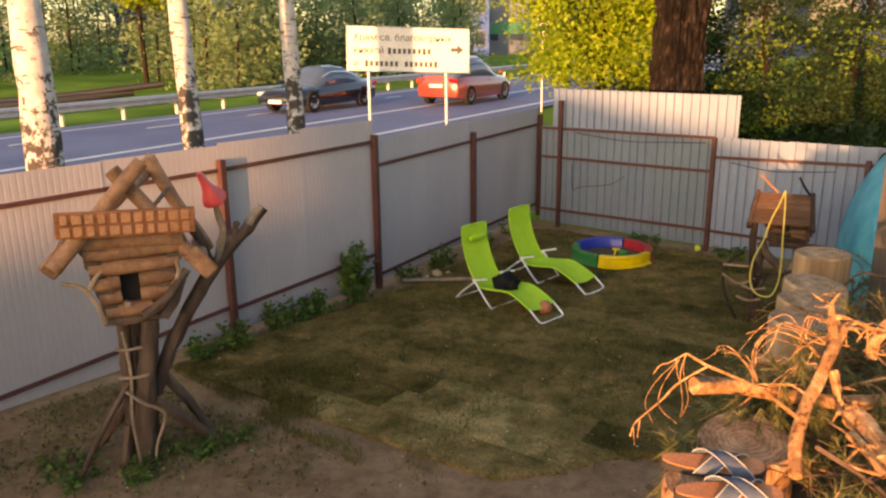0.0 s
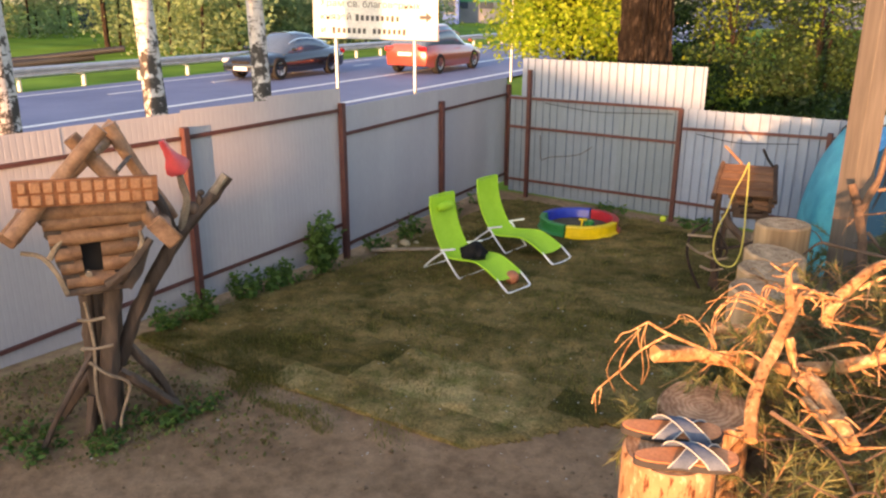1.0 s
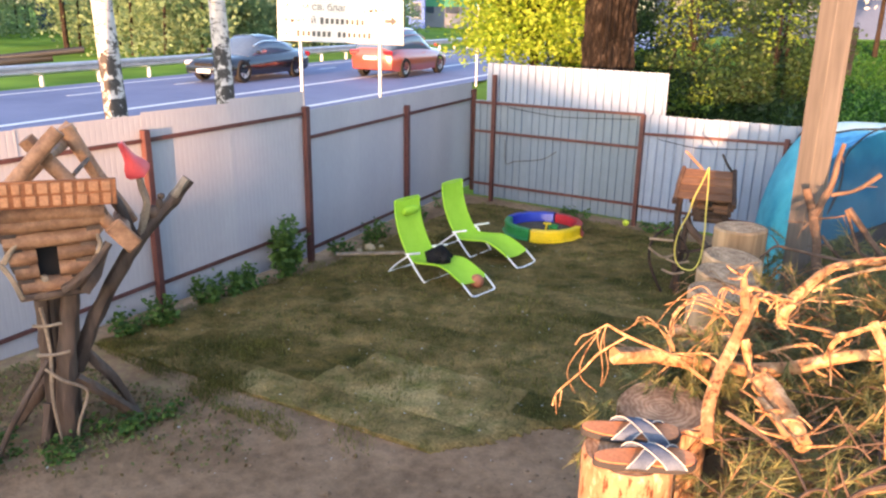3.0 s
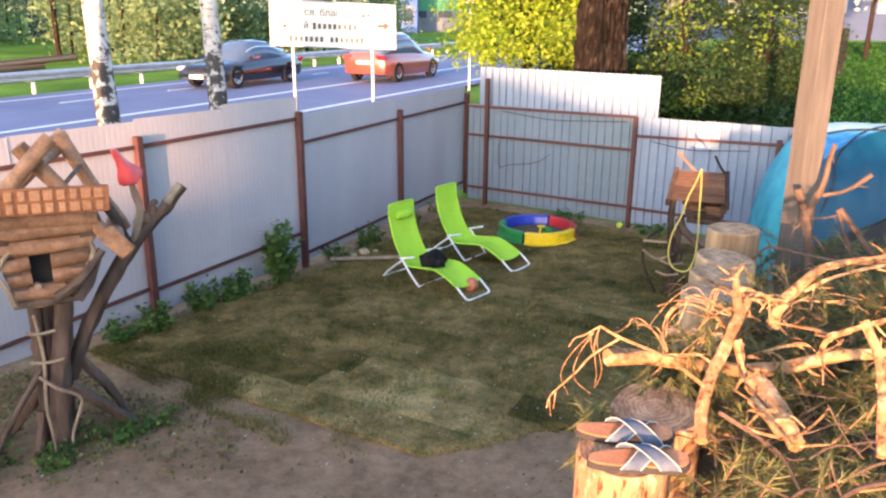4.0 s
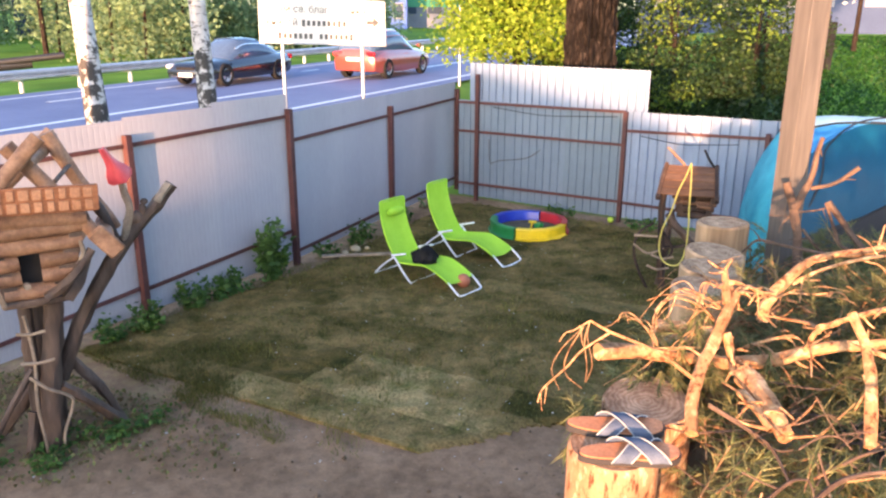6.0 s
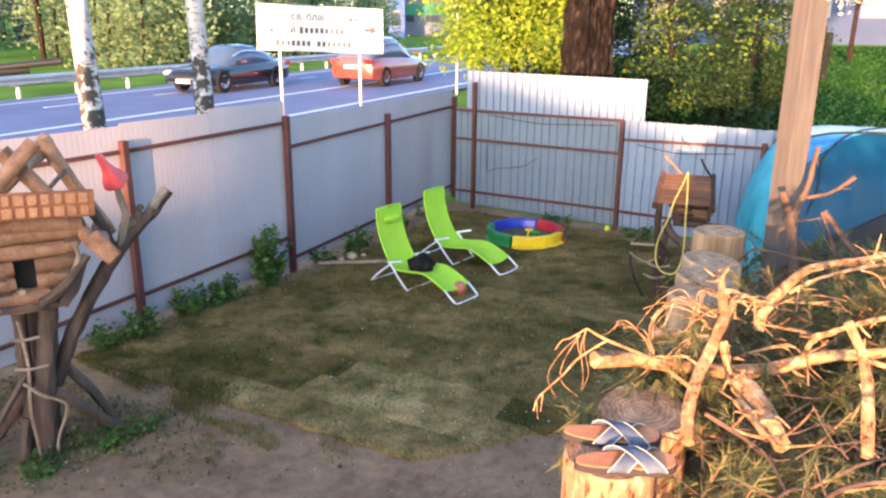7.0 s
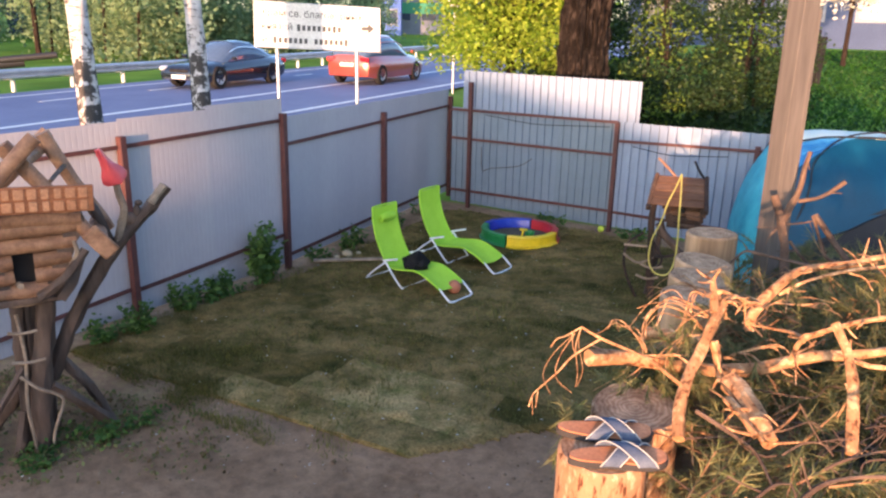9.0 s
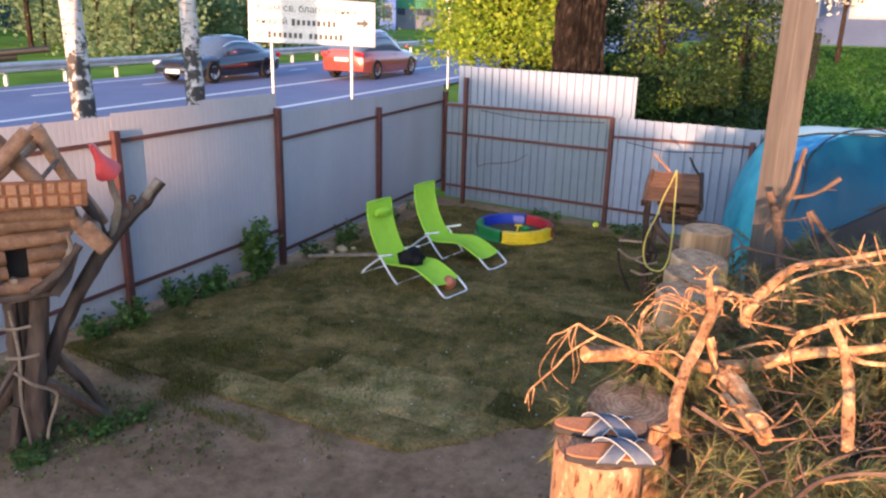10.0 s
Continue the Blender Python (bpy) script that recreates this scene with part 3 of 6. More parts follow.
def build_lawn():
    lawn = thing("lawn", pose(0, 0, 0), "thin dark turf laid in strips, patchy and half brown", "lawn", kind="structure")
    du, dv = np.array([0.83, -0.557]), np.array([0.557, 0.83])
    rng = np.random.default_rng(11)
    for row in range(0, 24):
        v0 = 4.45 + row * 0.42
        shift = rng.uniform(0, 1.6)
        for col in range(-7, 6):
            u0 = col * 1.6 + shift
            nu, nv = 44, 12
            us, vs = u0 + np.linspace(0, 1.597, nu), v0 + np.linspace(0, 0.418, nv)
            gu, gv = np.meshgrid(us, vs)
            x, y = gu * du[0] + gv * dv[0], gu * du[1] + gv * dv[1]
            jx = np.array([noise.noise(Vector((a * 4, b * 4, 1))) * 0.05 + (noise.noise(Vector((a * 1.6, b * 1.6, 6))) * 0.3 if a < -1.2 else 0.0) for a, b in zip(x.ravel(), y.ravel())]).reshape(x.shape)
            ok = inside(x + jx, y + jx, LAWN_EDGE)
            if ok.sum() < 8:
                continue
            z = 0.004 + 0.02 * np.array([0.5 + noise.noise(Vector((a * 6, b * 6, 5))) for a, b in zip(x.ravel(), y.ravel())]).reshape(x.shape)
            z[0] -= 0.005
            z[-1] -= 0.005
            idx = np.arange(nu * nv).reshape(nv, nu)
            faces = [(idx[j, i], idx[j, i + 1], idx[j + 1, i + 1], idx[j + 1, i]) for j in range(nv - 1) for i in range(nu - 1)
                     if ok[j, i] and ok[j, i + 1] and ok[j + 1, i] and ok[j + 1, i + 1]]
            if not faces:
                continue
            bm = bmesh.new()
            vv = [bm.verts.new(p) for p in zip(x.ravel(), y.ravel(), z.ravel())]
            for f in faces:
                bm.faces.new([vv[k] for k in f])
            bmesh.ops.delete(bm, geom=[v for v in bm.verts if not v.link_faces], context="VERTS")
            if not ok.all():
                for v in bm.verts:
                    away = (v.co - Vector((1.2, 8.4, v.co.z))).normalized() * 0.07
                    if not inside(np.float64(v.co.x + away.x), np.float64(v.co.y + away.y), LAWN_EDGE):
                        v.co += Vector((0.03 * noise.noise(v.co * 17), 0.03 * noise.noise(v.co * 19), -0.022))
            skirt = bmesh.ops.extrude_edge_only(bm, edges=[e for e in bm.edges if e.is_boundary])
            for v in skirt["geom"]:
                if isinstance(v, bmesh.types.BMVert):
                    v.co.z -= 0.045
                    v.co.x += 0.012 * noise.noise(v.co * 30)
                    v.co.y += 0.012 * noise.noise(v.co * 31)
            cx, cy = float(x.mean()), float(y.mean())
            mu = u0 + 0.8
            dry = (row == 0 and mu > -4.7) or (row == 1 and mu > -4.3 and mu < -1.6) or (row == 2 and -4.0 < mu < -2.2)
            part("turf_strip", bm, SOD_DRY if dry else SOD, lawn, "dry straw-coloured strip of turf" if dry else "")
    n = 128000
    x, y = rng.uniform(-2.6, 5.5, n), rng.uniform(5.0, 13.0, n)
    x[90000:], y[90000:] = rng.uniform(-3.3, -0.5, n - 90000), rng.uniform(5.3, 7.2, n - 90000)
    dens = np.array([noise.noise(Vector((a * 0.9, b * 0.9, 7))) + 0.6 * noise.noise(Vector((a * 3.1, b * 3.1, 2))) for a, b in zip(x, y)])
    away = np.stack([1.2 - x, 8.4 - y], 1)
    away /= np.linalg.norm(away, axis=1)[:, None]
    reach = rng.exponential(0.42, n)
    fringe = inside(x + away[:, 0] * reach, y + away[:, 1] * reach, LAWN_EDGE) & (x < 0.6) & (y > 5.0) & (dens > -0.05)
    keep = (inside(x, y, LAWN_EDGE) & (dens + rng.normal(0, 0.3, n) > -0.05)) | fringe
    keep[90000:] = (dens + rng.normal(0, 0.25, n))[90000:] > 0.1
    keep &= ~((y < 5.5) & (x < -2.2)) & (x * 0.766 - y * 0.642 > -6.9) & (y > 5.45 - 0.9 * (x + 0.9) * (x < 0))
    base = np.stack([x, y, np.full(n, 0.005)], 1)[keep]
    k = len(base)
    lean = rng.normal(0, 0.014, (k, 3)) + np.array([0, 0, 1]) * (rng.uniform(0.02, 0.05, k) + 0.03 * np.clip(dens[keep], 0, 1))[:, None]
    sidev = rng.normal(size=(k, 3)) * np.array([1, 1, 0])
    sidev /= np.linalg.norm(sidev, axis=1)[:, None]
    v = np.stack([base - sidev * 0.004, base + sidev * 0.004, base + lean], 1).reshape(-1, 3)
    tagged(mesh_of("grass", v, np.arange(3 * k).reshape(-1, 3), GRASS), "short sparse grass blades on the lawn", "grass", kind="stuff")


build_lawn()
rng_c = np.random.default_rng(17)
cx, cy = rng_c.uniform(-2.4, 3.2, 420), rng_c.uniform(4.6, 11.5, 420)
cv, cf = leaf_quads(np.stack([cx, cy, np.full(420, 0.032)], 1), 0.014, -0.2, rng_c)
cv[:, 2] = 0.03 + (cv[:, 2] - 0.032) * 0.35
tagged(mesh_of("litter", cv, cf, STITCH), "pale wood chips and dry bits scattered on the ground", "litter", kind="stuff")


def build_ground_cover():
    """Low creeping weeds and dead leaves round the carved trunk; they also darken the soil in place of shade."""
    rng = np.random.default_rng(57)
    n = 9500
    x, y = rng.uniform(-4.4, -0.9, n), rng.uniform(4.9, 7.3, n)
    d = np.array([noise.noise(Vector((a * 1.3, b * 1.3, 3))) + 0.5 * noise.noise(Vector((a * 4, b * 4, 8))) for a, b in zip(x, y)])
    ring = np.hypot((x + 2.6) / 1.5, (y - 6.1) / 1.1)
    ok = (d + rng.normal(0, 0.2, n) > -0.25 + 0.75 * np.clip(ring - 0.6, 0, 2)) & (x * 0.766 - y * 0.642 > -6.88) & ~inside(x, y, LAWN_EDGE)
    c = np.stack([x, y, rng.uniform(-0.005, 0.035, n)], 1)[ok]
    v, f = leaf_quads(c, 0.019, -0.3, rng)
    tagged(mesh_of("ground_cover", v, f, CREEPER), "low dull green and brown weeds on the soil", "weeds", kind="stuff")


build_ground_cover()


def build_clods():
    """Crumbs and small clods of soil on the trodden earth."""
    rng = np.random.default_rng(91)
    n = 2600
    x, y = rng.uniform(-4.2, 3.2, n), rng.uniform(3.4, 6.6, n)
    ok = ~inside(x, y, LAWN_EDGE) & (0.855 * (x - PAL.x) - 0.519 * (y - PAL.y) < -0.2) & (x * 0.766 - y * 0.642 > -6.8)
    c = np.stack([x, y, ground_height(x, y) - 0.016], 1)[ok]
    k = len(c)
    r = rng.exponential(0.0045, k) + 0.003
    star = np.array([(1, 0, 0), (0, 1, 0), (-1, 0, 0), (0, -1, 0), (0, 0, 0.75), (0, 0, -0.75)])
    v = c[:, None, :] + star[None] * r[:, None, None] * rng.uniform(0.6, 1.4, (k, 6, 1))
    tri = np.array([(0, 1, 4), (1, 2, 4), (2, 3, 4), (3, 0, 4), (1, 0, 5), (2, 1, 5), (3, 2, 5), (0, 3, 5)])
    f = (np.arange(k)[:, None, None] * 6 + tri[None]).reshape(-1, 3)
    tagged(mesh_of("soil_crumbs", v.reshape(-1, 3), f, CLOD), "small crumbs of brown soil on the trodden earth", "soil", kind="stuff")


build_clods()


def weed(x, y, height, wide, count, label, leaf=0.035):
    """A leafy plant: thin stems with leaves all the way up."""
    rng = np.random.default_rng(int(abs(x * 100) + abs(y * 10)))
    ob = thing("weed_plant", pose(x, y, 0), label, "plant", "weeds by the fence")
    bm, places = bmesh.new(), []
    for _ in range(count):
        a, r = rng.uniform(0, 6.28), wide * rng.uniform(0.1, 1) ** 0.7
        tip = Vector((math.cos(a) * r, math.sin(a) * r, height * rng.uniform(0.55, 1.0) * (1 - 0.35 * r / wide)))
        foot = Vector((tip.x * 0.45, tip.y * 0.45, -0.03))
        tube(bm, [foot, foot.lerp(tip, 0.5) + Vector((0, 0, 0.03)), tip], 0.005, 0.002, 4, 2)
        for k in range(26):
            t = rng.uniform(0.12, 1.0)
            places.append(np.array(foot.lerp(tip, t)) + rng.normal(0, 0.035, 3))
    part("undergrowth", bm, WEED, ob)["kind"] = "stuff"
    v, f = leaf_quads(np.array(places), leaf, 0.5, rng)
    mesh_of("leaves", v, f, WEED, ob)["kind"] = "stuff"


weed(-1.15, 9.15, 0.95, 0.27, 26, "tall bushy green weed against the fence", 0.045)
for x, y, h, w, c in ((-1.5, 8.85, 0.35, 0.25, 12), (-1.95, 8.3, 0.3, 0.25, 12), (-2.25, 7.75, 0.33, 0.28, 12), (-2.6, 7.5, 0.22, 0.25, 9), (-1.75, 8.55, 0.3, 0.2, 8),
                      (-0.05, 10.7, 0.3, 0.25, 9), (0.5, 11.6, 0.32, 0.3, 10), (1.1, 12.6, 0.3, 0.3, 8), (-0.5, 10.1, 0.2, 0.2, 6), (4.3, 11.0, 0.16, 0.3, 8), (3.2, 11.95, 0.12, 0.3, 6)):
    weed(x, y, h, w, c, "low green weeds at the foot of the fence")
for x, y, h, w, c in ((-2.05, 5.55, 0.12, 0.22, 10), (-2.35, 5.25, 0.1, 0.2, 9), (-1.75, 5.75, 0.09, 0.2, 7), (-3.0, 5.35, 0.1, 0.25, 8), (-2.7, 5.15, 0.08, 0.2, 7)):
    weed(x, y, h, w, c, "low green weeds round the carved trunk", 0.025)

# wet board and small stones lying by the fence
plank = thing("plank", pose(0.0, 9.95, 0.035, 0, 0, 2), "dark wet plank lying in the grass by the fence", "plank")
part("board", block((0, 0, 0), (1.15, 0.07, 0.03), bevel=0.004), STICK, plank)
for x, y, r in ((-0.12, 10.2, 0.08), (-0.27, 10.1, 0.05), (0.03, 10.3, 0.04)):
    bm = bmesh.new()
    bmesh.ops.create_icosphere(bm, subdivisions=2, radius=r)
    for v in bm.verts:
        v.co *= 1 + 0.25 * noise.noise(v.co * 14)
        v.co.z *= 0.7
    o = link("stone", bm, SAND)
    o.matrix_basis = pose(x, y, r * 0.5)
    tagged(o, "sandy brown stone lying by the fence", "stone", "stones by the fence")


# ---- carved log house on a tree trunk ----
def build_hut():
    hut = thing("tree_house", pose(-2.47, 5.55, 0, 0, 0, 24.2), "small varnished log house on dark crooked stems with carved board", "tree house")
    # a clump of stems carries the house
    for pts, a, b in (([(0.05, -0.1, -0.06), (0.06, -0.1, 0.3), (0.12, -0.08, 0.75), (0.2, -0.08, 1.22)], 0.078, 0.07),
                      ([(-0.03, -0.04, -0.06), (-0.03, -0.05, 0.4), (-0.02, -0.05, 0.8), (0.0, -0.06, 1.22)], 0.052, 0.05),
                      ([(0.09, 0.1, -0.06), (0.08, 0.1, 0.5), (0.1, 0.08, 1.22)], 0.09, 0.075)):
        part("stem", bar(pts, a, b, sides=14, steps=6, rough=0.32), TRUNK_DARK, hut)
    for pts, a, b in (([(-0.02, -0.12, 0.66), (-0.14, -0.16, 0.5), (-0.32, -0.18, 0.22), (-0.47, -0.2, -0.05)], 0.026, 0.022),
                      ([(0.14, -0.1, 0.48), (0.28, -0.06, 0.33), (0.45, 0.0, 0.12), (0.59, 0.04, -0.05)], 0.05, 0.04),
                      ([(0.18, 0.06, 0.74), (0.3, 0.1, 0.5), (0.42, 0.12, 0.3), (0.56, 0.16, -0.04)], 0.045, 0.036),
                      ([(-0.04, 0.06, 0.42), (-0.2, 0.14, 0.2), (-0.38, 0.22, -0.05)], 0.05, 0.035),
                      ([(-0.05, -0.08, 0.3), (-0.1, -0.13, 0.1), (-0.15, -0.16, -0.05)], 0.045, 0.04)):
        part("root", bar(pts, a, b, sides=9, steps=5, rough=0.4), TRUNK_DARK, hut)
    for pts in ([(-0.05, -0.2, 0.63), (0.06, -0.22, 0.52), (0.19, -0.22, 0.43), (0.2, -0.2, 0.34), (0.12, -0.22, 0.14), (0.1, -0.22, -0.03)],
                [(-0.02, -0.17, 1.1), (0.0, -0.18, 0.75), (-0.03, -0.19, 0.4), (-0.01, -0.2, 0.0)]):
        part("pale_root", bar(pts, 0.013, 0.011, sides=7, steps=4, rough=0.3), HUT_STICK, hut)
    for z, x0, x1 in ((1.18, -0.1, 0.13), (0.97, -0.09, 0.1), (0.74, -0.09, 0.13)):
        part("rung", bar([(x0, -0.2, z + 0.01), ((x0 + x1) / 2, -0.205, z - 0.006), (x1, -0.2, z)], 0.013, 0.012, sides=7, rough=0.25), HUT_STICK, hut)
    part("platform", block((0.09, -0.02, 1.215), (0.46, 0.5, 0.05), bevel=0.012), TRUNK_DARK, hut)
    # log courses, each one wider towards the eaves
    for k in range(5):
        z = 1.285 + k * 0.116
        mid, w, d = 0.088 + 0.009 * k, 0.2 + 0.034 * k, 0.2 + 0.02 * k
        for x0, x1 in ([(-w, 0.0 - mid), (0.14 - mid, w)] if k in (1, 2) else [(-w, w)]):
            part("log", bar([(mid + x0, -d, z), (mid + (x0 + x1) / 2, -d - 0.008, z), (mid + x1, -d, z + 0.004)], 0.062, 0.058, sides=14, steps=4, rough=0.16, seed=k), HUT_LOG, hut)
        part("log", bar([(mid - w, d, z), (mid + w, d, z)], 0.06, sides=10, rough=0.2, seed=k), HUT_LOG, hut)
        for sx in (-1, 1):
            part("log", bar([(mid + sx * (w - 0.03), -d - 0.05, z + 0.045), (mid + sx * (w - 0.03), d + 0.06, z + 0.045)], 0.056, 0.054, sides=12, rough=0.2, seed=k + 9), TRUNK_DARK, hut)
    # solid near-black block painted as the shade inside the doorway
    part("doorway_shade", block((0.07, -0.14, 1.46), (0.17, 0.1, 0.25)), NEAR_BLACK, hut, "near-black block for the shaded open doorway")
    part("perch_knob", bar([(0.03, -0.24, 1.345), (0.035, -0.3, 1.35)], 0.026, 0.022, sides=10, rough=0.2), HUT_STICK, hut)
    for pts in ([(-0.12, -0.3, 1.23), (-0.17, -0.32, 1.4), (-0.25, -0.3, 1.52), (-0.37, -0.28, 1.56)],
                [(-0.2, -0.31, 1.5), (-0.15, -0.32, 1.58), (-0.1, -0.31, 1.63)],
                [(0.36, -0.3, 1.44), (0.41, -0.32, 1.55), (0.4, -0.31, 1.64)]):
        part("corner_branch", bar(pts, 0.02, 0.014, sides=8, steps=4, rough=0.3), HUT_STICK, hut)
    for pts, a, b in (([(0.14, -0.32, 1.26), (0.25, -0.34, 1.33), (0.36, -0.33, 1.43), (0.47, -0.3, 1.56)], 0.034, 0.028),
                      ([(0.27, -0.24, 1.2), (0.36, -0.22, 1.32), (0.44, -0.18, 1.5)], 0.05, 0.04)):
        part("brace_branch", bar(pts, a, b, sides=9, steps=4, rough=0.4), TRUNK_DARK, hut)
    # open roof: rafters cross at the ridge
    for pts in ([(-0.4, -0.39, 1.7), (-0.08, -0.39, 2.05), (0.235, -0.39, 2.39)], [(0.04, -0.27, 2.33), (0.3, -0.28, 1.97), (0.58, -0.3, 1.56)],
                [(-0.28, 0.3, 1.7), (0.06, 0.3, 2.02), (0.36, 0.3, 2.33)], [(0.31, 0.22, 2.33), (0.49, 0.22, 1.95), (0.7, 0.22, 1.56)]):
        part("rafter", bar(pts, 0.056, 0.05, sides=12, steps=5, rough=0.18), HUT_LOG, hut)
    part("ridge_log", bar([(0.15, -0.34, 2.21), (0.3, 0.32, 2.2)], 0.04, sides=9, rough=0.25), HUT_LOG, hut)
    part("roof_batten", bar([(0.3, -0.3, 2.07), (0.46, 0.28, 2.09)], 0.016, sides=7, rough=0.25), TRUNK_DARK, hut)
    part("tie_log", bar([(-0.32, -0.3, 1.84), (0.46, -0.3, 1.8)], 0.055, sides=12, rough=0.2), HUT_LOG, hut)
    for x, z, tilt in ((-0.37, 1.74, -46), (0.57, 1.61, 52)):
        part("barge_board", block((x, -0.34, z), (0.24, 0.05, 0.13), (0, tilt, 0), 0.012), HUT_LOG, hut)
        part("eaves_log", bar([(x, -0.33, z - 0.02), (x + 0.06, 0.34, z - 0.02)], 0.06, sides=12, rough=0.22), HUT_LOG, hut)
    board = part("name_board", block((0.094, -0.46, 1.988), (0.9, 0.03, 0.182), (0, 2.6, 0), 0.006), HUT_BOARD, hut, "orange board with two rows of raised lettering")
    for row in (0, 1):
        for k in range(11):
            u = -0.385 + 0.077 * k
            x, z = 0.094 + u, 1.988 + 0.042 - 0.084 * row - 0.045 * u
            wide = 0.042 + 0.02 * ((k * 7 + row * 3) % 4) / 3
            part("letter_bar", block((x, -0.48, z), (wide, 0.014, 0.066), (0, 2.6, 0), 0.004), HUT_LETTER, board)
    # forked limb with a saddle on its spur
    part("limb", bar([(0.16, 0.04, 0.48), (0.25, 0.03, 0.7), (0.435, 0.02, 1.07), (0.66, 0.0, 1.41), (0.88, 0.0, 1.66), (1.0, 0.0, 1.77), (1.11, 0.0, 1.91)], 0.062, 0.046, sides=12, steps=5, rough=0.3), TRUNK_DARK, hut)
    part("limb", bar([(0.7, 0.0, 1.44), (0.66, 0.04, 1.58), (0.6, 0.1, 1.76), (0.52, 0.15, 1.86)], 0.032, 0.028, sides=9, steps=4, rough=0.3), TRUNK_DARK, hut)
    # pale bar: the peeled tip together with its lit highlight, as colour
    part("peeled_highlight", bar([(0.99, -0.03, 1.79), (1.03, -0.035, 1.85), (1.09, -0.03, 1.92)], 0.03, 0.034, sides=9, steps=3, rough=0.2), STICK, hut, "pale peeled end of the limb with its highlight in colour")
    part("spur", bar([(0.72, -0.01, 1.46), (0.745, -0.03, 1.6), (0.785, -0.05, 1.76), (0.76, -0.05, 1.9), (0.735, -0.05, 2.03)], 0.032, 0.022, sides=9, steps=4, rough=0.3), HUT_STICK, hut)
    rows = []
    for t, w in ((0.0, 0.02), (0.12, 0.028), (0.3, 0.034), (0.5, 0.05), (0.68, 0.085), (0.85, 0.1), (0.96, 0.08), (1.0, 0.03)):
        rows.append([(x * w, -0.02 * t * (1 - (x * x)) - 0.05 * (1 - x * x), 0.29 * (0.5 - t)) for x in np.linspace(-1, 1, 9)])
    saddle = part("saddle", thicken(strip(rows), 0.02), SADDLE_RED, hut, "shiny red bicycle saddle")
    saddle.matrix_basis = pose(0.7, -0.08, 2.11, 0, -26, 8)
    # the small carved figure sits on the limb
    fig = bmesh.new()
    for c, r in (((0, 0, 0.05), (0.05, 0.04, 0.055)), ((0.05, 0, 0.11), (0.028, 0.026, 0.05)), ((0.065, -0.005, 0.17), (0.03, 0.024, 0.026)), ((-0.055, 0, 0.03), (0.045, 0.03, 0.035)), ((0.095, 0, 0.09), (0.04, 0.014, 0.014))):
        bmesh.ops.create_uvsphere(fig, u_segments=14, v_segments=9, radius=1, matrix=Matrix.Translation(c) @ Matrix.Diagonal((*r, 1)))
    o = link("wooden_figure", fig, TRUNK_DARK)
    o.matrix_basis = hut.matrix_basis @ pose(0.83, -0.02, 1.63)
    tagged(o, "small dark carved wooden figure sitting on the limb", "figure")


build_hut()


# ---- sun loungers ----
def build_lounger():
    ob = thing("sun_lounger", pose(1.12, 8.25, 0, 0, 0, 134.1), "lime green fabric sun lounger on a white tube rack", "sun lounger", "loungers on the lawn")
    prof = [(0.2, 0.135), (0.34, 0.2), (0.5, 0.262), (0.62, 0.275), (0.8, 0.25), (0.95, 0.235), (1.04, 0.25), (1.12, 0.34), (1.2, 0.47), (1.265, 0.62), (1.305, 0.78), (1.315, 0.93)]
    line = smooth_line([(u, 0, z) for u, z in prof], 3)
    w = 0.43
    rows = [[(p.x, -w * f, p.z - 0.028 * math.sin(math.pi * f) * min(1, (len(line) - 1 - i) / 6)) for f in np.linspace(0.0, 1.0, 9)] for i, p in enumerate(line)]
    part("fabric", thicken(strip(rows), 0.006), LIME, ob)
    for y in (0.0, -w):
        part("side_tube", bar([(0.2, y, 0.13), *[(u, y, z) for u, z in prof[1:]]], 0.0135, sides=8), LIME, ob)
        part("armrest", bar([(1.1, y + (0.03 if y == 0 else -0.03), 0.31), (0.86, y + (0.04 if y == 0 else -0.04), 0.38)], 0.013, sides=8), WHITE_TUBE, ob)
    part("foot_tube", bar([(0.22, 0, 0.145), (0.1, 0, 0.05), (0.05, -0.03, 0.015), (0.04, -w / 2, 0.012), (0.05, -w + 0.03, 0.015), (0.1, -w, 0.05), (0.22, -w, 0.145)], 0.0125, sides=8, steps=4), WHITE_TUBE, ob)
    part("head_tube", bar([(1.315, 0, 0.92), (1.315, -0.04, 0.945), (1.315, -w + 0.04, 0.945), (1.315, -w, 0.92)], 0.0125, sides=8), LIME, ob)
    for u in (0.8, 1.4):
        mid = 0.92 if u < 1 else 1.27
        part("leg", bar([(1.06, 0.03, 0.3), (mid, 0.03, 0.14), (u, 0.02, 0.02), (u, -0.03, 0.012), (u, -w + 0.03, 0.012), (u, -w - 0.02, 0.02), (mid, -w - 0.03, 0.14), (1.06, -w - 0.03, 0.3)], 0.0125, sides=8, steps=4), WHITE_TUBE, ob)
    return ob


lounger = build_lounger()
other = copy_thing(lounger, pose(1.821, 9.252, 0, 0, 0, 136.5))
bm = bmesh.new()
bmesh.ops.create_uvsphere(bm, u_segments=20, v_segments=12, radius=1, matrix=Matrix.Diagonal((0.05, 0.13, 0.06, 1)))
for v in bm.verts:
    v.co.y = max(-0.13, min(0.13, v.co.y * 1.2))
head = part("head_pillow", bm, LIME, lounger, "lime green padded head pillow")
head.matrix_basis = pose(1.255, -0.215, 0.8, 0, -12, 0)
lounger["label"] = "lime green fabric sun lounger with head pillow, clothes on it"

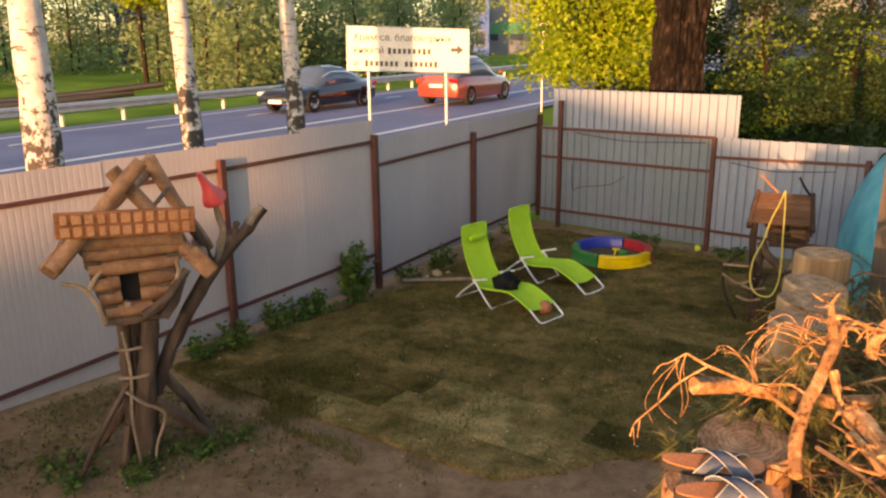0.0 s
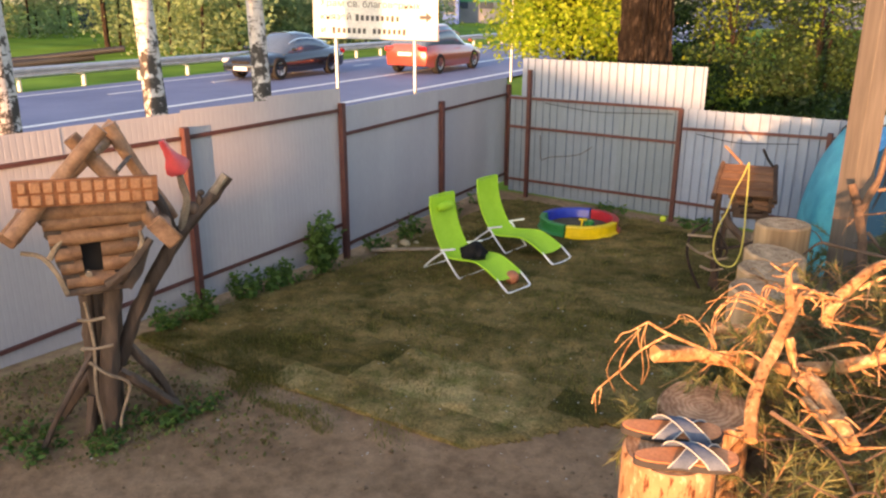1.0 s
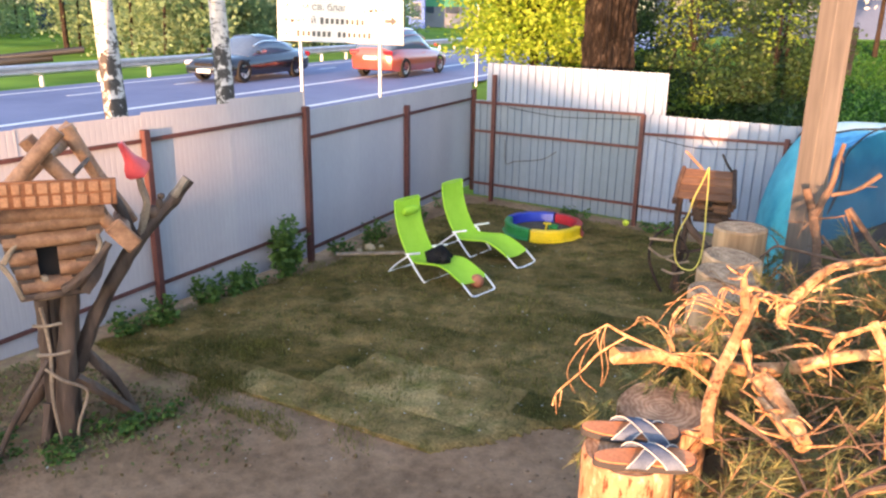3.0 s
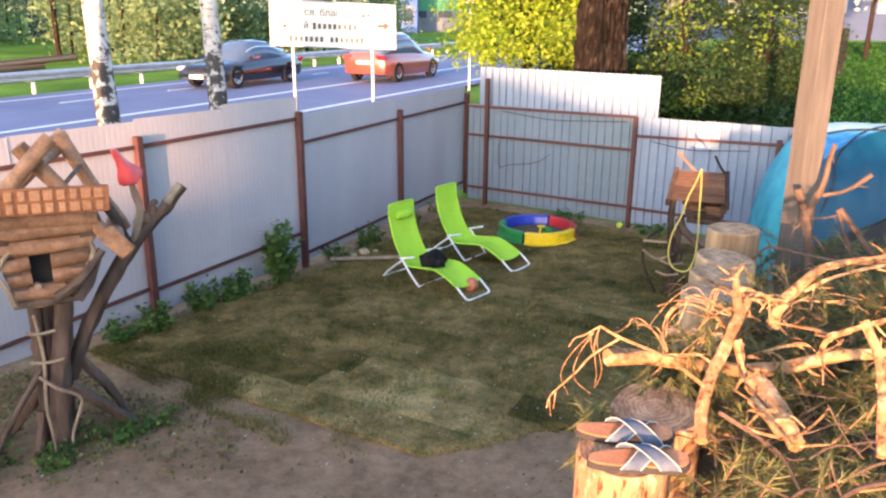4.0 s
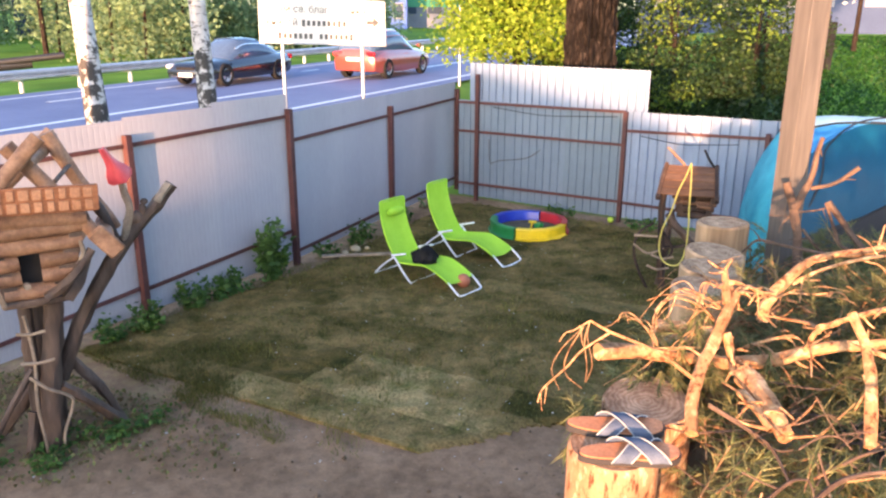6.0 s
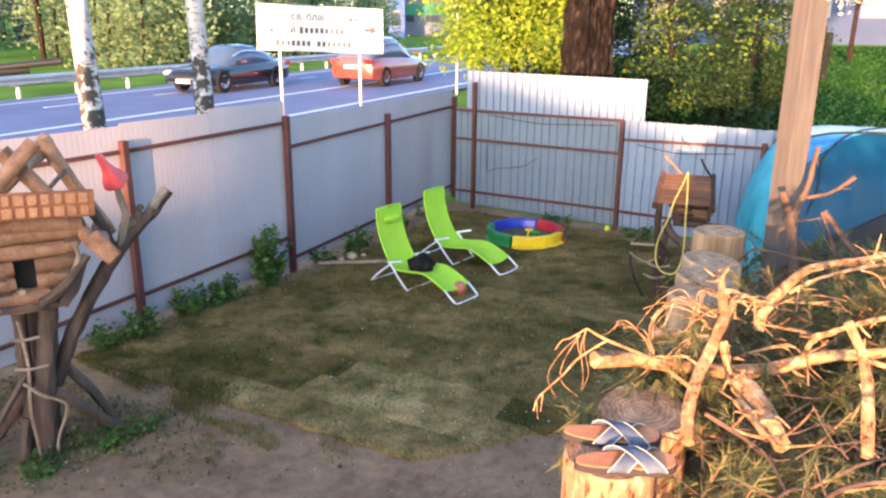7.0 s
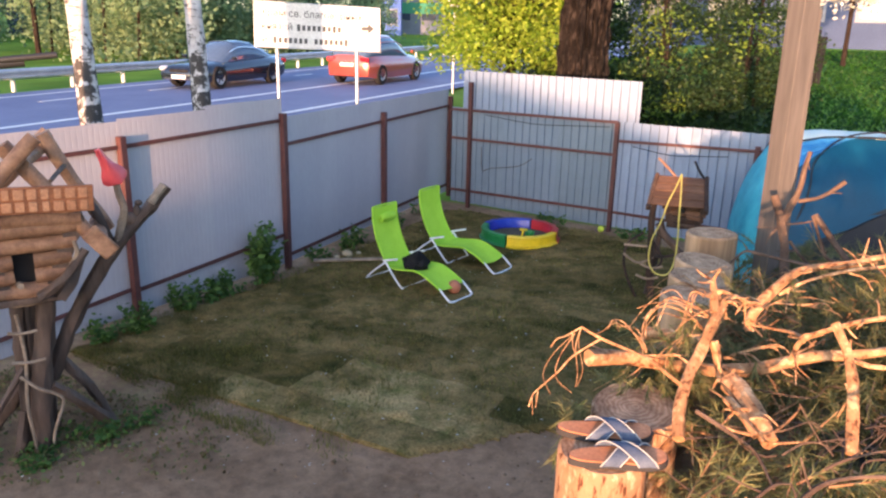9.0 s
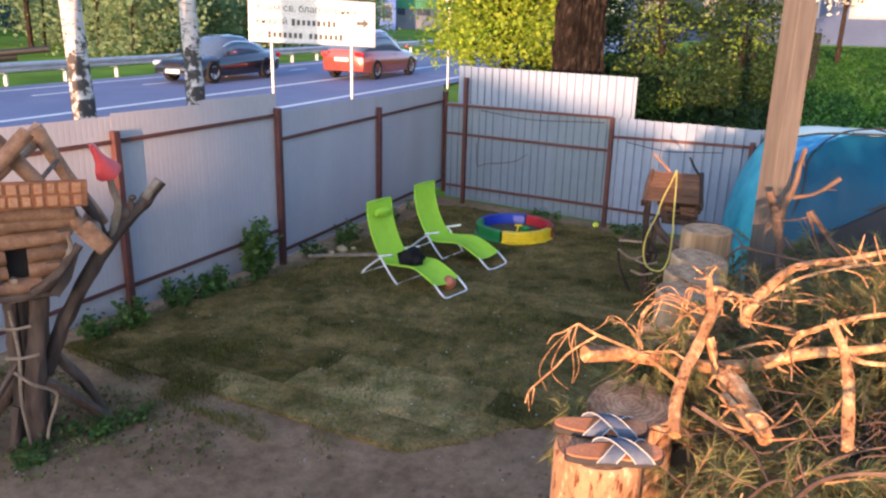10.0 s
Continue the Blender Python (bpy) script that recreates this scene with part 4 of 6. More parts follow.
bm = bmesh.new()
bmesh.ops.create_icosphere(bm, subdivisions=4, radius=1)
for v in bm.verts:
    n1 = noise.noise(v.co * 1.7 + Vector((3, 1, 4)))
    n2 = noise.noise(v.co * 4.5)
    v.co *= 1 + 0.35 * n1 + 0.12 * n2
    v.co = Vector((v.co.x * 0.15, v.co.y * 0.13, max(v.co.z, -0.6) * 0.13))
cloth = link("black_clothes", bm, BLACK_CLOTH)
u1 = Vector((-0.696, 0.718, 0))
cloth.matrix_basis = Matrix.Translation(Vector((1.12, 8.25, 0.325)) + u1 * 0.72 + Vector((0.717, 0.70, 0)) * 0.15) @ pose(0, 0, 0, 0, 4, 150)
tagged(cloth, "crumpled black clothes lying on the lounger", "clothes")


def ball(name, x, y, z, r, material, label):
    b = bmesh.new()
    bmesh.ops.create_uvsphere(b, u_segments=20, v_segments=12, radius=r)
    o = link(name, b, material)
    o.matrix_basis = pose(x, y, z + r)
    tagged(o, label, "ball")


ball("ball", 1.17, 8.62, 0.01, 0.085, BALL_ORANGE, "dull orange ball in the grass under the lounger")
ball("ball", 3.84, 11.3, 0.01, 0.05, BALL_LIME, "small lime yellow ball by the fence")


# ---- sandbox ----
def build_sandbox():
    ob = thing("sandbox", pose(2.47, 11.0, 0, 0, 0, 38), "round plastic sandbox of blue, red, yellow and green quarters", "sandbox")
    prof = [(0.60, 0.0), (0.61, 0.03), (0.575, 0.05), (0.57, 0.15), (0.585, 0.165), (0.575, 0.185), (0.5, 0.185), (0.485, 0.165), (0.48, 0.0)]
    for a0, material, label in ((20, BLUE_PLASTIC, "blue quarter"), (290, RED_PLASTIC, "red quarter"), (200, YELLOW_PLASTIC, "yellow quarter"), (110, GREEN_PLASTIC, "green quarter")):
        rows = []
        for k in range(13):
            a = radians(a0 + 1.5 + 87 * k / 12)
            bulge = 1 + 0.012 * math.cos(k / 12 * math.pi * 8)
            rows.append([(r * bulge * math.cos(a), r * bulge * math.sin(a), z) for r, z in prof])
        b = strip(rows)
        for end in (0, -1):
            b.faces.ensure_lookup_table()
            b.faces.new([b.verts.new(p) for p in rows[end]])
        bmesh.ops.remove_doubles(b, verts=b.verts, dist=1e-5)
        bmesh.ops.recalc_face_normals(b, faces=b.faces)
        part("wall_quarter", b, material, ob, label)
    part("sand", lathe([(0.0, 0.07), (0.2, 0.065), (0.4, 0.05), (0.479, 0.045)], 28), SAND_DARK, ob)
    spade = thing("toy_spade", pose(2.4, 10.62, 0.06, 10, 8, 20), "yellow plastic toy spade standing in the sandbox", "toy")
    part("shaft", bar([(0, 0, 0), (0, 0, 0.2)], 0.014, sides=8), YELLOW_PLASTIC, spade)
    part("grip", bar([(-0.06, 0, 0.2), (0.06, 0, 0.2)], 0.018, sides=8), YELLOW_PLASTIC, spade)
    part("blade", block((0, 0, -0.01), (0.09, 0.02, 0.1), bevel=0.006), YELLOW_PLASTIC, spade)
    pail = thing("toy_pail", pose(2.56, 10.72, 0.06), "small green toy bucket in the sandbox", "toy")
    part("cup", thicken(lathe([(0.0, 0.0), (0.055, 0.0), (0.075, 0.13)], 16), 0.004), GREEN_PLASTIC, pail)


build_sandbox()


# ---- small log house on legs by the back fence ----
def build_feeder():
    ob = thing("bird_house", pose(3.82, 8.5, 0, 0, 0, -23.5), "small brown wooden hut on crooked legs with a yellow rope", "bird house")
    for x, y, lean in ((-0.17, -0.12, -0.05), (0.17, -0.12, 0.03), (-0.17, 0.14, -0.03), (0.17, 0.14, 0.04)):
        part("leg", bar([(x + lean * 2, y, -0.05), (x + lean, y, 0.35), (x, y, 0.9)], 0.035, 0.03, sides=8, rough=0.4), TRUNK_DARK, ob)
    part("curved_branch", bar([(0.06, -0.16, -0.03), (0.16, -0.17, 0.3), (0.06, -0.18, 0.6), (-0.12, -0.17, 0.78), (-0.2, -0.16, 0.92)], 0.04, 0.05, sides=9, steps=4, rough=0.35), TRUNK_DARK, ob)
    part("curved_branch", bar([(0.3, -0.1, -0.03), (0.24, -0.14, 0.35), (0.16, -0.16, 0.62), (0.22, -0.16, 0.9)], 0.035, 0.045, sides=9, steps=4, rough=0.35), HUT_STICK, ob)
    part("cross_stick", bar([(-0.26, -0.2, 0.5), (0.0, -0.22, 0.56), (0.28, -0.2, 0.7)], 0.02, 0.018, sides=7, rough=0.3), FEEDER_DARK, ob)
    part("front_post", bar([(-0.27, -0.3, 1.2), (-0.28, -0.29, 0.95), (-0.25, -0.26, 0.4), (-0.2, -0.24, -0.03)], 0.035, 0.04, sides=9, steps=4, rough=0.3), FEEDER_DARK, ob)
    # cabin of short logs, drawn in towards its foot; lighter third course paints a warm highlight
    for k in range(4):
        z, w = 0.93 + k * 0.075, 0.17 + 0.022 * k
        for y in (-0.2, 0.17):
            part("log", bar([(0.06 - w, y, z), (0.06, y - 0.008, z), (0.06 + w + 0.04, y, z)], 0.04, 0.038, sides=10, rough=0.2, seed=k), FEEDER_WOOD if k == 2 else FEEDER_DARK, ob)
        for x in (0.06 - w + 0.04, 0.06 + w):
            part("log", bar([(x, -0.25, z + 0.036), (x, 0.22, z + 0.036)], 0.037, sides=9, rough=0.15, seed=k + 5), FEEDER_DARK, ob)
    part("pale_stub", bar([(0.1, -0.255, 1.055), (0.25, -0.255, 1.035)], 0.026, sides=9, rough=0.2), FEEDER_WOOD, ob)
    # near-black block on the front, shade of a hole put in as colour
    part("hole_shade", block((0.04, -0.235, 1.12), (0.08, 0.03, 0.075), bevel=0.01), NEAR_BLACK, ob)
    # lapped roof boards, wider towards the eaves
    for sy in (-1, 1):
        for k in range(4):
            t = (k + 0.5) / 4
            y, z = sy * 0.35 * t, 1.455 - 0.235 * t
            part("roof_board", block((0.005 - 0.012 * k, y, z - 0.009 * k), (0.55 + 0.022 * k, 0.132, 0.02), (sy * -31, 0, 0.6 * (k % 2)), 0.004), FEEDER_WOOD, ob)
    for x0, x1, material in ((-0.275, -0.335, FEEDER_WOOD), (0.285, 0.305, FEEDER_DARK)):
        for sy in (-1, 1):
            part("barge_board", bar([(x0, 0, 1.475), ((x0 + x1) / 2, sy * 0.19, 1.33), (x1, sy * 0.385, 1.17)], 0.026, 0.024, sides=6, rough=0.1), material, ob)
        part("barge_tip", block((x1, -0.39, 1.16), (0.05, 0.05, 0.07), (35, 0, 0), 0.008), FEEDER_DARK, ob)
    part("antenna_stick", bar([(-0.07, 0, 1.47), (-0.17, 0, 1.57), (-0.28, 0.0, 1.67)], 0.018, 0.015, sides=7, rough=0.3), HUT_LOG, ob)
    part("antenna_stick", bar([(0.26, 0, 1.46), (0.19, 0, 1.55), (0.13, 0.0, 1.66)], 0.016, 0.014, sides=7, rough=0.3), NEAR_BLACK, ob)
    # a crooked little ladder of sticks
    for x0, x1, z, sag in ((-0.57, -0.27, 0.66, 0.0), (-0.57, -0.22, 0.5, 0.05), (-0.36, -0.1, 0.42, 0.02), (-0.4, -0.14, 0.28, 0.02)):
        part("rung", bar([(x0, -0.3, z + sag), ((x0 + x1) / 2, -0.3, z - sag), (x1, -0.28, z + sag * 0.5)], 0.015, 0.013, sides=7, steps=4, rough=0.2), HUT_STICK, ob)
    part("side_pole", bar([(-0.36, -0.28, -0.02), (-0.5, -0.29, 0.25), (-0.56, -0.29, 0.48), (-0.52, -0.28, 0.68), (-0.36, -0.27, 0.82)], 0.018, 0.016, sides=7, steps=4, rough=0.3), FEEDER_DARK, ob)
    part("side_pole", bar([(-0.2, -0.27, -0.02), (-0.24, -0.28, 0.3), (-0.12, -0.28, 0.5), (-0.24, -0.28, 0.72)], 0.017, 0.015, sides=7, steps=4, rough=0.3), FEEDER_DARK, ob)
    rope = thing("rope", pose(3.82, 8.5, 0, 0, 0, -23.5), "yellow rope hanging in a loop from the hut roof", "rope")
    part("cord", bar([(0.0, -0.02, 1.5), (-0.05, -0.22, 1.38), (-0.12, -0.41, 1.23), (-0.17, -0.44, 1.02), (-0.25, -0.43, 0.8), (-0.27, -0.43, 0.56), (-0.2, -0.43, 0.4), (-0.05, -0.43, 0.38), (0.02, -0.43, 0.55), (0.03, -0.43, 0.85), (0.02, -0.44, 1.02), (0.015, -0.41, 1.23), (0.01, -0.22, 1.38), (0.0, -0.02, 1.5)], 0.009, sides=7, steps=5), HOSE, rope)


build_feeder()


# ---- row of upright logs ----
def build_log(t, r, top, tilt, lift, material, label, off=0.0, base=-0.1, group="row of upright logs"):
    p = PAL + PAL_DIR * t + Vector((0.855, -0.519, 0)) * off
    ob = thing("upright_log", pose(p.x, p.y, 0), label, "log", group)
    rng = np.random.default_rng(int(abs(t) * 100))
    sides, bm = 26, bmesh.new()
    rings = []
    ph = rng.uniform(0, 9)
    for z in (base, base + 0.5, top * 0.6, top * 0.8, top - 0.1, top - 0.012, top):
        ring = []
        for k in range(sides):
            a = 2 * math.pi * k / sides
            rr = r * (1 + 0.05 * noise.noise(Vector((math.cos(a) * 1.5 + ph, math.sin(a) * 1.5, z * 0.6))) + 0.018 * noise.noise(Vector((math.cos(a) * 6 + ph, math.sin(a) * 6, z * 3))))
            if z == top:
                rr -= 0.01
            zz = z + (tilt * rr * math.cos(a + lift) if z > top - 0.2 else 0)
            ring.append(bm.verts.new((rr * math.cos(a), rr * math.sin(a), zz)))
        rings.append(ring)
    for a, b in zip(rings, rings[1:]):
        for k in range(sides):
            bm.faces.new((a[k], a[(k + 1) % sides], b[(k + 1) % sides], b[k]))
    rim = [v.co.copy() for v in rings[-1]]
    part("bark", bm, material, ob)
    bm = bmesh.new()
    ring2 = [bm.verts.new((0.995 * q.x, 0.995 * q.y, q.z - 0.001)) for q in rim]
    mid = bm.verts.new((0, 0, top - 0.003))
    for k in range(sides):
        bm.faces.new((mid, ring2[k], ring2[(k + 1) % sides]))
    part("sawn_top", bm, CUT if material is LOG_BARK else CUT_RED_LIT, ob, "sawn end with rings", smooth=False)
    return ob


PALE = "pale weathered upright log with a sawn top"
build_log(0.115, 0.138, 1.93, 0.08, -1.35, PINE_LOG, "flaky orange-barked log with sandals on its sawn top", 0.008)
build_log(0.44, 0.15, 1.93, 0.15, -1.1, PINE_LOG, "orange-barked log with a rough sawn top", 0.045)
for t, r, top, tilt in ((0.78, 0.14, 1.66, 0.1), (1.09, 0.14, 1.68, 0.12), (1.4, 0.13, 1.74, 0.1)):
    build_log(t, r, top, tilt, 1.0, LOG_BARK, PALE)
build_log(1.7, 0.15, 1.925, 0.1, -2.6, LOG_BARK, PALE, 0.065)
build_log(2.0, 0.158, 1.93, 0.1, -2.6, LOG_BARK, PALE, 0.065)
build_log(2.3, 0.158, 1.935, 0.1, -2.6, LOG_BARK, PALE, 0.05)
build_log(2.98, 0.157, 1.93, 0.03, 0.4, LOG_BARK, "thick pale upright log with a ringed sawn top", 0.017)
for k in range(1, 5):
    build_log(-0.33 * k - 0.05, 0.14, 1.52, 0.05, 0.3, PINE_LOG, "orange-barked upright log with a sawn top")


# ---- sandals ----
def build_sandal(m, flip):
    ob = thing("sandal", m, "brown leather slide sandal with crossed grey denim straps", "sandal", "pair of sandals")
    pts = []
    for k in range(40):
        a = 2 * math.pi * k / 40
        x = 0.15 * math.cos(a)
        w = 0.045 + 0.012 * (x / 0.15) - 0.004 * math.cos(x * 26)
        pts.append((x, math.copysign(abs(math.sin(a)) ** 0.75, math.sin(a)) * w + flip * 0.006 * (x / 0.15) ** 2))

    def slab(z0, z1, grow, curl):
        bm = bmesh.new()
        lo = [bm.verts.new((x * grow, y * grow, z0 + curl * max(0, x) ** 2 * 10)) for x, y in pts]
        hi = [bm.verts.new((x * grow, y * grow, z1 + curl * max(0, x) ** 2 * 10)) for x, y in pts]
        bm.faces.new(lo[::-1])
        bm.faces.new(hi)
        for k in range(40):
            bm.faces.new((lo[k], lo[(k + 1) % 40], hi[(k + 1) % 40], hi[k]))
        return bm

    part("sole", slab(0.0, 0.022, 1.0, 0.03), SOLE, ob, "dark rubber sole")
    part("footbed", slab(0.0225, 0.0265, 0.97, 0.03), CORK, ob, "brown leather footbed")
    for x0, x1, h in ((-0.03, 0.085, 0.034), (0.085, -0.03, 0.039)):
        rows, rims = [], [[], []]
        for k in range(13):
            f = k / 12
            x, y = x0 + (x1 - x0) * f, -0.05 * math.cos(math.pi * f)
            z = 0.016 + h * math.sin(math.pi * f) ** 0.7 if 0 < f < 1 else 0.016
            rows.append([(x - 0.029, y, z), (x, y, z + 0.003), (x + 0.029, y, z)])
            rims[0].append((x - 0.029, y, z + 0.002))
            rims[1].append((x + 0.029, y, z + 0.002))
        strap = part("strap", thicken(strip(rows), 0.004), STRAP, ob, "grey denim strap")
        for rim in rims:
            part("strap_edge", bar(rim, 0.0019, sides=5, steps=1), STITCH, strap)
    return ob


build_sandal(pose(0.785, 2.065, 1.94, 5, 0, -13), 1)
build_sandal(pose(0.785, 1.935, 1.9295, 5, 0, -7), -1)

# ---- pile of cut pine branches on the terrace ----
def branch(kind, r0, r1, pts):
    rng = np.random.default_rng(int(1000 * abs(pts[0][0] + 3 * pts[0][1] + 7 * pts[-1][2])))
    label = {"main": "thick cut pine branch with orange bark", "log": "sawn pine log with peeling orange bark",
             "dead": "bare dry grey-brown branch", "twig": "thin bare pine twig"}[kind]
    ob = thing("pine_branch" if kind != "dead" else "dry_branch", pose(*pts[0]), label, "branch", "pile of branches")
    o = Vector(pts[0])
    local = [Vector(p) - o for p in pts]
    girth = {"dead": 0.58, "twig": 0.48}.get(kind, 0.66)
    part("wood", bar(local, r0 * girth, r1 * girth, sides=12 if r0 > 0.015 else 6, steps=7, rough=0.34, seed=r0 * 99), DEAD_WOOD if kind == "dead" else PINE_BARK, ob)
    line = smooth_line(local, 3)
    far_out = pts[-1][0] < 0.8
    if kind == "twig" and len(pts) >= 4 and r0 < 0.0125 and not (far_out and r0 > 0.0045):
        for _ in range(1 if far_out else 2):
            drift = Vector(rng.normal(0, 0.035, 3))
            bent = [p + drift * (k / (len(local) - 1)) + Vector(rng.normal(0, 0.014, 3)) * min(k, 1) for k, p in enumerate(local)]
            part("twig", bar(bent[: len(bent) - (rng.integers(0, 2))], r0 * 0.27, 0.0011, sides=5, steps=4, rough=0.2), PINE_BARK, ob)
    n = {"main": 8, "log": 6, "dead": 2, "twig": 0 if far_out else 1}[kind]
    for _ in range(n):
        p = line[rng.integers(1, len(line))]
        d = Vector(rng.normal(size=3)).normalized()
        d.z = d.z * 0.6 + 0.1
        ln = rng.uniform(0.03, 0.12) if r0 > 0.02 else rng.uniform(0.04, 0.16)
        part("twig", bar([p, p + d * ln * 0.5, p + d * ln + Vector((0, 0, rng.uniform(-0.03, 0.02)))], min(r0 * 0.3, 0.007), 0.002, sides=5, steps=2), DEAD_WOOD if kind == "dead" else PINE_BARK, ob)


branch("main", 0.031, 0.027, [(1.02, 2.03, 1.94), (1.07, 2.15, 2.02), (1.18, 2.28, 2.12), (1.25, 2.34, 2.22), (1.3, 2.39, 2.26)])
branch("main", 0.024, 0.014, [(1.25, 2.35, 2.24), (1.27, 2.43, 2.33)])
branch("main", 0.018, 0.008, [(1.29, 2.4, 2.26), (1.36, 2.42, 2.27), (1.42, 2.44, 2.24), (1.46, 2.42, 2.24)])
branch("main", 0.024, 0.02, [(1.24, 2.31, 2.15), (1.25, 2.28, 2.08), (1.23, 2.21, 2.05)])
branch("log", 0.04, 0.024, [(0.81, 2.35, 2.08), (0.94, 2.41, 2.05), (1.17, 2.41, 2.01), (1.33, 2.38, 2.0), (1.48, 2.37, 2.01), (1.62, 2.36, 2.05), (1.74, 2.29, 2.09), (1.84, 2.23, 2.13), (1.99, 2.14, 2.19)])
branch("log", 0.036, 0.03, [(1.14, 2.67, 2.03), (1.3, 2.65, 2.01), (1.38, 2.6, 2.0)])
branch("log", 0.05, 0.042, [(1.23, 2.16, 2.07), (1.24, 2.09, 2.06), (1.23, 1.96, 2.05), (1.23, 1.87, 2.01)])
branch("log", 0.02, 0.02, [(1.18, 2.06, 2.06), (1.19, 1.98, 2.05), (1.2, 1.9, 2.02)])
branch("log", 0.021, 0.024, [(1.44, 1.97, 2.35), (1.45, 1.9, 2.27), (1.43, 1.82, 2.18), (1.38, 1.72, 2.06)])
branch("main", 0.036, 0.014, [(1.56, 2.65, 2.04), (1.58, 2.66, 2.12), (1.74, 2.73, 2.23), (1.86, 2.78, 2.25), (1.98, 2.71, 2.29), (2.09, 2.65, 2.34), (2.2, 2.58, 2.38)])
branch("main", 0.014, 0.008, [(1.71, 2.73, 2.16), (1.81, 2.69, 2.23), (1.93, 2.63, 2.29), (2.03, 2.56, 2.33)])
branch("dead", 0.050, 0.040, [(2.49, 3.95, 1.47), (2.5, 3.97, 1.68), (2.52, 4.05, 1.93), (2.5, 4.1, 2.09), (2.47, 4.16, 2.24)])
branch("dead", 0.037, 0.021, [(2.5, 4.1, 2.08), (2.54, 4.1, 2.18), (2.58, 4.1, 2.28), (2.6, 4.11, 2.41), (2.62, 4.11, 2.51)])
branch("dead", 0.022, 0.021, [(2.58, 4.09, 2.22), (2.68, 4.03, 2.26), (2.78, 3.98, 2.36)])
branch("dead", 0.029, 0.026, [(2.62, 3.97, 2.17), (2.69, 3.89, 2.05), (2.77, 3.79, 1.92)])
branch("dead", 0.016, 0.018, [(2.62, 3.99, 2.16), (2.66, 3.93, 2.01), (2.69, 3.89, 1.93), (2.77, 3.82, 1.91)])
branch("dead", 0.018, 0.009, [(2.56, 3.77, 1.92), (2.43, 3.86, 1.93), (2.29, 3.94, 1.95), (2.23, 3.98, 1.95), (2.16, 3.99, 1.88)])
branch("dead", 0.016, 0.013, [(2.54, 4.05, 1.99), (2.58, 3.99, 1.92), (2.65, 3.94, 1.85)])
branch("dead", 0.012, 0.007, [(2.52, 4.09, 2.08), (2.61, 4.05, 2.1), (2.64, 4.02, 2.12)])
branch("dead", 0.009, 0.004, [(2.5, 4.09, 2.08), (2.45, 4.11, 2.01), (2.43, 4.11, 1.95)])
branch("main", 0.014, 0.012, [(1.48, 2.22, 2.11), (1.49, 2.19, 2.2), (1.55, 2.12, 2.27), (1.62, 2.08, 2.31), (1.72, 2.02, 2.35)])
branch("main", 0.012, 0.008, [(1.5, 2.2, 2.19), (1.52, 2.29, 2.18), (1.49, 2.42, 2.15)])
branch("main", 0.014, 0.01, [(1.61, 2.09, 2.17), (1.62, 2.02, 2.18), (1.67, 1.93, 2.21)])
branch("twig", 0.013, 0.008, [(1.06, 2.14, 2.07), (0.94, 2.16, 2.16), (0.81, 2.24, 2.2), (0.75, 2.27, 2.23)])
branch("twig", 0.008, 0.004, [(0.81, 2.24, 2.2), (0.72, 2.24, 2.14), (0.67, 2.23, 2.09), (0.6, 2.22, 2.03), (0.58, 2.21, 2.01), (0.57, 2.2, 1.98)])
branch("twig", 0.006, 0.003, [(0.75, 2.27, 2.23), (0.7, 2.27, 2.2), (0.67, 2.27, 2.19), (0.65, 2.27, 2.16)])
branch("twig", 0.005, 0.003, [(0.72, 2.27, 2.21), (0.72, 2.25, 2.17), (0.73, 2.24, 2.14)])
branch("twig", 0.004, 0.002, [(0.73, 2.27, 2.21), (0.68, 2.25, 2.14), (0.66, 2.23, 2.09), (0.67, 2.21, 2.06), (0.71, 2.19, 2.03)])
branch("twig", 0.004, 0.002, [(0.6, 2.21, 2.03), (0.59, 2.19, 1.98)])
branch("twig", 0.004, 0.002, [(0.58, 2.21, 2.01), (0.58, 2.18, 1.96)])
branch("twig", 0.004, 0.002, [(0.75, 2.27, 2.23), (0.73, 2.25, 2.18), (0.73, 2.24, 2.14), (0.73, 2.21, 2.09), (0.72, 2.19, 2.05)])
branch("twig", 0.01, 0.004, [(1.25, 2.37, 2.14), (1.22, 2.4, 2.18), (1.18, 2.43, 2.21), (1.11, 2.47, 2.22), (1.06, 2.47, 2.17), (1.05, 2.45, 2.1)])
branch("twig", 0.01, 0.004, [(1.26, 2.39, 2.2), (1.22, 2.42, 2.23), (1.17, 2.45, 2.25), (1.13, 2.47, 2.25), (1.07, 2.48, 2.19), (1.04, 2.46, 2.13), (1.05, 2.42, 2.06)])
branch("twig", 0.006, 0.003, [(1.03, 2.38, 2.08), (1.0, 2.42, 2.13), (0.96, 2.45, 2.17), (0.93, 2.47, 2.17), (0.91, 2.46, 2.14)])
branch("twig", 0.005, 0.002, [(1.24, 2.36, 2.15), (1.18, 2.38, 2.14), (1.14, 2.38, 2.11), (1.11, 2.38, 2.07), (1.1, 2.36, 2.02)])
branch("twig", 0.006, 0.003, [(1.18, 2.37, 2.07), (1.07, 2.41, 2.05), (1.01, 2.41, 1.99), (0.94, 2.41, 1.94)])
branch("twig", 0.008, 0.003, [(1.26, 2.42, 2.27), (1.21, 2.45, 2.28), (1.19, 2.44, 2.23), (1.17, 2.42, 2.18), (1.15, 2.42, 2.14)])
# near twigs take the dull dead-wood colour in place of partial shade
branch("dead", 0.012, 0.006, [(1.01, 1.92, 2.1), (1.07, 1.83, 2.08), (1.12, 1.76, 2.05), (1.1, 1.62, 2.03)])
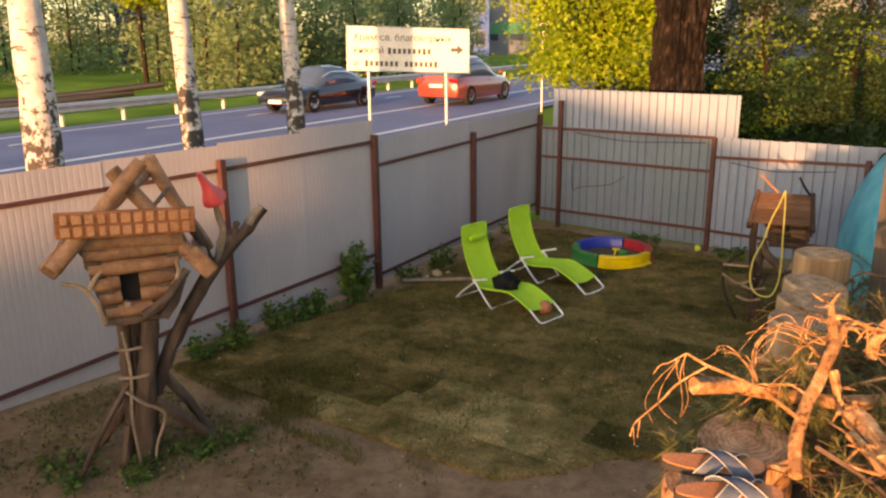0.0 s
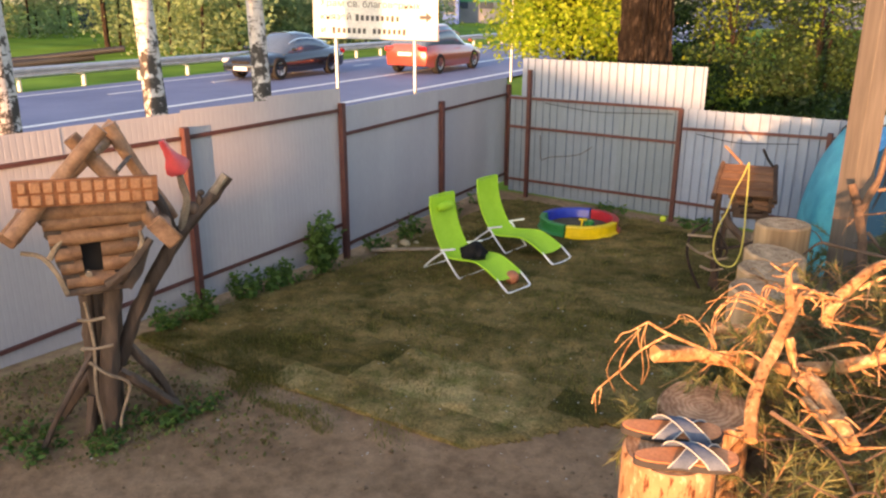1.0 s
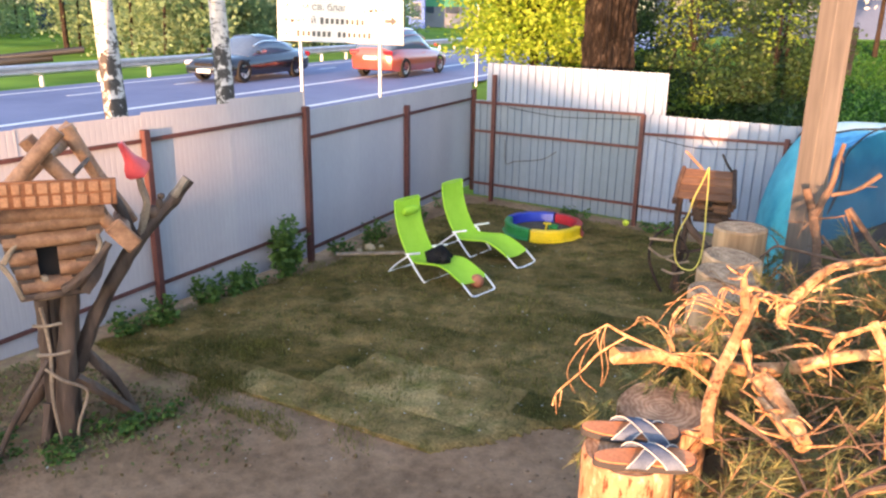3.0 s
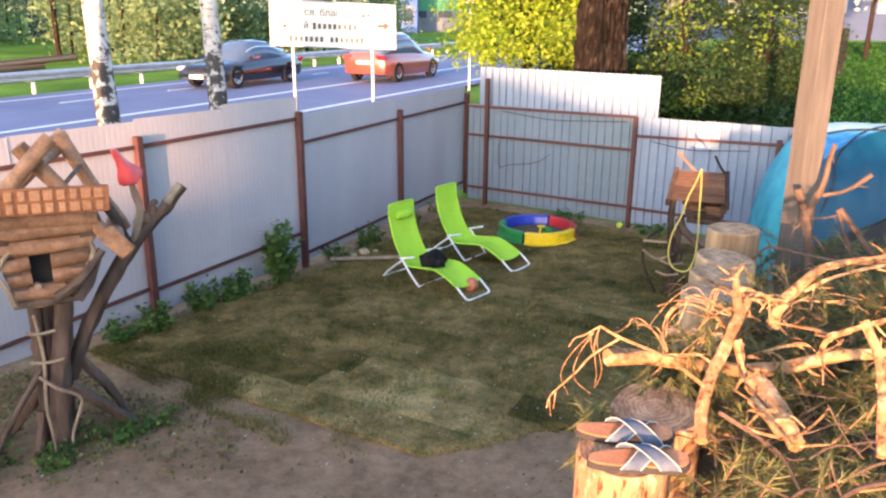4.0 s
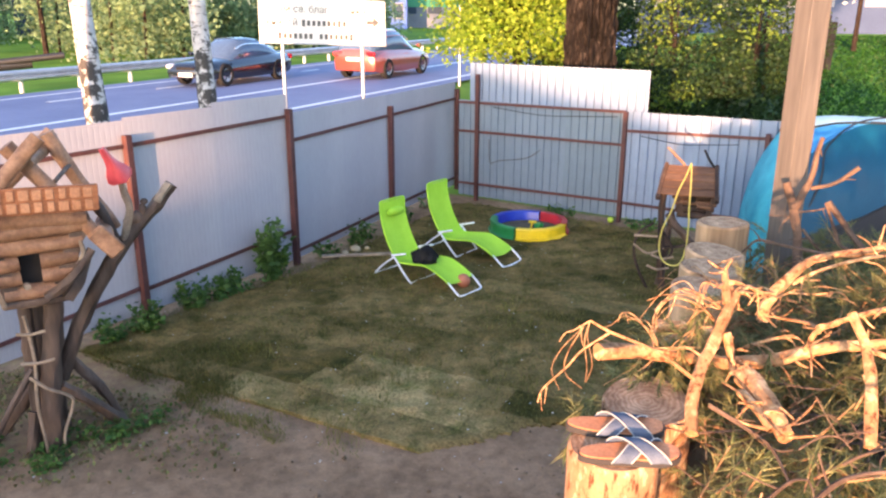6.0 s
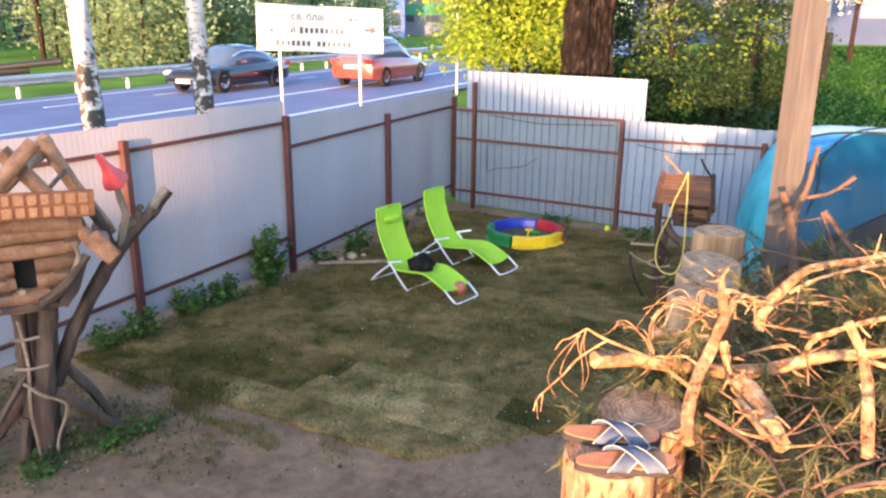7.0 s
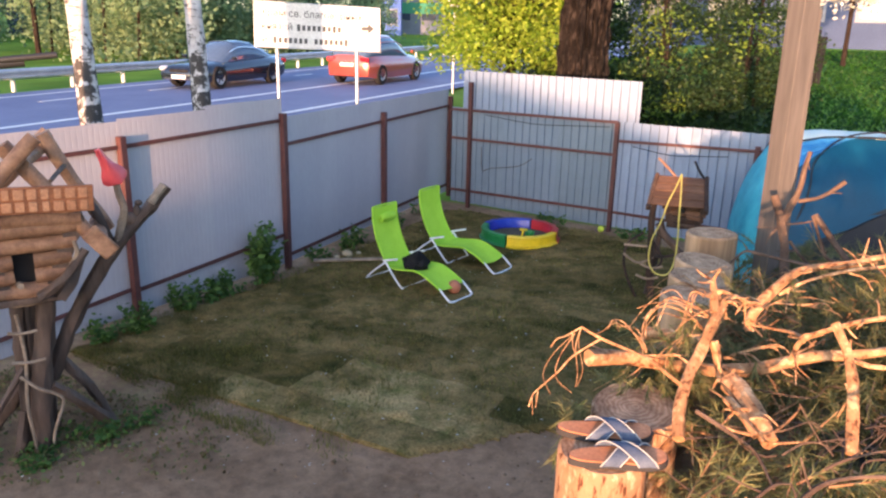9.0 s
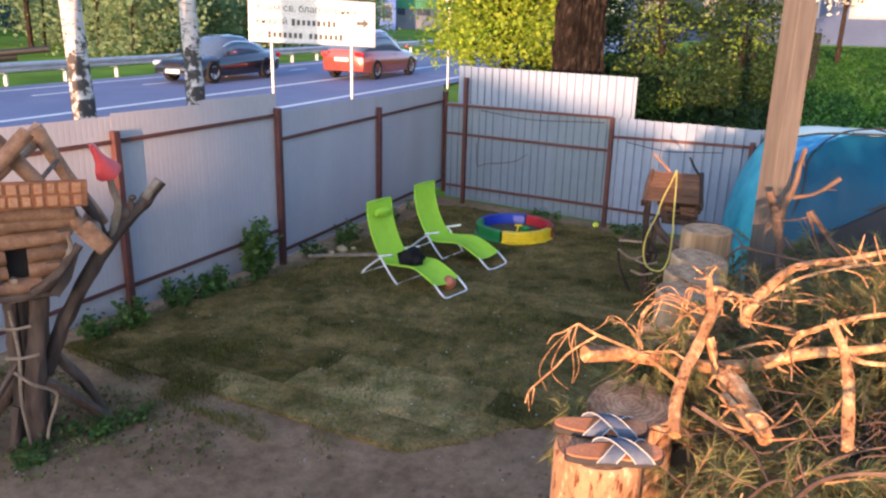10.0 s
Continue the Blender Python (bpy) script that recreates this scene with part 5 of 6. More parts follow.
branch("dead", 0.01, 0.005, [(0.93, 1.48, 2.07), (1.03, 1.52, 2.11), (1.09, 1.54, 2.1)])
branch("dead", 0.012, 0.008, [(0.99, 1.37, 2.16), (1.07, 1.4, 2.19), (1.16, 1.41, 2.2), (1.24, 1.36, 2.23)])
branch("dead", 0.008, 0.004, [(1.16, 1.52, 2.15), (1.2, 1.51, 2.18), (1.25, 1.49, 2.21), (1.31, 1.46, 2.24)])
branch("dead", 0.006, 0.003, [(1.18, 1.73, 2.06), (1.23, 1.72, 2.1), (1.27, 1.7, 2.11), (1.29, 1.67, 2.09)])
branch("twig", 0.01, 0.005, [(1.24, 1.88, 2.04), (1.31, 1.91, 2.07), (1.34, 1.92, 2.1)])
branch("twig", 0.006, 0.003, [(1.52, 2.68, 2.06), (1.48, 2.7, 2.07), (1.44, 2.7, 2.03)])
branch("twig", 0.008, 0.004, [(1.93, 2.63, 2.28), (1.97, 2.59, 2.27), (1.99, 2.56, 2.23)])
branch("twig", 0.008, 0.004, [(1.67, 2.68, 2.14), (1.76, 2.63, 2.15), (1.82, 2.59, 2.17), (1.85, 2.56, 2.14)])


rng_t = np.random.default_rng(5)
for _ in range(46):
    x, y = rng_t.uniform(0.95, 2.9), rng_t.uniform(2.0, 3.7)
    q = 0.855 * (x - PAL.x) - 0.519 * (y - PAL.y)
    if q < 0.12:
        continue
    a, ln = rng_t.uniform(0, 6.28), rng_t.uniform(0.2, 0.5)
    d = Vector((math.cos(a), math.sin(a), 0))
    p = Vector((x, y, rng_t.uniform(1.78, 2.0) if y > 2.4 else rng_t.uniform(1.7, 1.85)))
    sag = Vector((0, 0, rng_t.uniform(-0.12, 0.02)))
    branch("twig", rng_t.uniform(0.005, 0.012), 0.003, [tuple(p), tuple(p + d * ln * 0.35 + Vector((0, 0, 0.06))), tuple(p + d * ln * 0.7 + Vector(rng_t.normal(0, 0.03, 3))), tuple(p + d * ln + sag)])


# bare sticks strewn over the foot of the heap
rng_a = np.random.default_rng(33)
for _ in range(44):
    x, y = rng_a.uniform(1.0, 2.1), rng_a.uniform(1.35, 2.3)
    if 0.855 * (x - PAL.x) - 0.519 * (y - PAL.y) < 0.25:
        continue
    a, ln = rng_a.uniform(-0.7, 1.0) + math.pi * rng_a.integers(0, 2), rng_a.uniform(0.15, 0.42)
    d = Vector((math.cos(a), math.sin(a), 0))
    p = Vector((x, y, rng_a.uniform(1.86, 2.0)))
    branch("dead", rng_a.uniform(0.004, 0.011), 0.003, [tuple(p), tuple(p + d * ln * 0.4 + Vector(rng_a.normal(0, 0.025, 3))), tuple(p + d * ln * 0.75 + Vector(rng_a.normal(0, 0.03, 3))), tuple(p + d * ln + Vector((0, 0, rng_a.uniform(-0.05, 0.06))))])


def build_needles():
    """Pine shoots: thin stems set with long needles, heaped over the terrace."""
    rng = np.random.default_rng(21)
    verts, faces, stems = [], [], bmesh.new()
    count = 0
    for _ in range(4600):
        x, y = rng.uniform(0.85, 4.2), rng.uniform(1.2, 4.6)
        q = 0.855 * (x - PAL.x) - 0.519 * (y - PAL.y)
        along = 0.519 * (x - PAL.x) + 0.855 * (y - PAL.y)
        if q < (-0.08 if 0.66 < along < 1.45 else 0.2) or q > 3.0:
            continue
        lump = noise.noise(Vector((x * 1.7, y * 1.7, 0.4)))
        if lump < -0.28:
            continue
        top = (1.58 if y < 2.5 else 1.66) + 0.5 * min(1, (q + 0.2) / 0.5) * (0.9 + 0.45 * lump)
        if y > 2.95:
            top -= 0.36 * min(1.0, (y - 2.95) / 0.5)
        if y < 2.5:
            top -= 0.17 * min(1.0, (2.5 - y) / 0.3) + 0.25 * max(0.0, 1.7 - y)
        p = np.array([x, y, max(1.55, top - rng.exponential(0.1))])
        d = rng.normal(size=3)
        d[2] = d[2] * 0.5 + 0.1
        d /= np.linalg.norm(d)
        ln = rng.uniform(0.1, 0.22)
        if count % 3 == 0:
            tube(stems, [p, p + d * ln * 0.5, p + d * ln], 0.004, 0.0025, 4, 1)
        k = 56 + count % 3
        t = rng.uniform(0.25, 1.05, k)[:, None]
        base = p + d * ln * t
        nd = rng.normal(size=(k, 3)) * 0.6 + d * 1.2
        nd /= np.linalg.norm(nd, axis=1)[:, None]
        tip = base + nd * rng.uniform(0.05, 0.095, k)[:, None] - np.array([0, 0, 0.012])
        sd = np.cross(nd, rng.normal(size=(k, 3)))
        sd /= np.linalg.norm(sd, axis=1)[:, None]
        verts.append(np.stack([base - sd * 0.0017, base + sd * 0.0017, tip], 1).reshape(-1, 3))
        count += k
    tufts = [(2.05, 2.6, 2.27), (2.0, 2.5, 2.02), (1.95, 2.47, 1.98), (1.08, 2.42, 1.98), (1.0, 2.4, 1.96), (0.76, 2.25, 1.94), (0.74, 2.28, 1.86), (1.2, 2.46, 2.2), (1.0, 2.36, 1.98), (1.14, 2.4, 2.08), (1.3, 2.35, 1.96), (1.5, 2.4, 1.96), (1.62, 2.3, 1.98), (1.75, 2.25, 2.0), (1.88, 2.2, 2.02)]
    tufts += [(rng.uniform(1.08, 2.3), rng.uniform(2.32, 2.75), rng.uniform(1.84, 2.03)) for _ in range(64)]
    for n_t, centre in enumerate(tufts):
        for _ in range(14 if n_t < 3 else 5):
            p = np.array(centre) + rng.normal(0, 0.06 if n_t < 3 else 0.03, 3)
            d = rng.normal(size=3) * np.array([0.6, 0.6, 0.5]) + np.array([0, 0, -0.7])
            d /= np.linalg.norm(d)
            k = 36
            base = p + d * 0.12 * rng.uniform(0, 1, k)[:, None]
            nd = rng.normal(size=(k, 3)) * 0.45 + d * 1.2
            nd /= np.linalg.norm(nd, axis=1)[:, None]
            tip = base + nd * rng.uniform(0.05, 0.09, k)[:, None]
            sd = np.cross(nd, rng.normal(size=(k, 3)))
            sd /= np.linalg.norm(sd, axis=1)[:, None]
            verts.append(np.stack([base - sd * 0.0022, base + sd * 0.0022, tip], 1).reshape(-1, 3))
            count += k
    ob = mesh_of("pine_foliage", np.concatenate(verts), np.arange(3 * count).reshape(-1, 3), NEEDLES)
    tagged(ob, "dull green and yellowing pine needles in a heap", "foliage", kind="stuff")
    part("shoots", stems, PINE_BARK, ob)["kind"] = "stuff"


build_needles()

# black sack under the branches
bm = bmesh.new()
bmesh.ops.create_icosphere(bm, subdivisions=4, radius=1)
for v in bm.verts:
    v.co *= 1 + 0.3 * noise.noise(v.co * 1.4) + 0.08 * noise.noise(v.co * 6)
    v.co = Vector((v.co.x * 0.34, v.co.y * 0.26, v.co.z * 0.17))
sack = link("plastic_sack", bm, TENT_DARK)
sack.matrix_basis = pose(1.95, 2.2, 1.66, 0, 0, 25)
tagged(sack, "crumpled black plastic sack under the branches", "sack")
for x, y, z, s, turn in ((2.55, 2.05, 1.62, 0.2, 20), (2.75, 3.35, 1.68, 0.16, 50), (2.62, 3.1, 1.72, 0.1, 10)):
    b = block((0, 0, 0), (s * 1.6, s, 0.04), (8, 5, 0), 0.008)
    for v in b.verts:
        v.co.z += 0.03 * noise.noise(v.co * 9)
    o = link("rubble_slab", b, WALL_BLUE_SHADE)
    o.matrix_basis = pose(x, y, z, 0, 0, turn)
    tagged(o, "pale broken slab lying among the branches", "rubble", "rubble under the branches")

# ---- timber post ----
post = thing("timber_post", pose(2.605, 4.36, 1.4, -0.6, 0.15, 16), "planed square timber post standing on the terrace", "post")
part("shaft", block((0, 0, 1.75), (0.122, 0.122, 3.7), (0, 0, 0), 0.003), POLE_WOOD, post)
part("batten", block((0.079, -0.032, 0.9), (0.026, 0.045, 2.0), (0, 0, 0), 0.004), POLE_WOOD, post)


# ---- tent ----
def build_tent():
    ob = thing("tent", pose(6.75, 9.0, 0, 0, 0, -18), "blue dome tent with cyan end panel and cream top", "tent")
    rx, ry, h = 1.75, 1.15, 1.95

    def skin(x, a):
        """x along the tent from -1 to 1, a over the arch from 0 to pi."""
        k = max(0.0, 1 - abs(x) ** 5.5)
        arch = 0.45 + 0.55 * k
        hh = h * (0.25 + 0.75 * k ** 0.6) if abs(x) < 1 else h * 0.25
        return (rx * x, -ry * arch * math.copysign(abs(math.cos(a)) ** 0.8, math.cos(a)), hh * max(0.0, math.sin(a)) ** 0.75)

    def fold(f, g, key):
        """Slack cloth: creases fan out from the hoops."""
        k = math.sin(math.pi * f) * min(1.0, 3 * g, 3 * (1 - g) + 0.3)
        return Vector((0, -0.05, 0.03)) * k * (noise.noise(Vector((f * 5 + g * 2 + key, g * 2.2, 4.0))) + 0.5 * noise.noise(Vector((f * 13 - g * 5, g * 4 + key, 8.0))))

    def patch(x0, x1, low, high, nx=20, na=22):
        """low and high: the arch angle at the two ends of the patch."""
        rows = []
        for i in range(nx + 1):
            f = i / nx
            a0, a1 = low[0] + (low[1] - low[0]) * f, high[0] + (high[1] - high[0]) * f
            rows.append([Vector(skin(x0 + (x1 - x0) * f, a0 + (a1 - a0) * j / na)) + Vector((0, 0, -0.05 * math.sin(math.pi * f) * math.sin(math.pi * j / na))) + fold(f, j / na, x0) for j in range(na + 1)])
        return thicken(strip(rows), 0.004)

    p = math.pi
    part("end_panel", patch(-1.0, -0.76, (0, 0), (p, p)), TENT_CYAN, ob, "light cyan end panel")
    part("side_panel", patch(-0.76, -0.3, (0.2, 0.39), (0.85, 1.3)), TENT_BLUE, ob)
    part("front_panel", patch(-0.76, -0.3, (0.85, 1.3), (p * 0.41, p * 0.41)), TENT_SKY, ob, "lighter blue front panel")
    part("side_panel", patch(-0.3, 0.62, (0.39, 0.95), (p * 0.41, p * 0.41), 30), TENT_BLUE, ob)
    part("top_panel", patch(-0.76, 0.62, (p * 0.41, p * 0.41), (p * 0.62, p * 0.62)), TENT_CREAM, ob, "cream top panel")
    part("side_panel", patch(-0.76, 0.62, (p * 0.62, p * 0.62), (p, p)), TENT_BLUE, ob)
    part("end_panel", patch(0.62, 1.0, (0, 0), (p, p)), TENT_BLUE, ob)
    part("skirt", patch(-0.76, 0.62, (0.0, 0.0), (0.19, 0.94), 14, 3), TENT_DARK, ob, "black open skirt")
    for x in (-0.76, 0.62):
        part("tent_pole", bar([Vector(skin(x, p * k / 16)) * 1.008 for k in range(17)], 0.011, sides=6, steps=1), TENT_DARK, ob)
    part("tent_pole", bar([Vector(skin(x, a)) * 1.008 for x, a in ((-0.76, 0.2), (-0.63, 0.6), (-0.6, 0.9), (-0.5, 1.1), (-0.4, 1.24), (-0.3, 1.34), (-0.16, 1.42), (0.0, 1.47))], 0.011, sides=6, steps=3), TENT_DARK, ob)
    part("tent_pole", bar([Vector(skin(x, a)) * 1.008 for x, a in ((-0.12, 1.44), (0.0, 1.3), (0.14, 1.1), (0.3, 0.95), (0.45, 0.9))], 0.011, sides=6, steps=3), TENT_DARK, ob)
    part("bottom_seam", bar([Vector(skin(x, 0.2 + 0.605 * (x + 0.62))) * 1.004 for x in np.linspace(-0.76, 0.62, 12)], 0.012, sides=6, steps=1), TENT_DARK, ob)
    part("ridge_seam", bar([Vector(skin(x, p * 0.41)) * 1.006 for x in np.linspace(-0.76, 0.62, 12)], 0.014, sides=6, steps=1), TENT_DARK, ob)
    part("guy_line", bar([(0.6, -0.9, 1.35), (0.66, -1.6, 0.0)], 0.006, sides=5), STITCH, ob)


build_tent()


# ---- birches behind the fence ----
def build_birch(x, y, r, lean, top=9.0):
    z0 = float(ground_height(np.float64(x), np.float64(y))) - 0.15
    ob = thing("birch_tree", pose(x, y, z0), "white-barked birch with black patches behind the fence", "tree", "birches behind the fence")
    pts = [(lean[0] * t + 0.04 * math.sin(5 * t), lean[1] * t, top * t) for t in (0, 0.05, 0.12, 0.25, 0.4, 0.6, 0.8, 1.0)]
    tr = bar(pts, r * 1.15, r * 0.3, sides=18, steps=5, rough=0.14)
    part("trunk", tr, BIRCH, ob)
    rng = np.random.default_rng(int(abs(x) * 50))
    limbs, places = bmesh.new(), []
    for k in range(14):
        t = rng.uniform(0.62, 0.98)
        a = rng.uniform(0, 6.28)
        p = Vector((lean[0] * t, lean[1] * t, top * t))
        ln = 1.9 * (1.25 - t)
        tip = p + Vector((math.cos(a) * ln, math.sin(a) * ln, ln * 0.7))
        tube(limbs, [p, p.lerp(tip, 0.5) + Vector((0, 0, 0.15)), tip], 0.035, 0.01, 6, 3)
        for _ in range(12):
            c = p.lerp(tip, rng.uniform(0.4, 1.1)) + Vector(rng.normal(0, 0.25, 3))
            places += [np.array(c) + rng.normal(0, 0.14, 3) for _ in range(10)]
    part("branchwork", limbs, BIRCH, ob)["kind"] = "stuff"
    v, f = leaf_quads(np.array(places), 0.05, 0.2, rng)
    mesh_of("crown", v, f, LEAF_GREEN, ob)["kind"] = "stuff"


build_birch(-4.1, 7.75, 0.225, (0.1, 0.0))
build_birch(-3.2, 9.85, 0.165, (-0.25, 0.1))
build_birch(-2.2, 11.6, 0.165, (-0.25, 0.1))


# ---- trees and bushes beyond the back fence ----
def build_tree(name, x, y, trunk_r, height, blobs, leaf, material, label, bark=BARK, per=26, spread=0.2, seed=1, lean=(0, 0), limbs=True):
    """A trunk, limbs to each clump, and a crown of single leaves."""
    z0 = float(ground_height(np.float64(x), np.float64(y))) - 0.1
    ob = thing(name, pose(x, y, z0), label, name.replace("_", " "))
    rng = np.random.default_rng(seed)
    part("trunk", bar([(0, 0, 0), (lean[0] * 0.3, lean[1] * 0.3, height * 0.3), (lean[0], lean[1], height)], trunk_r, trunk_r * 0.7, sides=16 if trunk_r < 0.3 else 72, steps=12, rough=0.22 if trunk_r < 0.3 else 0.2, ribs=1.3 if trunk_r < 0.3 else 9.0), bark, ob)
    vs, wood = [], bmesh.new()
    for cx, cy, cz, rx, ry, rz, count in blobs:
        p, c = clumps((cx, cy, cz), (rx, ry, rz), count, per, spread, rng)
        vs.append(p)
        if limbs:
            for q in c[:: max(1, len(c) // 16)]:
                s = Vector((lean[0] * 0.4, lean[1] * 0.4, min(height * 0.8, max(0.3, q[2] - 1.0))))
                e = Vector(q)
                tube(wood, [s, s.lerp(e, 0.5) + Vector((0, 0, 0.2)), e], max(0.012, trunk_r * 0.14), 0.006, 5, 2, 0.2)
    if limbs:
        part("branchwork", wood, bark, ob)["kind"] = "stuff"
    v, f = leaf_quads(np.concatenate(vs), leaf, 0.3, rng)
    mesh_of("crown", v, f, material, ob)["kind"] = "stuff"
    return ob


build_tree("maple_tree", 3.4, 17.0, 0.1, 5.0, [(-0.4, 0, 2.9, 1.5, 1.4, 0.9, 60), (0.7, 0.3, 3.9, 1.5, 1.4, 0.9, 60), (-0.6, 0.2, 4.9, 1.7, 1.5, 0.9, 60), (0.5, 0.4, 6.0, 2.0, 1.6, 1.0, 60), (-1.3, -0.4, 3.9, 0.8, 0.9, 0.7, 26), (1.3, 0.2, 2.3, 0.9, 0.9, 0.7, 34)],
           0.055, LEAF_YELLOW, "young maple with yellow-green spring leaves behind the fence", per=92, spread=(0.3, 0.3, 0.17), seed=3)
def build_old_tree(x, y, r, height):
    """A thick trunk with deep upright furrows, flared at its foot."""
    z0 = float(ground_height(np.float64(x), np.float64(y))) - 0.1
    ob = thing("old_tree", pose(x, y, z0), "old tree with a thick furrowed trunk, darkened for shadow", "old tree")
    n, rows = 110, []
    for z in np.arange(0, height, 0.07):
        row = []
        for k in range(n + 1):
            a = 2 * math.pi * (k % n) / n
            c, sn = math.cos(a), math.sin(a)
            twist = 0.5 * noise.noise(Vector((c * 2, sn * 2, z * 0.8)))
            f = noise.noise(Vector((c * 7 + twist, sn * 7 + twist, z * 1.1)))
            g = noise.noise(Vector((c * 16, sn * 16, z * 3.5 + 9)))
            rr = r * (1 - 0.025 * z + 0.3 * math.exp(-z * 1.3)) + 0.2 * (abs(f) ** 0.6 - 0.5) + 0.07 * g
            row.append((rr * c, rr * sn, z))
        rows.append(row)
    bm = strip(rows)
    bmesh.ops.remove_doubles(bm, verts=bm.verts, dist=1e-5)
    part("trunk", bm, OLD_BARK_SHADED, ob)
    rng = np.random.default_rng(5)
    p, c = clumps((0, 0, height), (3.0, 3.0, 1.8), 120, 20, 0.3, rng)
    wood = bmesh.new()
    for q in c[::7]:
        s0, e = Vector((0, 0, height - 1.0)), Vector(q)
        tube(wood, [s0, s0.lerp(e, 0.5) + Vector((0, 0, 0.2)), e], 0.07, 0.01, 6, 3, 0.2)
    part("branchwork", wood, BARK, ob)["kind"] = "stuff"
    v, f = leaf_quads(p, 0.11, 0.3, rng)
    mesh_of("crown", v, f, LEAF_GREEN, ob)["kind"] = "stuff"


build_old_tree(4.3, 14.5, 0.48, 8.5)
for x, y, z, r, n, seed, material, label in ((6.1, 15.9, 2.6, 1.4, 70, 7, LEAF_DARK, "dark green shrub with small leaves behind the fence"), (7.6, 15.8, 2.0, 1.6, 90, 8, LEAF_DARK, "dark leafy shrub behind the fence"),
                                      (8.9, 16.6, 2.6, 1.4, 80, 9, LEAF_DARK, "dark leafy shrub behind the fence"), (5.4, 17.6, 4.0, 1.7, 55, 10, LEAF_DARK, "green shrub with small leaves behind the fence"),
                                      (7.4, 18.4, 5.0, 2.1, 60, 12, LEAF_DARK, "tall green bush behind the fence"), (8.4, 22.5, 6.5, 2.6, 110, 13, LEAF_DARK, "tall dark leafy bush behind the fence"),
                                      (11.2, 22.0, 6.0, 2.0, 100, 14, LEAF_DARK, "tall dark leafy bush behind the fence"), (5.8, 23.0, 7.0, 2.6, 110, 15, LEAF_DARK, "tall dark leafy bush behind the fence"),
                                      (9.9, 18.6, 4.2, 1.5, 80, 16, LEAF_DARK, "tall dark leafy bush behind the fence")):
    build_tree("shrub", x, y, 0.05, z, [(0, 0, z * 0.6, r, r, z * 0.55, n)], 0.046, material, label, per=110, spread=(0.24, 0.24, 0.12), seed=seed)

for x, y, z, r, n, seed in ((5.75, 15.1, 2.3, 0.8, 20, 51), (8.3, 15.9, 3.3, 0.7, 7, 53), (6.6, 16.1, 3.5, 0.9, 10, 54)):
    build_tree("sapling", x, y, 0.025, z, [(0, 0, z * 0.8, r, r, z * 0.3, n)], 0.05, LEAF_FRESH, "thin sapling with fresh yellow-green leaves behind the fence", per=46, spread=(0.22, 0.22, 0.12), seed=seed)

# blossoming tree, old posts and the pale building past the grass
build_tree("blossom_tree", 22.0, 33.5, 0.12, 4.0, [(0, 0, 4.3, 2.6, 2.4, 2.0, 140)], 0.13, BLOSSOM, "small tree in white blossom on the grass", per=20, spread=0.3, seed=31)
for x, y, h, w in ((17.5, 28.7, 2.2, 0.36), (18.0, 29.0, 1.9, 0.3)):
    o = link("old_post", block((0, 0, h / 2), (w, 0.25, h), bevel=0.02), GREY_POST)
    o.matrix_basis = pose(x, y, float(ground_height(np.float64(x), np.float64(y))) - 0.05, 0, 2, 20)
    tagged(o, "weathered wooden post standing on the grass", "post", "old posts")
rng_m = np.random.default_rng(61)
mx, my = rng_m.uniform(8, 34, 60000), rng_m.uniform(13, 44, 60000)
mk = (0.866 * mx - 0.5 * my > -3.5) & ((my - 13.1) * 0.777 + (mx - 1.97) * 0.629 > 1.0)
mx, my = mx[mk], my[mk]
mv, mf = leaf_quads(np.stack([mx, my, ground_height(mx, my) + rng_m.uniform(0.0, 0.1, len(mx))], 1), 0.075, -0.6, rng_m)
tagged(mesh_of("meadow_grass", mv, mf, MEADOW), "lush green grass and weeds past the fence", "grass", kind="stuff")


def build_block(name, x, y, z, w, d, h, turn, wall, roof, label, cols, rows_, band=None, gable=0.0):
    ob = thing(name, pose(x, y, z, 0, 0, turn), label, "building")
    part("wall", block((0, 0, h / 2), (w, d, h)), wall, ob, smooth=False)
    if gable:
        bm = bmesh.new()
        a = [bm.verts.new(p) for p in ((-w / 2 - 0.4, -d / 2 - 0.4, h), (w / 2 + 0.4, -d / 2 - 0.4, h), (w / 2 + 0.4, d / 2 + 0.4, h), (-w / 2 - 0.4, d / 2 + 0.4, h), (-w / 2 - 0.4, 0, h + gable), (w / 2 + 0.4, 0, h + gable))]
        for f in ((0, 1, 5, 4), (2, 3, 4, 5), (0, 4, 3), (1, 2, 5), (3, 2, 1, 0)):
            bm.faces.new([a[k] for k in f])
        part("roof", bm, roof, ob, smooth=False)
    else:
        part("roof", block((0, 0, h + 0.12), (w + 0.3, d + 0.3, 0.24)), roof, ob, smooth=False)
    if band:
        part("band", block((0, -d / 2 - 0.04, h * 0.36), (w, 0.1, h * 0.14)), band, ob, smooth=False)
    for i in range(cols):
        for j in range(rows_):
            cx, cz = -w / 2 + (i + 0.5) * w / cols, (j + 0.62) * h / rows_
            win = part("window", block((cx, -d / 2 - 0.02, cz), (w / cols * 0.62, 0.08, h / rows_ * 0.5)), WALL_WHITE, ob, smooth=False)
            part("pane", block((cx, -d / 2 - 0.05, cz), (w / cols * 0.54, 0.06, h / rows_ * 0.42)), PANE, win, smooth=False)
    return ob


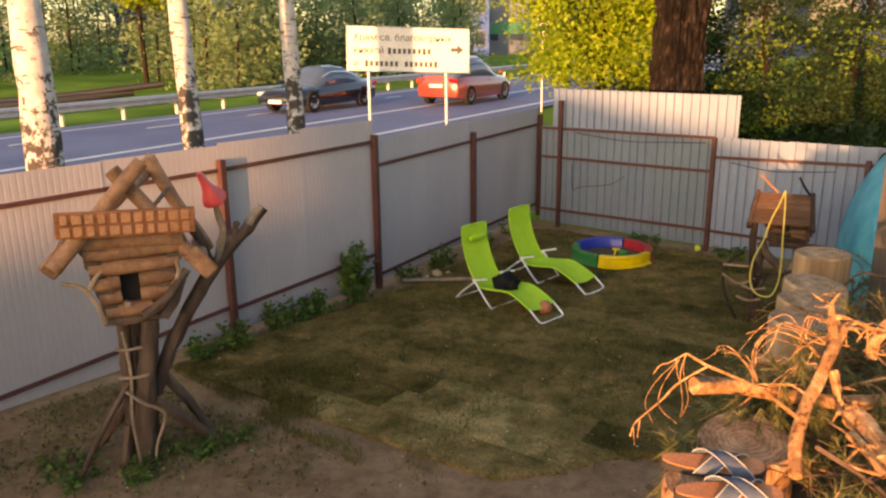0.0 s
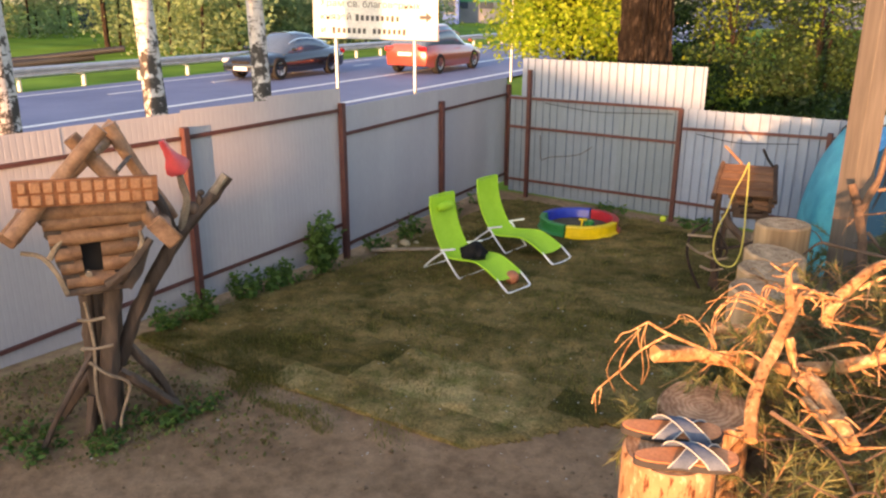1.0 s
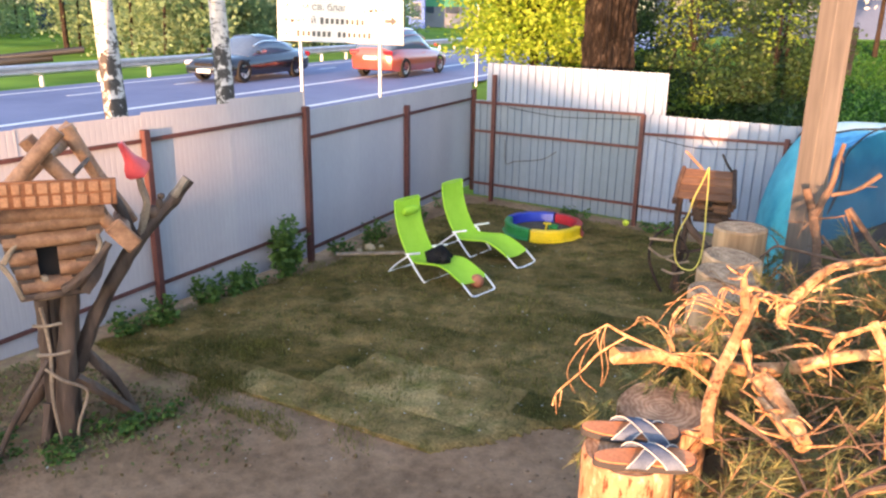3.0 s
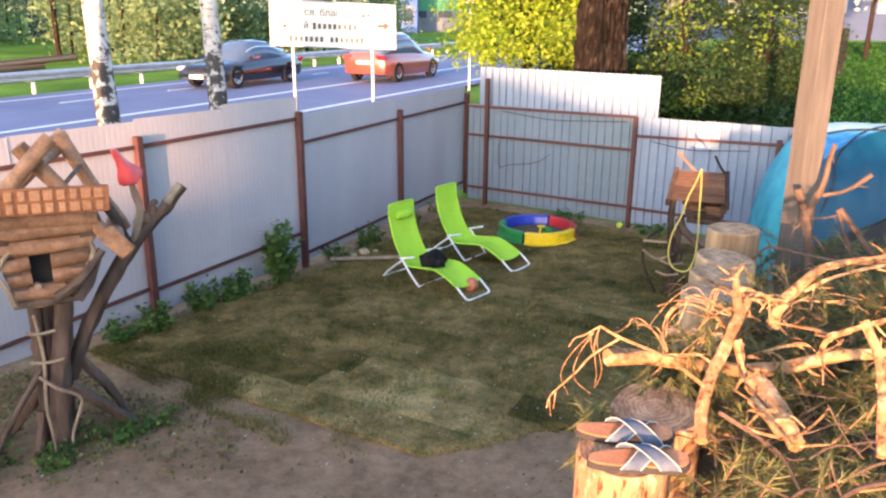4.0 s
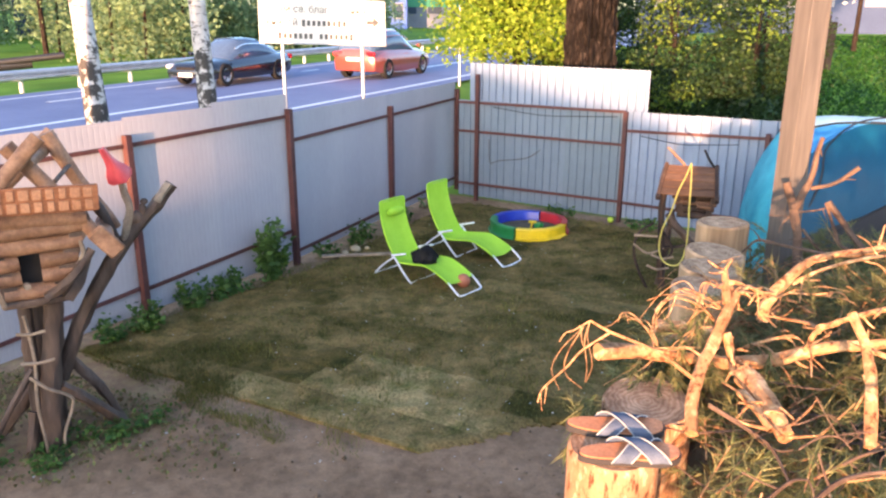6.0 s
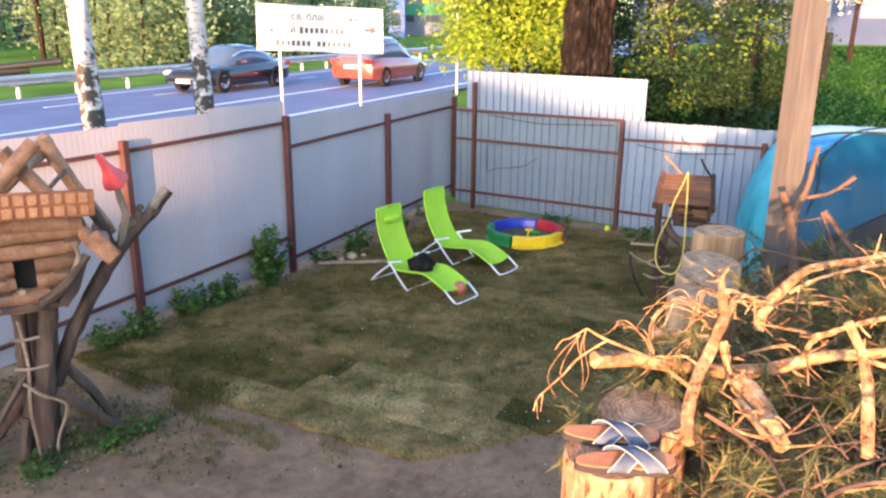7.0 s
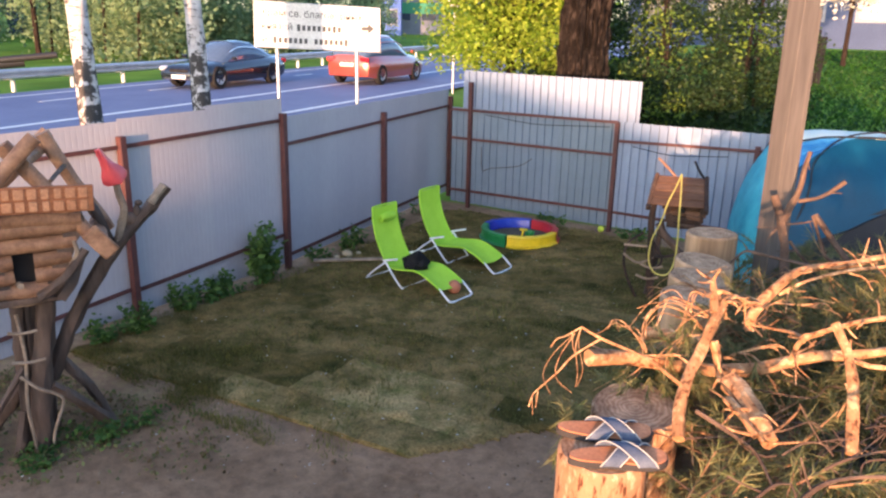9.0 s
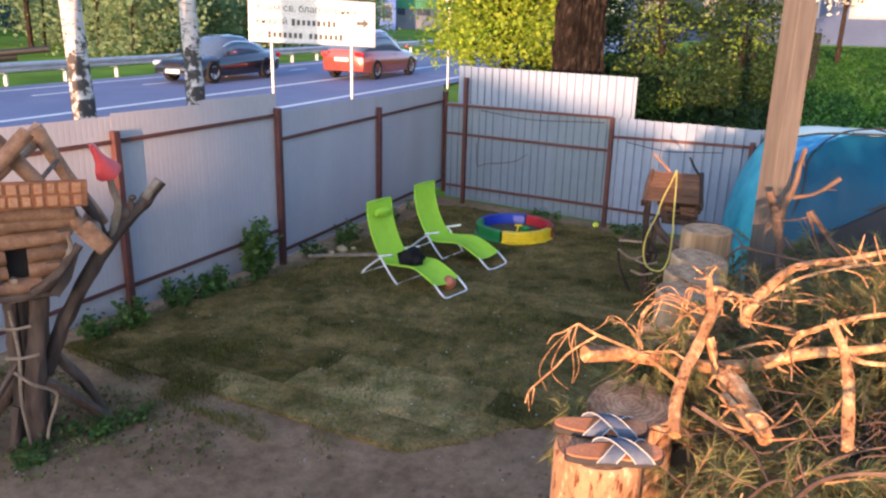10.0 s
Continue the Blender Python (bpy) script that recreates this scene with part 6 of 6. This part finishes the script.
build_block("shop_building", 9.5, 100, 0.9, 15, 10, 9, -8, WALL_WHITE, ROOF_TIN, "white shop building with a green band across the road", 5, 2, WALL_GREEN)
build_block("kiosk", 3.4, 92, 0.9, 4, 4, 7, -5, WALL_BLUE, ROOF_TIN, "blue and grey panelled kiosk across the road", 2, 2)
build_block("grey_house", -22, 66, 1.2, 9, 7, 4.5, 20, WALL_BLUE_SHADE, ROOF_TIN, "grey house with a tin roof among the trees", 3, 1, None, 2.6)
build_block("long_building", 42, 52, 1.6, 44, 9, 5, -32, WALL_BLUE_SHADE, ROOF_TIN, "pale grey long building past the grass, shade in its colour", 9, 1)


# ---- guard rail ----
def build_guard_rail():
    ob = thing("guard_rail", pose(0, 0, 0), "galvanised steel guard rail on short pale posts", "guard rail")
    prof = [(0.0, 0.45), (0.03, 0.47), (0.07, 0.5), (0.07, 0.55), (0.02, 0.58), (0.0, 0.6), (0.02, 0.62), (0.07, 0.65), (0.07, 0.7), (0.03, 0.73), (0.0, 0.75)]
    for k in range(-6, 26):
        a0, a1 = 4.0 * k, 4.0 * k + 4.02
        rows = [[at_road(-20.1 + d, a, z - 0.17) for d, z in prof] for a in (a0, a1)]
        part("beam", thicken(strip(rows), 0.004), ZINC, ob)
    made = None
    for k in range(-10, 46):
        m = Matrix.Translation(at_road(-20.2, 15.55 + 2.05 * k, -0.1)) @ pose(0, 0, 0, 0, 0, 60)
        if made is None:
            made = part("post", block((0, 0, 0.22), (0.07, 0.13, 0.8), (0, 0, 0), 0.01), POST_PALE, ob)
            made.matrix_basis = m
        else:
            share("post", made, m, ob)


build_guard_rail()
for a, b, r in (((-17.0, 27.0, 0.95), (-11.6, 29.3, 1.35), 0.16), ((-17.2, 27.6, 1.05), (-10.5, 29.4, 1.62), 0.12)):
    a, b = Vector(a), Vector(b)
    o = link("long_pipe", bar([a, a.lerp(b, 0.5) + Vector((0, 0, -0.05)), b], r, sides=12, steps=4), TENT_DARK)
    tagged(o, "long dark pipe lying on the grass past the road", "pipe", "pipes on the grass")


# ---- woods past the road ----
def build_woods():
    rng = np.random.default_rng(77)
    places, trunks = [], bmesh.new()
    spots = []
    for a in np.arange(24, 120, 2.2):
        spots.append((-26 - 0.05 * a + rng.normal(0, 1.2), a + 3, rng.uniform(5, 9)))
        spots.append((-34 + rng.normal(0, 2), a + 3, rng.uniform(8, 12)))
    for a in np.arange(-24, 44, 2.4):
        spots.append((-48 + rng.normal(0, 2.5), a, rng.uniform(8, 13)))
        spots.append((-57 + rng.normal(0, 2.5), a, rng.uniform(10, 15)))
    for s, a, h in spots:
        q = SIDE * float(s) + ALONG * float(a)
        if 2 < q.x < 14 and q.y < 95:
            continue
        z = 1.0
        tube(trunks, [(q.x, q.y, z - 0.3), (q.x + 0.2, q.y, z + h * 0.5), (q.x, q.y + 0.2, z + h * 0.8)], 0.08, 0.04, 6, 2, 0.2)
        for f, w, n in ((0.1, 0.3, 14), (0.3, 0.26, 12), (0.55, 0.26, 14), (0.8, 0.18, 8)):
            p, _ = clumps((q.x, q.y, z + h * f), (h * w, h * w, h * 0.2), n, 44, (0.5, 0.5, 0.3), rng)
            places.append(p)
    # woods take the pale leaf colour with haze in it
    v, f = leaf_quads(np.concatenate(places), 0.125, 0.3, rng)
    ob = mesh_of("far_woods", v, f, LEAF_HAZED)
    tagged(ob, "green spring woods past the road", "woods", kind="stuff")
    part("trunks", trunks, BARK, ob)["kind"] = "stuff"


build_woods()
build_tree("roadside_tree", -15.5, 41.0, 0.14, 7.0, [(0, 0, 5.6, 2.8, 2.4, 1.7, 130)], 0.14, LEAF_YELLOW, "tree with yellow spring leaves past the road", per=44, spread=0.35, seed=41)
# bushes share the leaf colour that holds the haze
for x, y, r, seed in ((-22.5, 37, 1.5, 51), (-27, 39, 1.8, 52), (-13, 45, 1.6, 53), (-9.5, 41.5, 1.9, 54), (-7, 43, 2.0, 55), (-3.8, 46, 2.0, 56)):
    build_tree("roadside_bush", x, y, 0.06, 2.2, [(0, 0, 1.5, r, r, 1.5, 70)], 0.11, LEAF_HAZED, "rounded green bush past the road", per=50, spread=0.3, seed=seed)


# ---- road signs ----
def text_mesh(body, size, m, parent, material, thick=0.003):
    cu = bpy.data.curves.new("lettering", "FONT")
    cu.body, cu.size, cu.extrude = body, size, thick
    tmp = bpy.data.objects.new("lettering", cu)
    scene.collection.objects.link(tmp)
    bpy.context.view_layer.update()
    me = bpy.data.meshes.new_from_object(tmp.evaluated_get(bpy.context.evaluated_depsgraph_get()))
    bpy.data.objects.remove(tmp)
    me.materials.append(material)
    o = tagged(new("lettering", me), kind="stuff")
    o.parent, o.matrix_basis = parent, m
    return o


def build_sign():
    a, b = Vector((-1.72, 14.15, 0)), Vector((0.47, 14.55, 0))
    wide = (b - a).length
    ob = thing("direction_sign", Matrix.Translation((a + b) / 2) @ pose(0, 0, 0, 0, 0, math.degrees(math.atan2(b.y - a.y, b.x - a.x))), "white road direction sign with lettering and an arrow on two posts", "road sign")
    z0, z1 = 2.6, 3.37
    part("panel", block((0, 0, (z0 + z1) / 2), (wide, 0.03, z1 - z0), (0, 2.0, 0), 0.008), SIGN_WHITE, ob)
    part("rim", bar([(-wide / 2, -0.012, z0 + 0.039), (wide / 2, -0.012, z0 - 0.039), (wide / 2, -0.012, z1 - 0.039), (-wide / 2, -0.012, z1 + 0.039), (-wide / 2, -0.012, z0 + 0.039)], 0.012, sides=6, curve=False), ZINC, ob)
    for x in (-wide * 0.33, wide * 0.31):
        part("post", bar([(x, 0.04, 0.3), (x, 0.04, z1 - 0.1)], 0.032, sides=12), ZINC, ob)
    for row, words in enumerate((("\u0425\u0440\u0430\u043c \u0441\u0432. \u0431\u043b\u0430\u0433\u043e\u0432\u0435\u0440\u043d\u044b\u0445", 0), ("\u043a\u043d\u044f\u0437\u0435\u0439", 0.78), ("\u0438", 1.35))):
        z = 3.17 - 0.225 * row
        text_mesh(words[0], 0.165, pose(-wide * 0.45, -0.019, z, 90, 0, 0) @ pose(0, 0, 0, 0, 0, -2.0), ob, SIGN_INK)
        if words[1]:
            x0 = -wide * 0.45 + (0.62 if row == 1 else 0.2)
            for k in range(9 if row == 1 else 15):
                if row == 2 and k == 7:
                    continue
                part("letter_bar", block((x0 + 0.09 * k + 0.03, -0.02, z + 0.045 - 0.035 * (x0 + 0.09 * k + 0.99)), (0.055, 0.004, 0.09 if k % 7 else 0.115), (0, 2.0, 0)), SIGN_INK, ob, smooth=False)
    bm = bmesh.new()
    pts = [(-0.12, 0.033), (0.0, 0.033), (0.0, 0.09), (0.115, 0.0), (0.0, -0.09), (0.0, -0.033), (-0.12, -0.033)]
    bm.faces.new([bm.verts.new((wide * 0.4 + x, -0.02, 2.97 + z)) for x, z in pts])
    part("arrow", thicken(bm, 0.003), SIGN_INK, ob, smooth=False)


build_sign()
ds = thing("priority_sign", pose(3.05, 24.3, 0.9, 0, 0, -10), "yellow and white diamond road sign on a grey post", "road sign")
part("post", bar([(0, 0.05, 0), (0, 0.05, 3.4)], 0.035, sides=10), ZINC, ds)
part("plate", block((0, 0, 2.95), (0.62, 0.02, 0.62), (0, 45, 0), 0.02), SIGN_WHITE, ds)
part("inner_plate", block((0, -0.014, 2.95), (0.42, 0.012, 0.42), (0, 45, 0), 0.01), SIGN_YELLOW, ds)


# ---- cars ----
def build_car(m, paint, label, length, height, roof, tall_tail):
    """x ahead, y to the left, on its wheels at z 0."""
    ob = thing("car", m, label, "car", "cars on the road")
    hl, w = length / 2, 0.9
    belt = height * 0.63

    def ring(x, lo, hi, wid, n=16, tuck=0.12):
        out = []
        for k in range(n + 1):
            a = math.pi * k / n
            y = wid * math.copysign(abs(math.cos(a)) ** 0.42, math.cos(a))
            z = lo + (hi - lo) * abs(math.sin(a)) ** 0.5
            out.append((x, y * (1 - tuck * (abs(z - (lo + hi) * 0.5) / max(hi - lo, 0.01))), z))
        return out

    body = []
    for f, lo, hi, wf in ((-1.0, 0.42, belt * (0.8 if tall_tail else 0.86), 0.72), (-0.97, 0.3, belt * (0.97 if tall_tail else 0.98), 0.88), (-0.85, 0.24, belt * 1.02, 0.96), (-0.55, 0.22, belt * 1.02, 1.0), (0.0, 0.2, belt * 0.99, 1.0),
                           (0.42, 0.21, belt * 0.95, 0.99), (0.7, 0.23, belt * 0.89, 0.98), (0.88, 0.24, belt * 0.82, 0.94), (0.97, 0.27, belt * 0.72, 0.86), (1.0, 0.33, belt * 0.58, 0.74)):
        body.append(ring(f * hl, lo, hi, w * wf))
    bm = strip(body)
    bm.faces.new([bm.verts.new(p) for p in body[0]])
    bm.faces.new([bm.verts.new(p) for p in body[-1]])
    under = [[(r[0][0], r[0][1], r[0][2]), (r[-1][0], r[-1][1], r[-1][2])] for r in body]
    for a, b in zip(under, under[1:]):
        bm.faces.new([bm.verts.new(p) for p in (a[0], b[0], b[1], a[1])])
    bmesh.ops.remove_doubles(bm, verts=bm.verts, dist=1e-4)
    bmesh.ops.recalc_face_normals(bm, faces=bm.faces)
    part("body", bm, paint, ob)
    glass, top = [], []
    for f, z, wf in roof:
        glass.append(ring(f * hl, belt * 0.6, z, w * wf, tuck=0.3))
        if z > height * 0.93:
            top.append([(p[0], p[1] * 1.0, p[2] + 0.012) for p in ring(f * hl, belt * 0.6, z, w * wf, tuck=0.3)[5:12]])
    part("window_glass", strip(glass), CAR_GLASS, ob, "dark windows with a sky reflection in their colour")
    if len(top) > 1:
        part("roof", thicken(strip(top), 0.01), paint, ob)
    for side in (1, -1):
        line = [(f * hl, side * w * wf * 0.93, belt + (z - belt) * 0.62) for f, z, wf in roof if z > belt * 1.02]
        if len(line) > 2:
            part("window_trim", bar(line, 0.016, sides=6), CHROME if paint is CAR_BLACK else paint, ob)
        for x in (-0.6 * hl, 0.62 * hl):
            wheel = part("wheel", lathe([(0.2, -0.1), (0.3, -0.11), (0.335, -0.08), (0.34, 0.0), (0.335, 0.08), (0.3, 0.11), (0.2, 0.1)], 26), TYRE, ob)
            wheel.matrix_basis = pose(x, side * 0.78, 0.34, 90, 0, 0)
            rim = part("rim", lathe([(0.0, 0.05), (0.05, 0.06), (0.18, 0.07), (0.225, 0.09), (0.225, -0.09), (0.0, -0.09)], 26), ALLOY, wheel)
            rim.matrix_basis = pose(0, 0, 0, 0 if side < 0 else 180, 0, 0)
            for k in range(5):
                part("spoke_gap", block((0.12, 0, 0.066), (0.1, 0.05, 0.03), (0, 0, 0), 0.008), TYRE, rim).matrix_basis = pose(0, 0, 0, 0, 0, 72 * k)
        part("mirror", block((0.36 * hl, side * 0.98, belt * 1.02), (0.12, 0.16, 0.11), (0, 0, 0), 0.03), paint, ob)
        part("headlight", block((0.93 * hl, side * 0.62, belt * 0.68), (0.22, 0.34, 0.11), (0, 12, side * -22), 0.03), LAMP_CLEAR, ob)
        part("tail_light", block((-0.975 * hl, side * 0.62, belt * 0.82), (0.12, 0.36, 0.15), (0, 0, side * 10), 0.03), LAMP_RED, ob)
    part("grille", block((0.985 * hl, 0, belt * 0.58), (0.07, 0.7, 0.16), (0, 12, 0), 0.02), TYRE, ob)
    part("bumper_trim", block((0.975 * hl, 0, 0.32), (0.1, 1.2, 0.05), (0, 0, 0), 0.015), CHROME if paint is CAR_BLACK else TYRE, ob)
    for x in (1.0, -1.01):
        part("plate_bar", block((x * hl * 1.005, 0, belt * (0.42 if x > 0 else 0.66)), (0.02, 0.52, 0.11), (0, 0, 0), 0.004), SIGN_WHITE, ob)
    return ob


yaw = math.degrees(math.atan2(ALONG.y, ALONG.x))
coupe_roof = [(-0.88, 0.85, 0.7), (-0.62, 1.12, 0.76), (-0.32, 1.34, 0.78), (-0.05, 1.4, 0.79), (0.12, 1.37, 0.79), (0.3, 1.18, 0.8), (0.58, 0.74, 0.82)]
hatch_roof = [(-0.975, 0.94, 0.78), (-0.88, 1.4, 0.8), (-0.7, 1.55, 0.82), (-0.3, 1.62, 0.83), (0.0, 1.6, 0.83), (0.2, 1.4, 0.83), (0.55, 0.86, 0.84)]
build_car(Matrix.Translation(at_road(-16.6, 20.5)) @ pose(0, 0, 0, 0, 0, yaw + 180), CAR_BLACK, "black two-door car driving on the far lane", 4.4, 1.4, coupe_roof, False)
build_car(Matrix.Translation(at_road(-13.4, 24.9)) @ pose(0, 0, 0, 0, 0, yaw), CAR_RED, "orange-red hatchback car driving away on the near lane", 4.35, 1.62, hatch_roof, True)


# ---- unseen house and fence, added behind to keep the low sun off the yard ----
def back_to(x, y, z, y1):
    k = (y - y1) / SUN_DIR.y
    return Vector((x, y, z)) - SUN_DIR * k


def build_sun_blockers():
    head = Vector((SUN_DIR.x, SUN_DIR.y, 0)).normalized()
    drop = -SUN_DIR.z / math.hypot(SUN_DIR.x, SUN_DIR.y)
    # roof outline is set from the shadow line wanted on the back fence
    left, ridge, eave = -5.57, -4.2, -0.74
    ridge_z, eave_z = 2.3 + (12.55 + 24) * drop - TERRACE_Z, 1.6 + (11.85 + 24) * drop - TERRACE_Z
    o = head * -24
    ob = thing("house", pose(o.x, o.y, TERRACE_Z, 0, 0, math.degrees(math.atan2(-head.x, head.y))), "unseen brown timber house with tin roof, added to shade the yard", "house")
    part("wall", block(((left + eave) / 2, -3, eave_z / 2), (eave - left - 0.1, 6, eave_z)), HOUSE_WOOD, ob, smooth=False)
    bm = bmesh.new()
    ends = []
    for y in (0.3, -6.3):
        ends.append([bm.verts.new(p) for p in ((left, y, eave_z - 0.05), (left, y, ridge_z - 0.1), (ridge, y, ridge_z), (eave, y, eave_z), (eave, y, eave_z - 0.05))])
    for k in range(5):
        bm.faces.new((ends[0][k], ends[0][(k + 1) % 5], ends[1][(k + 1) % 5], ends[1][k]))
    bm.faces.new(ends[0])
    bm.faces.new(ends[1][::-1])
    bmesh.ops.recalc_face_normals(bm, faces=bm.faces)
    part("roof", bm, ROOF_TIN, ob, smooth=False)
    rear = thing("rear_fence", pose(0, 0, 0), "unseen grey board fence, added to hold back the low sun", "fence")
    # added fence: its height sets how low the sunlight reaches
    z = back_to(0, 2.0, 1.64, -34).z
    part("boards", block((0, -34, (z + 1.3) / 2), (110, 0.05, z - 1.3)), HOUSE_WOOD, rear, smooth=False)


build_sun_blockers()
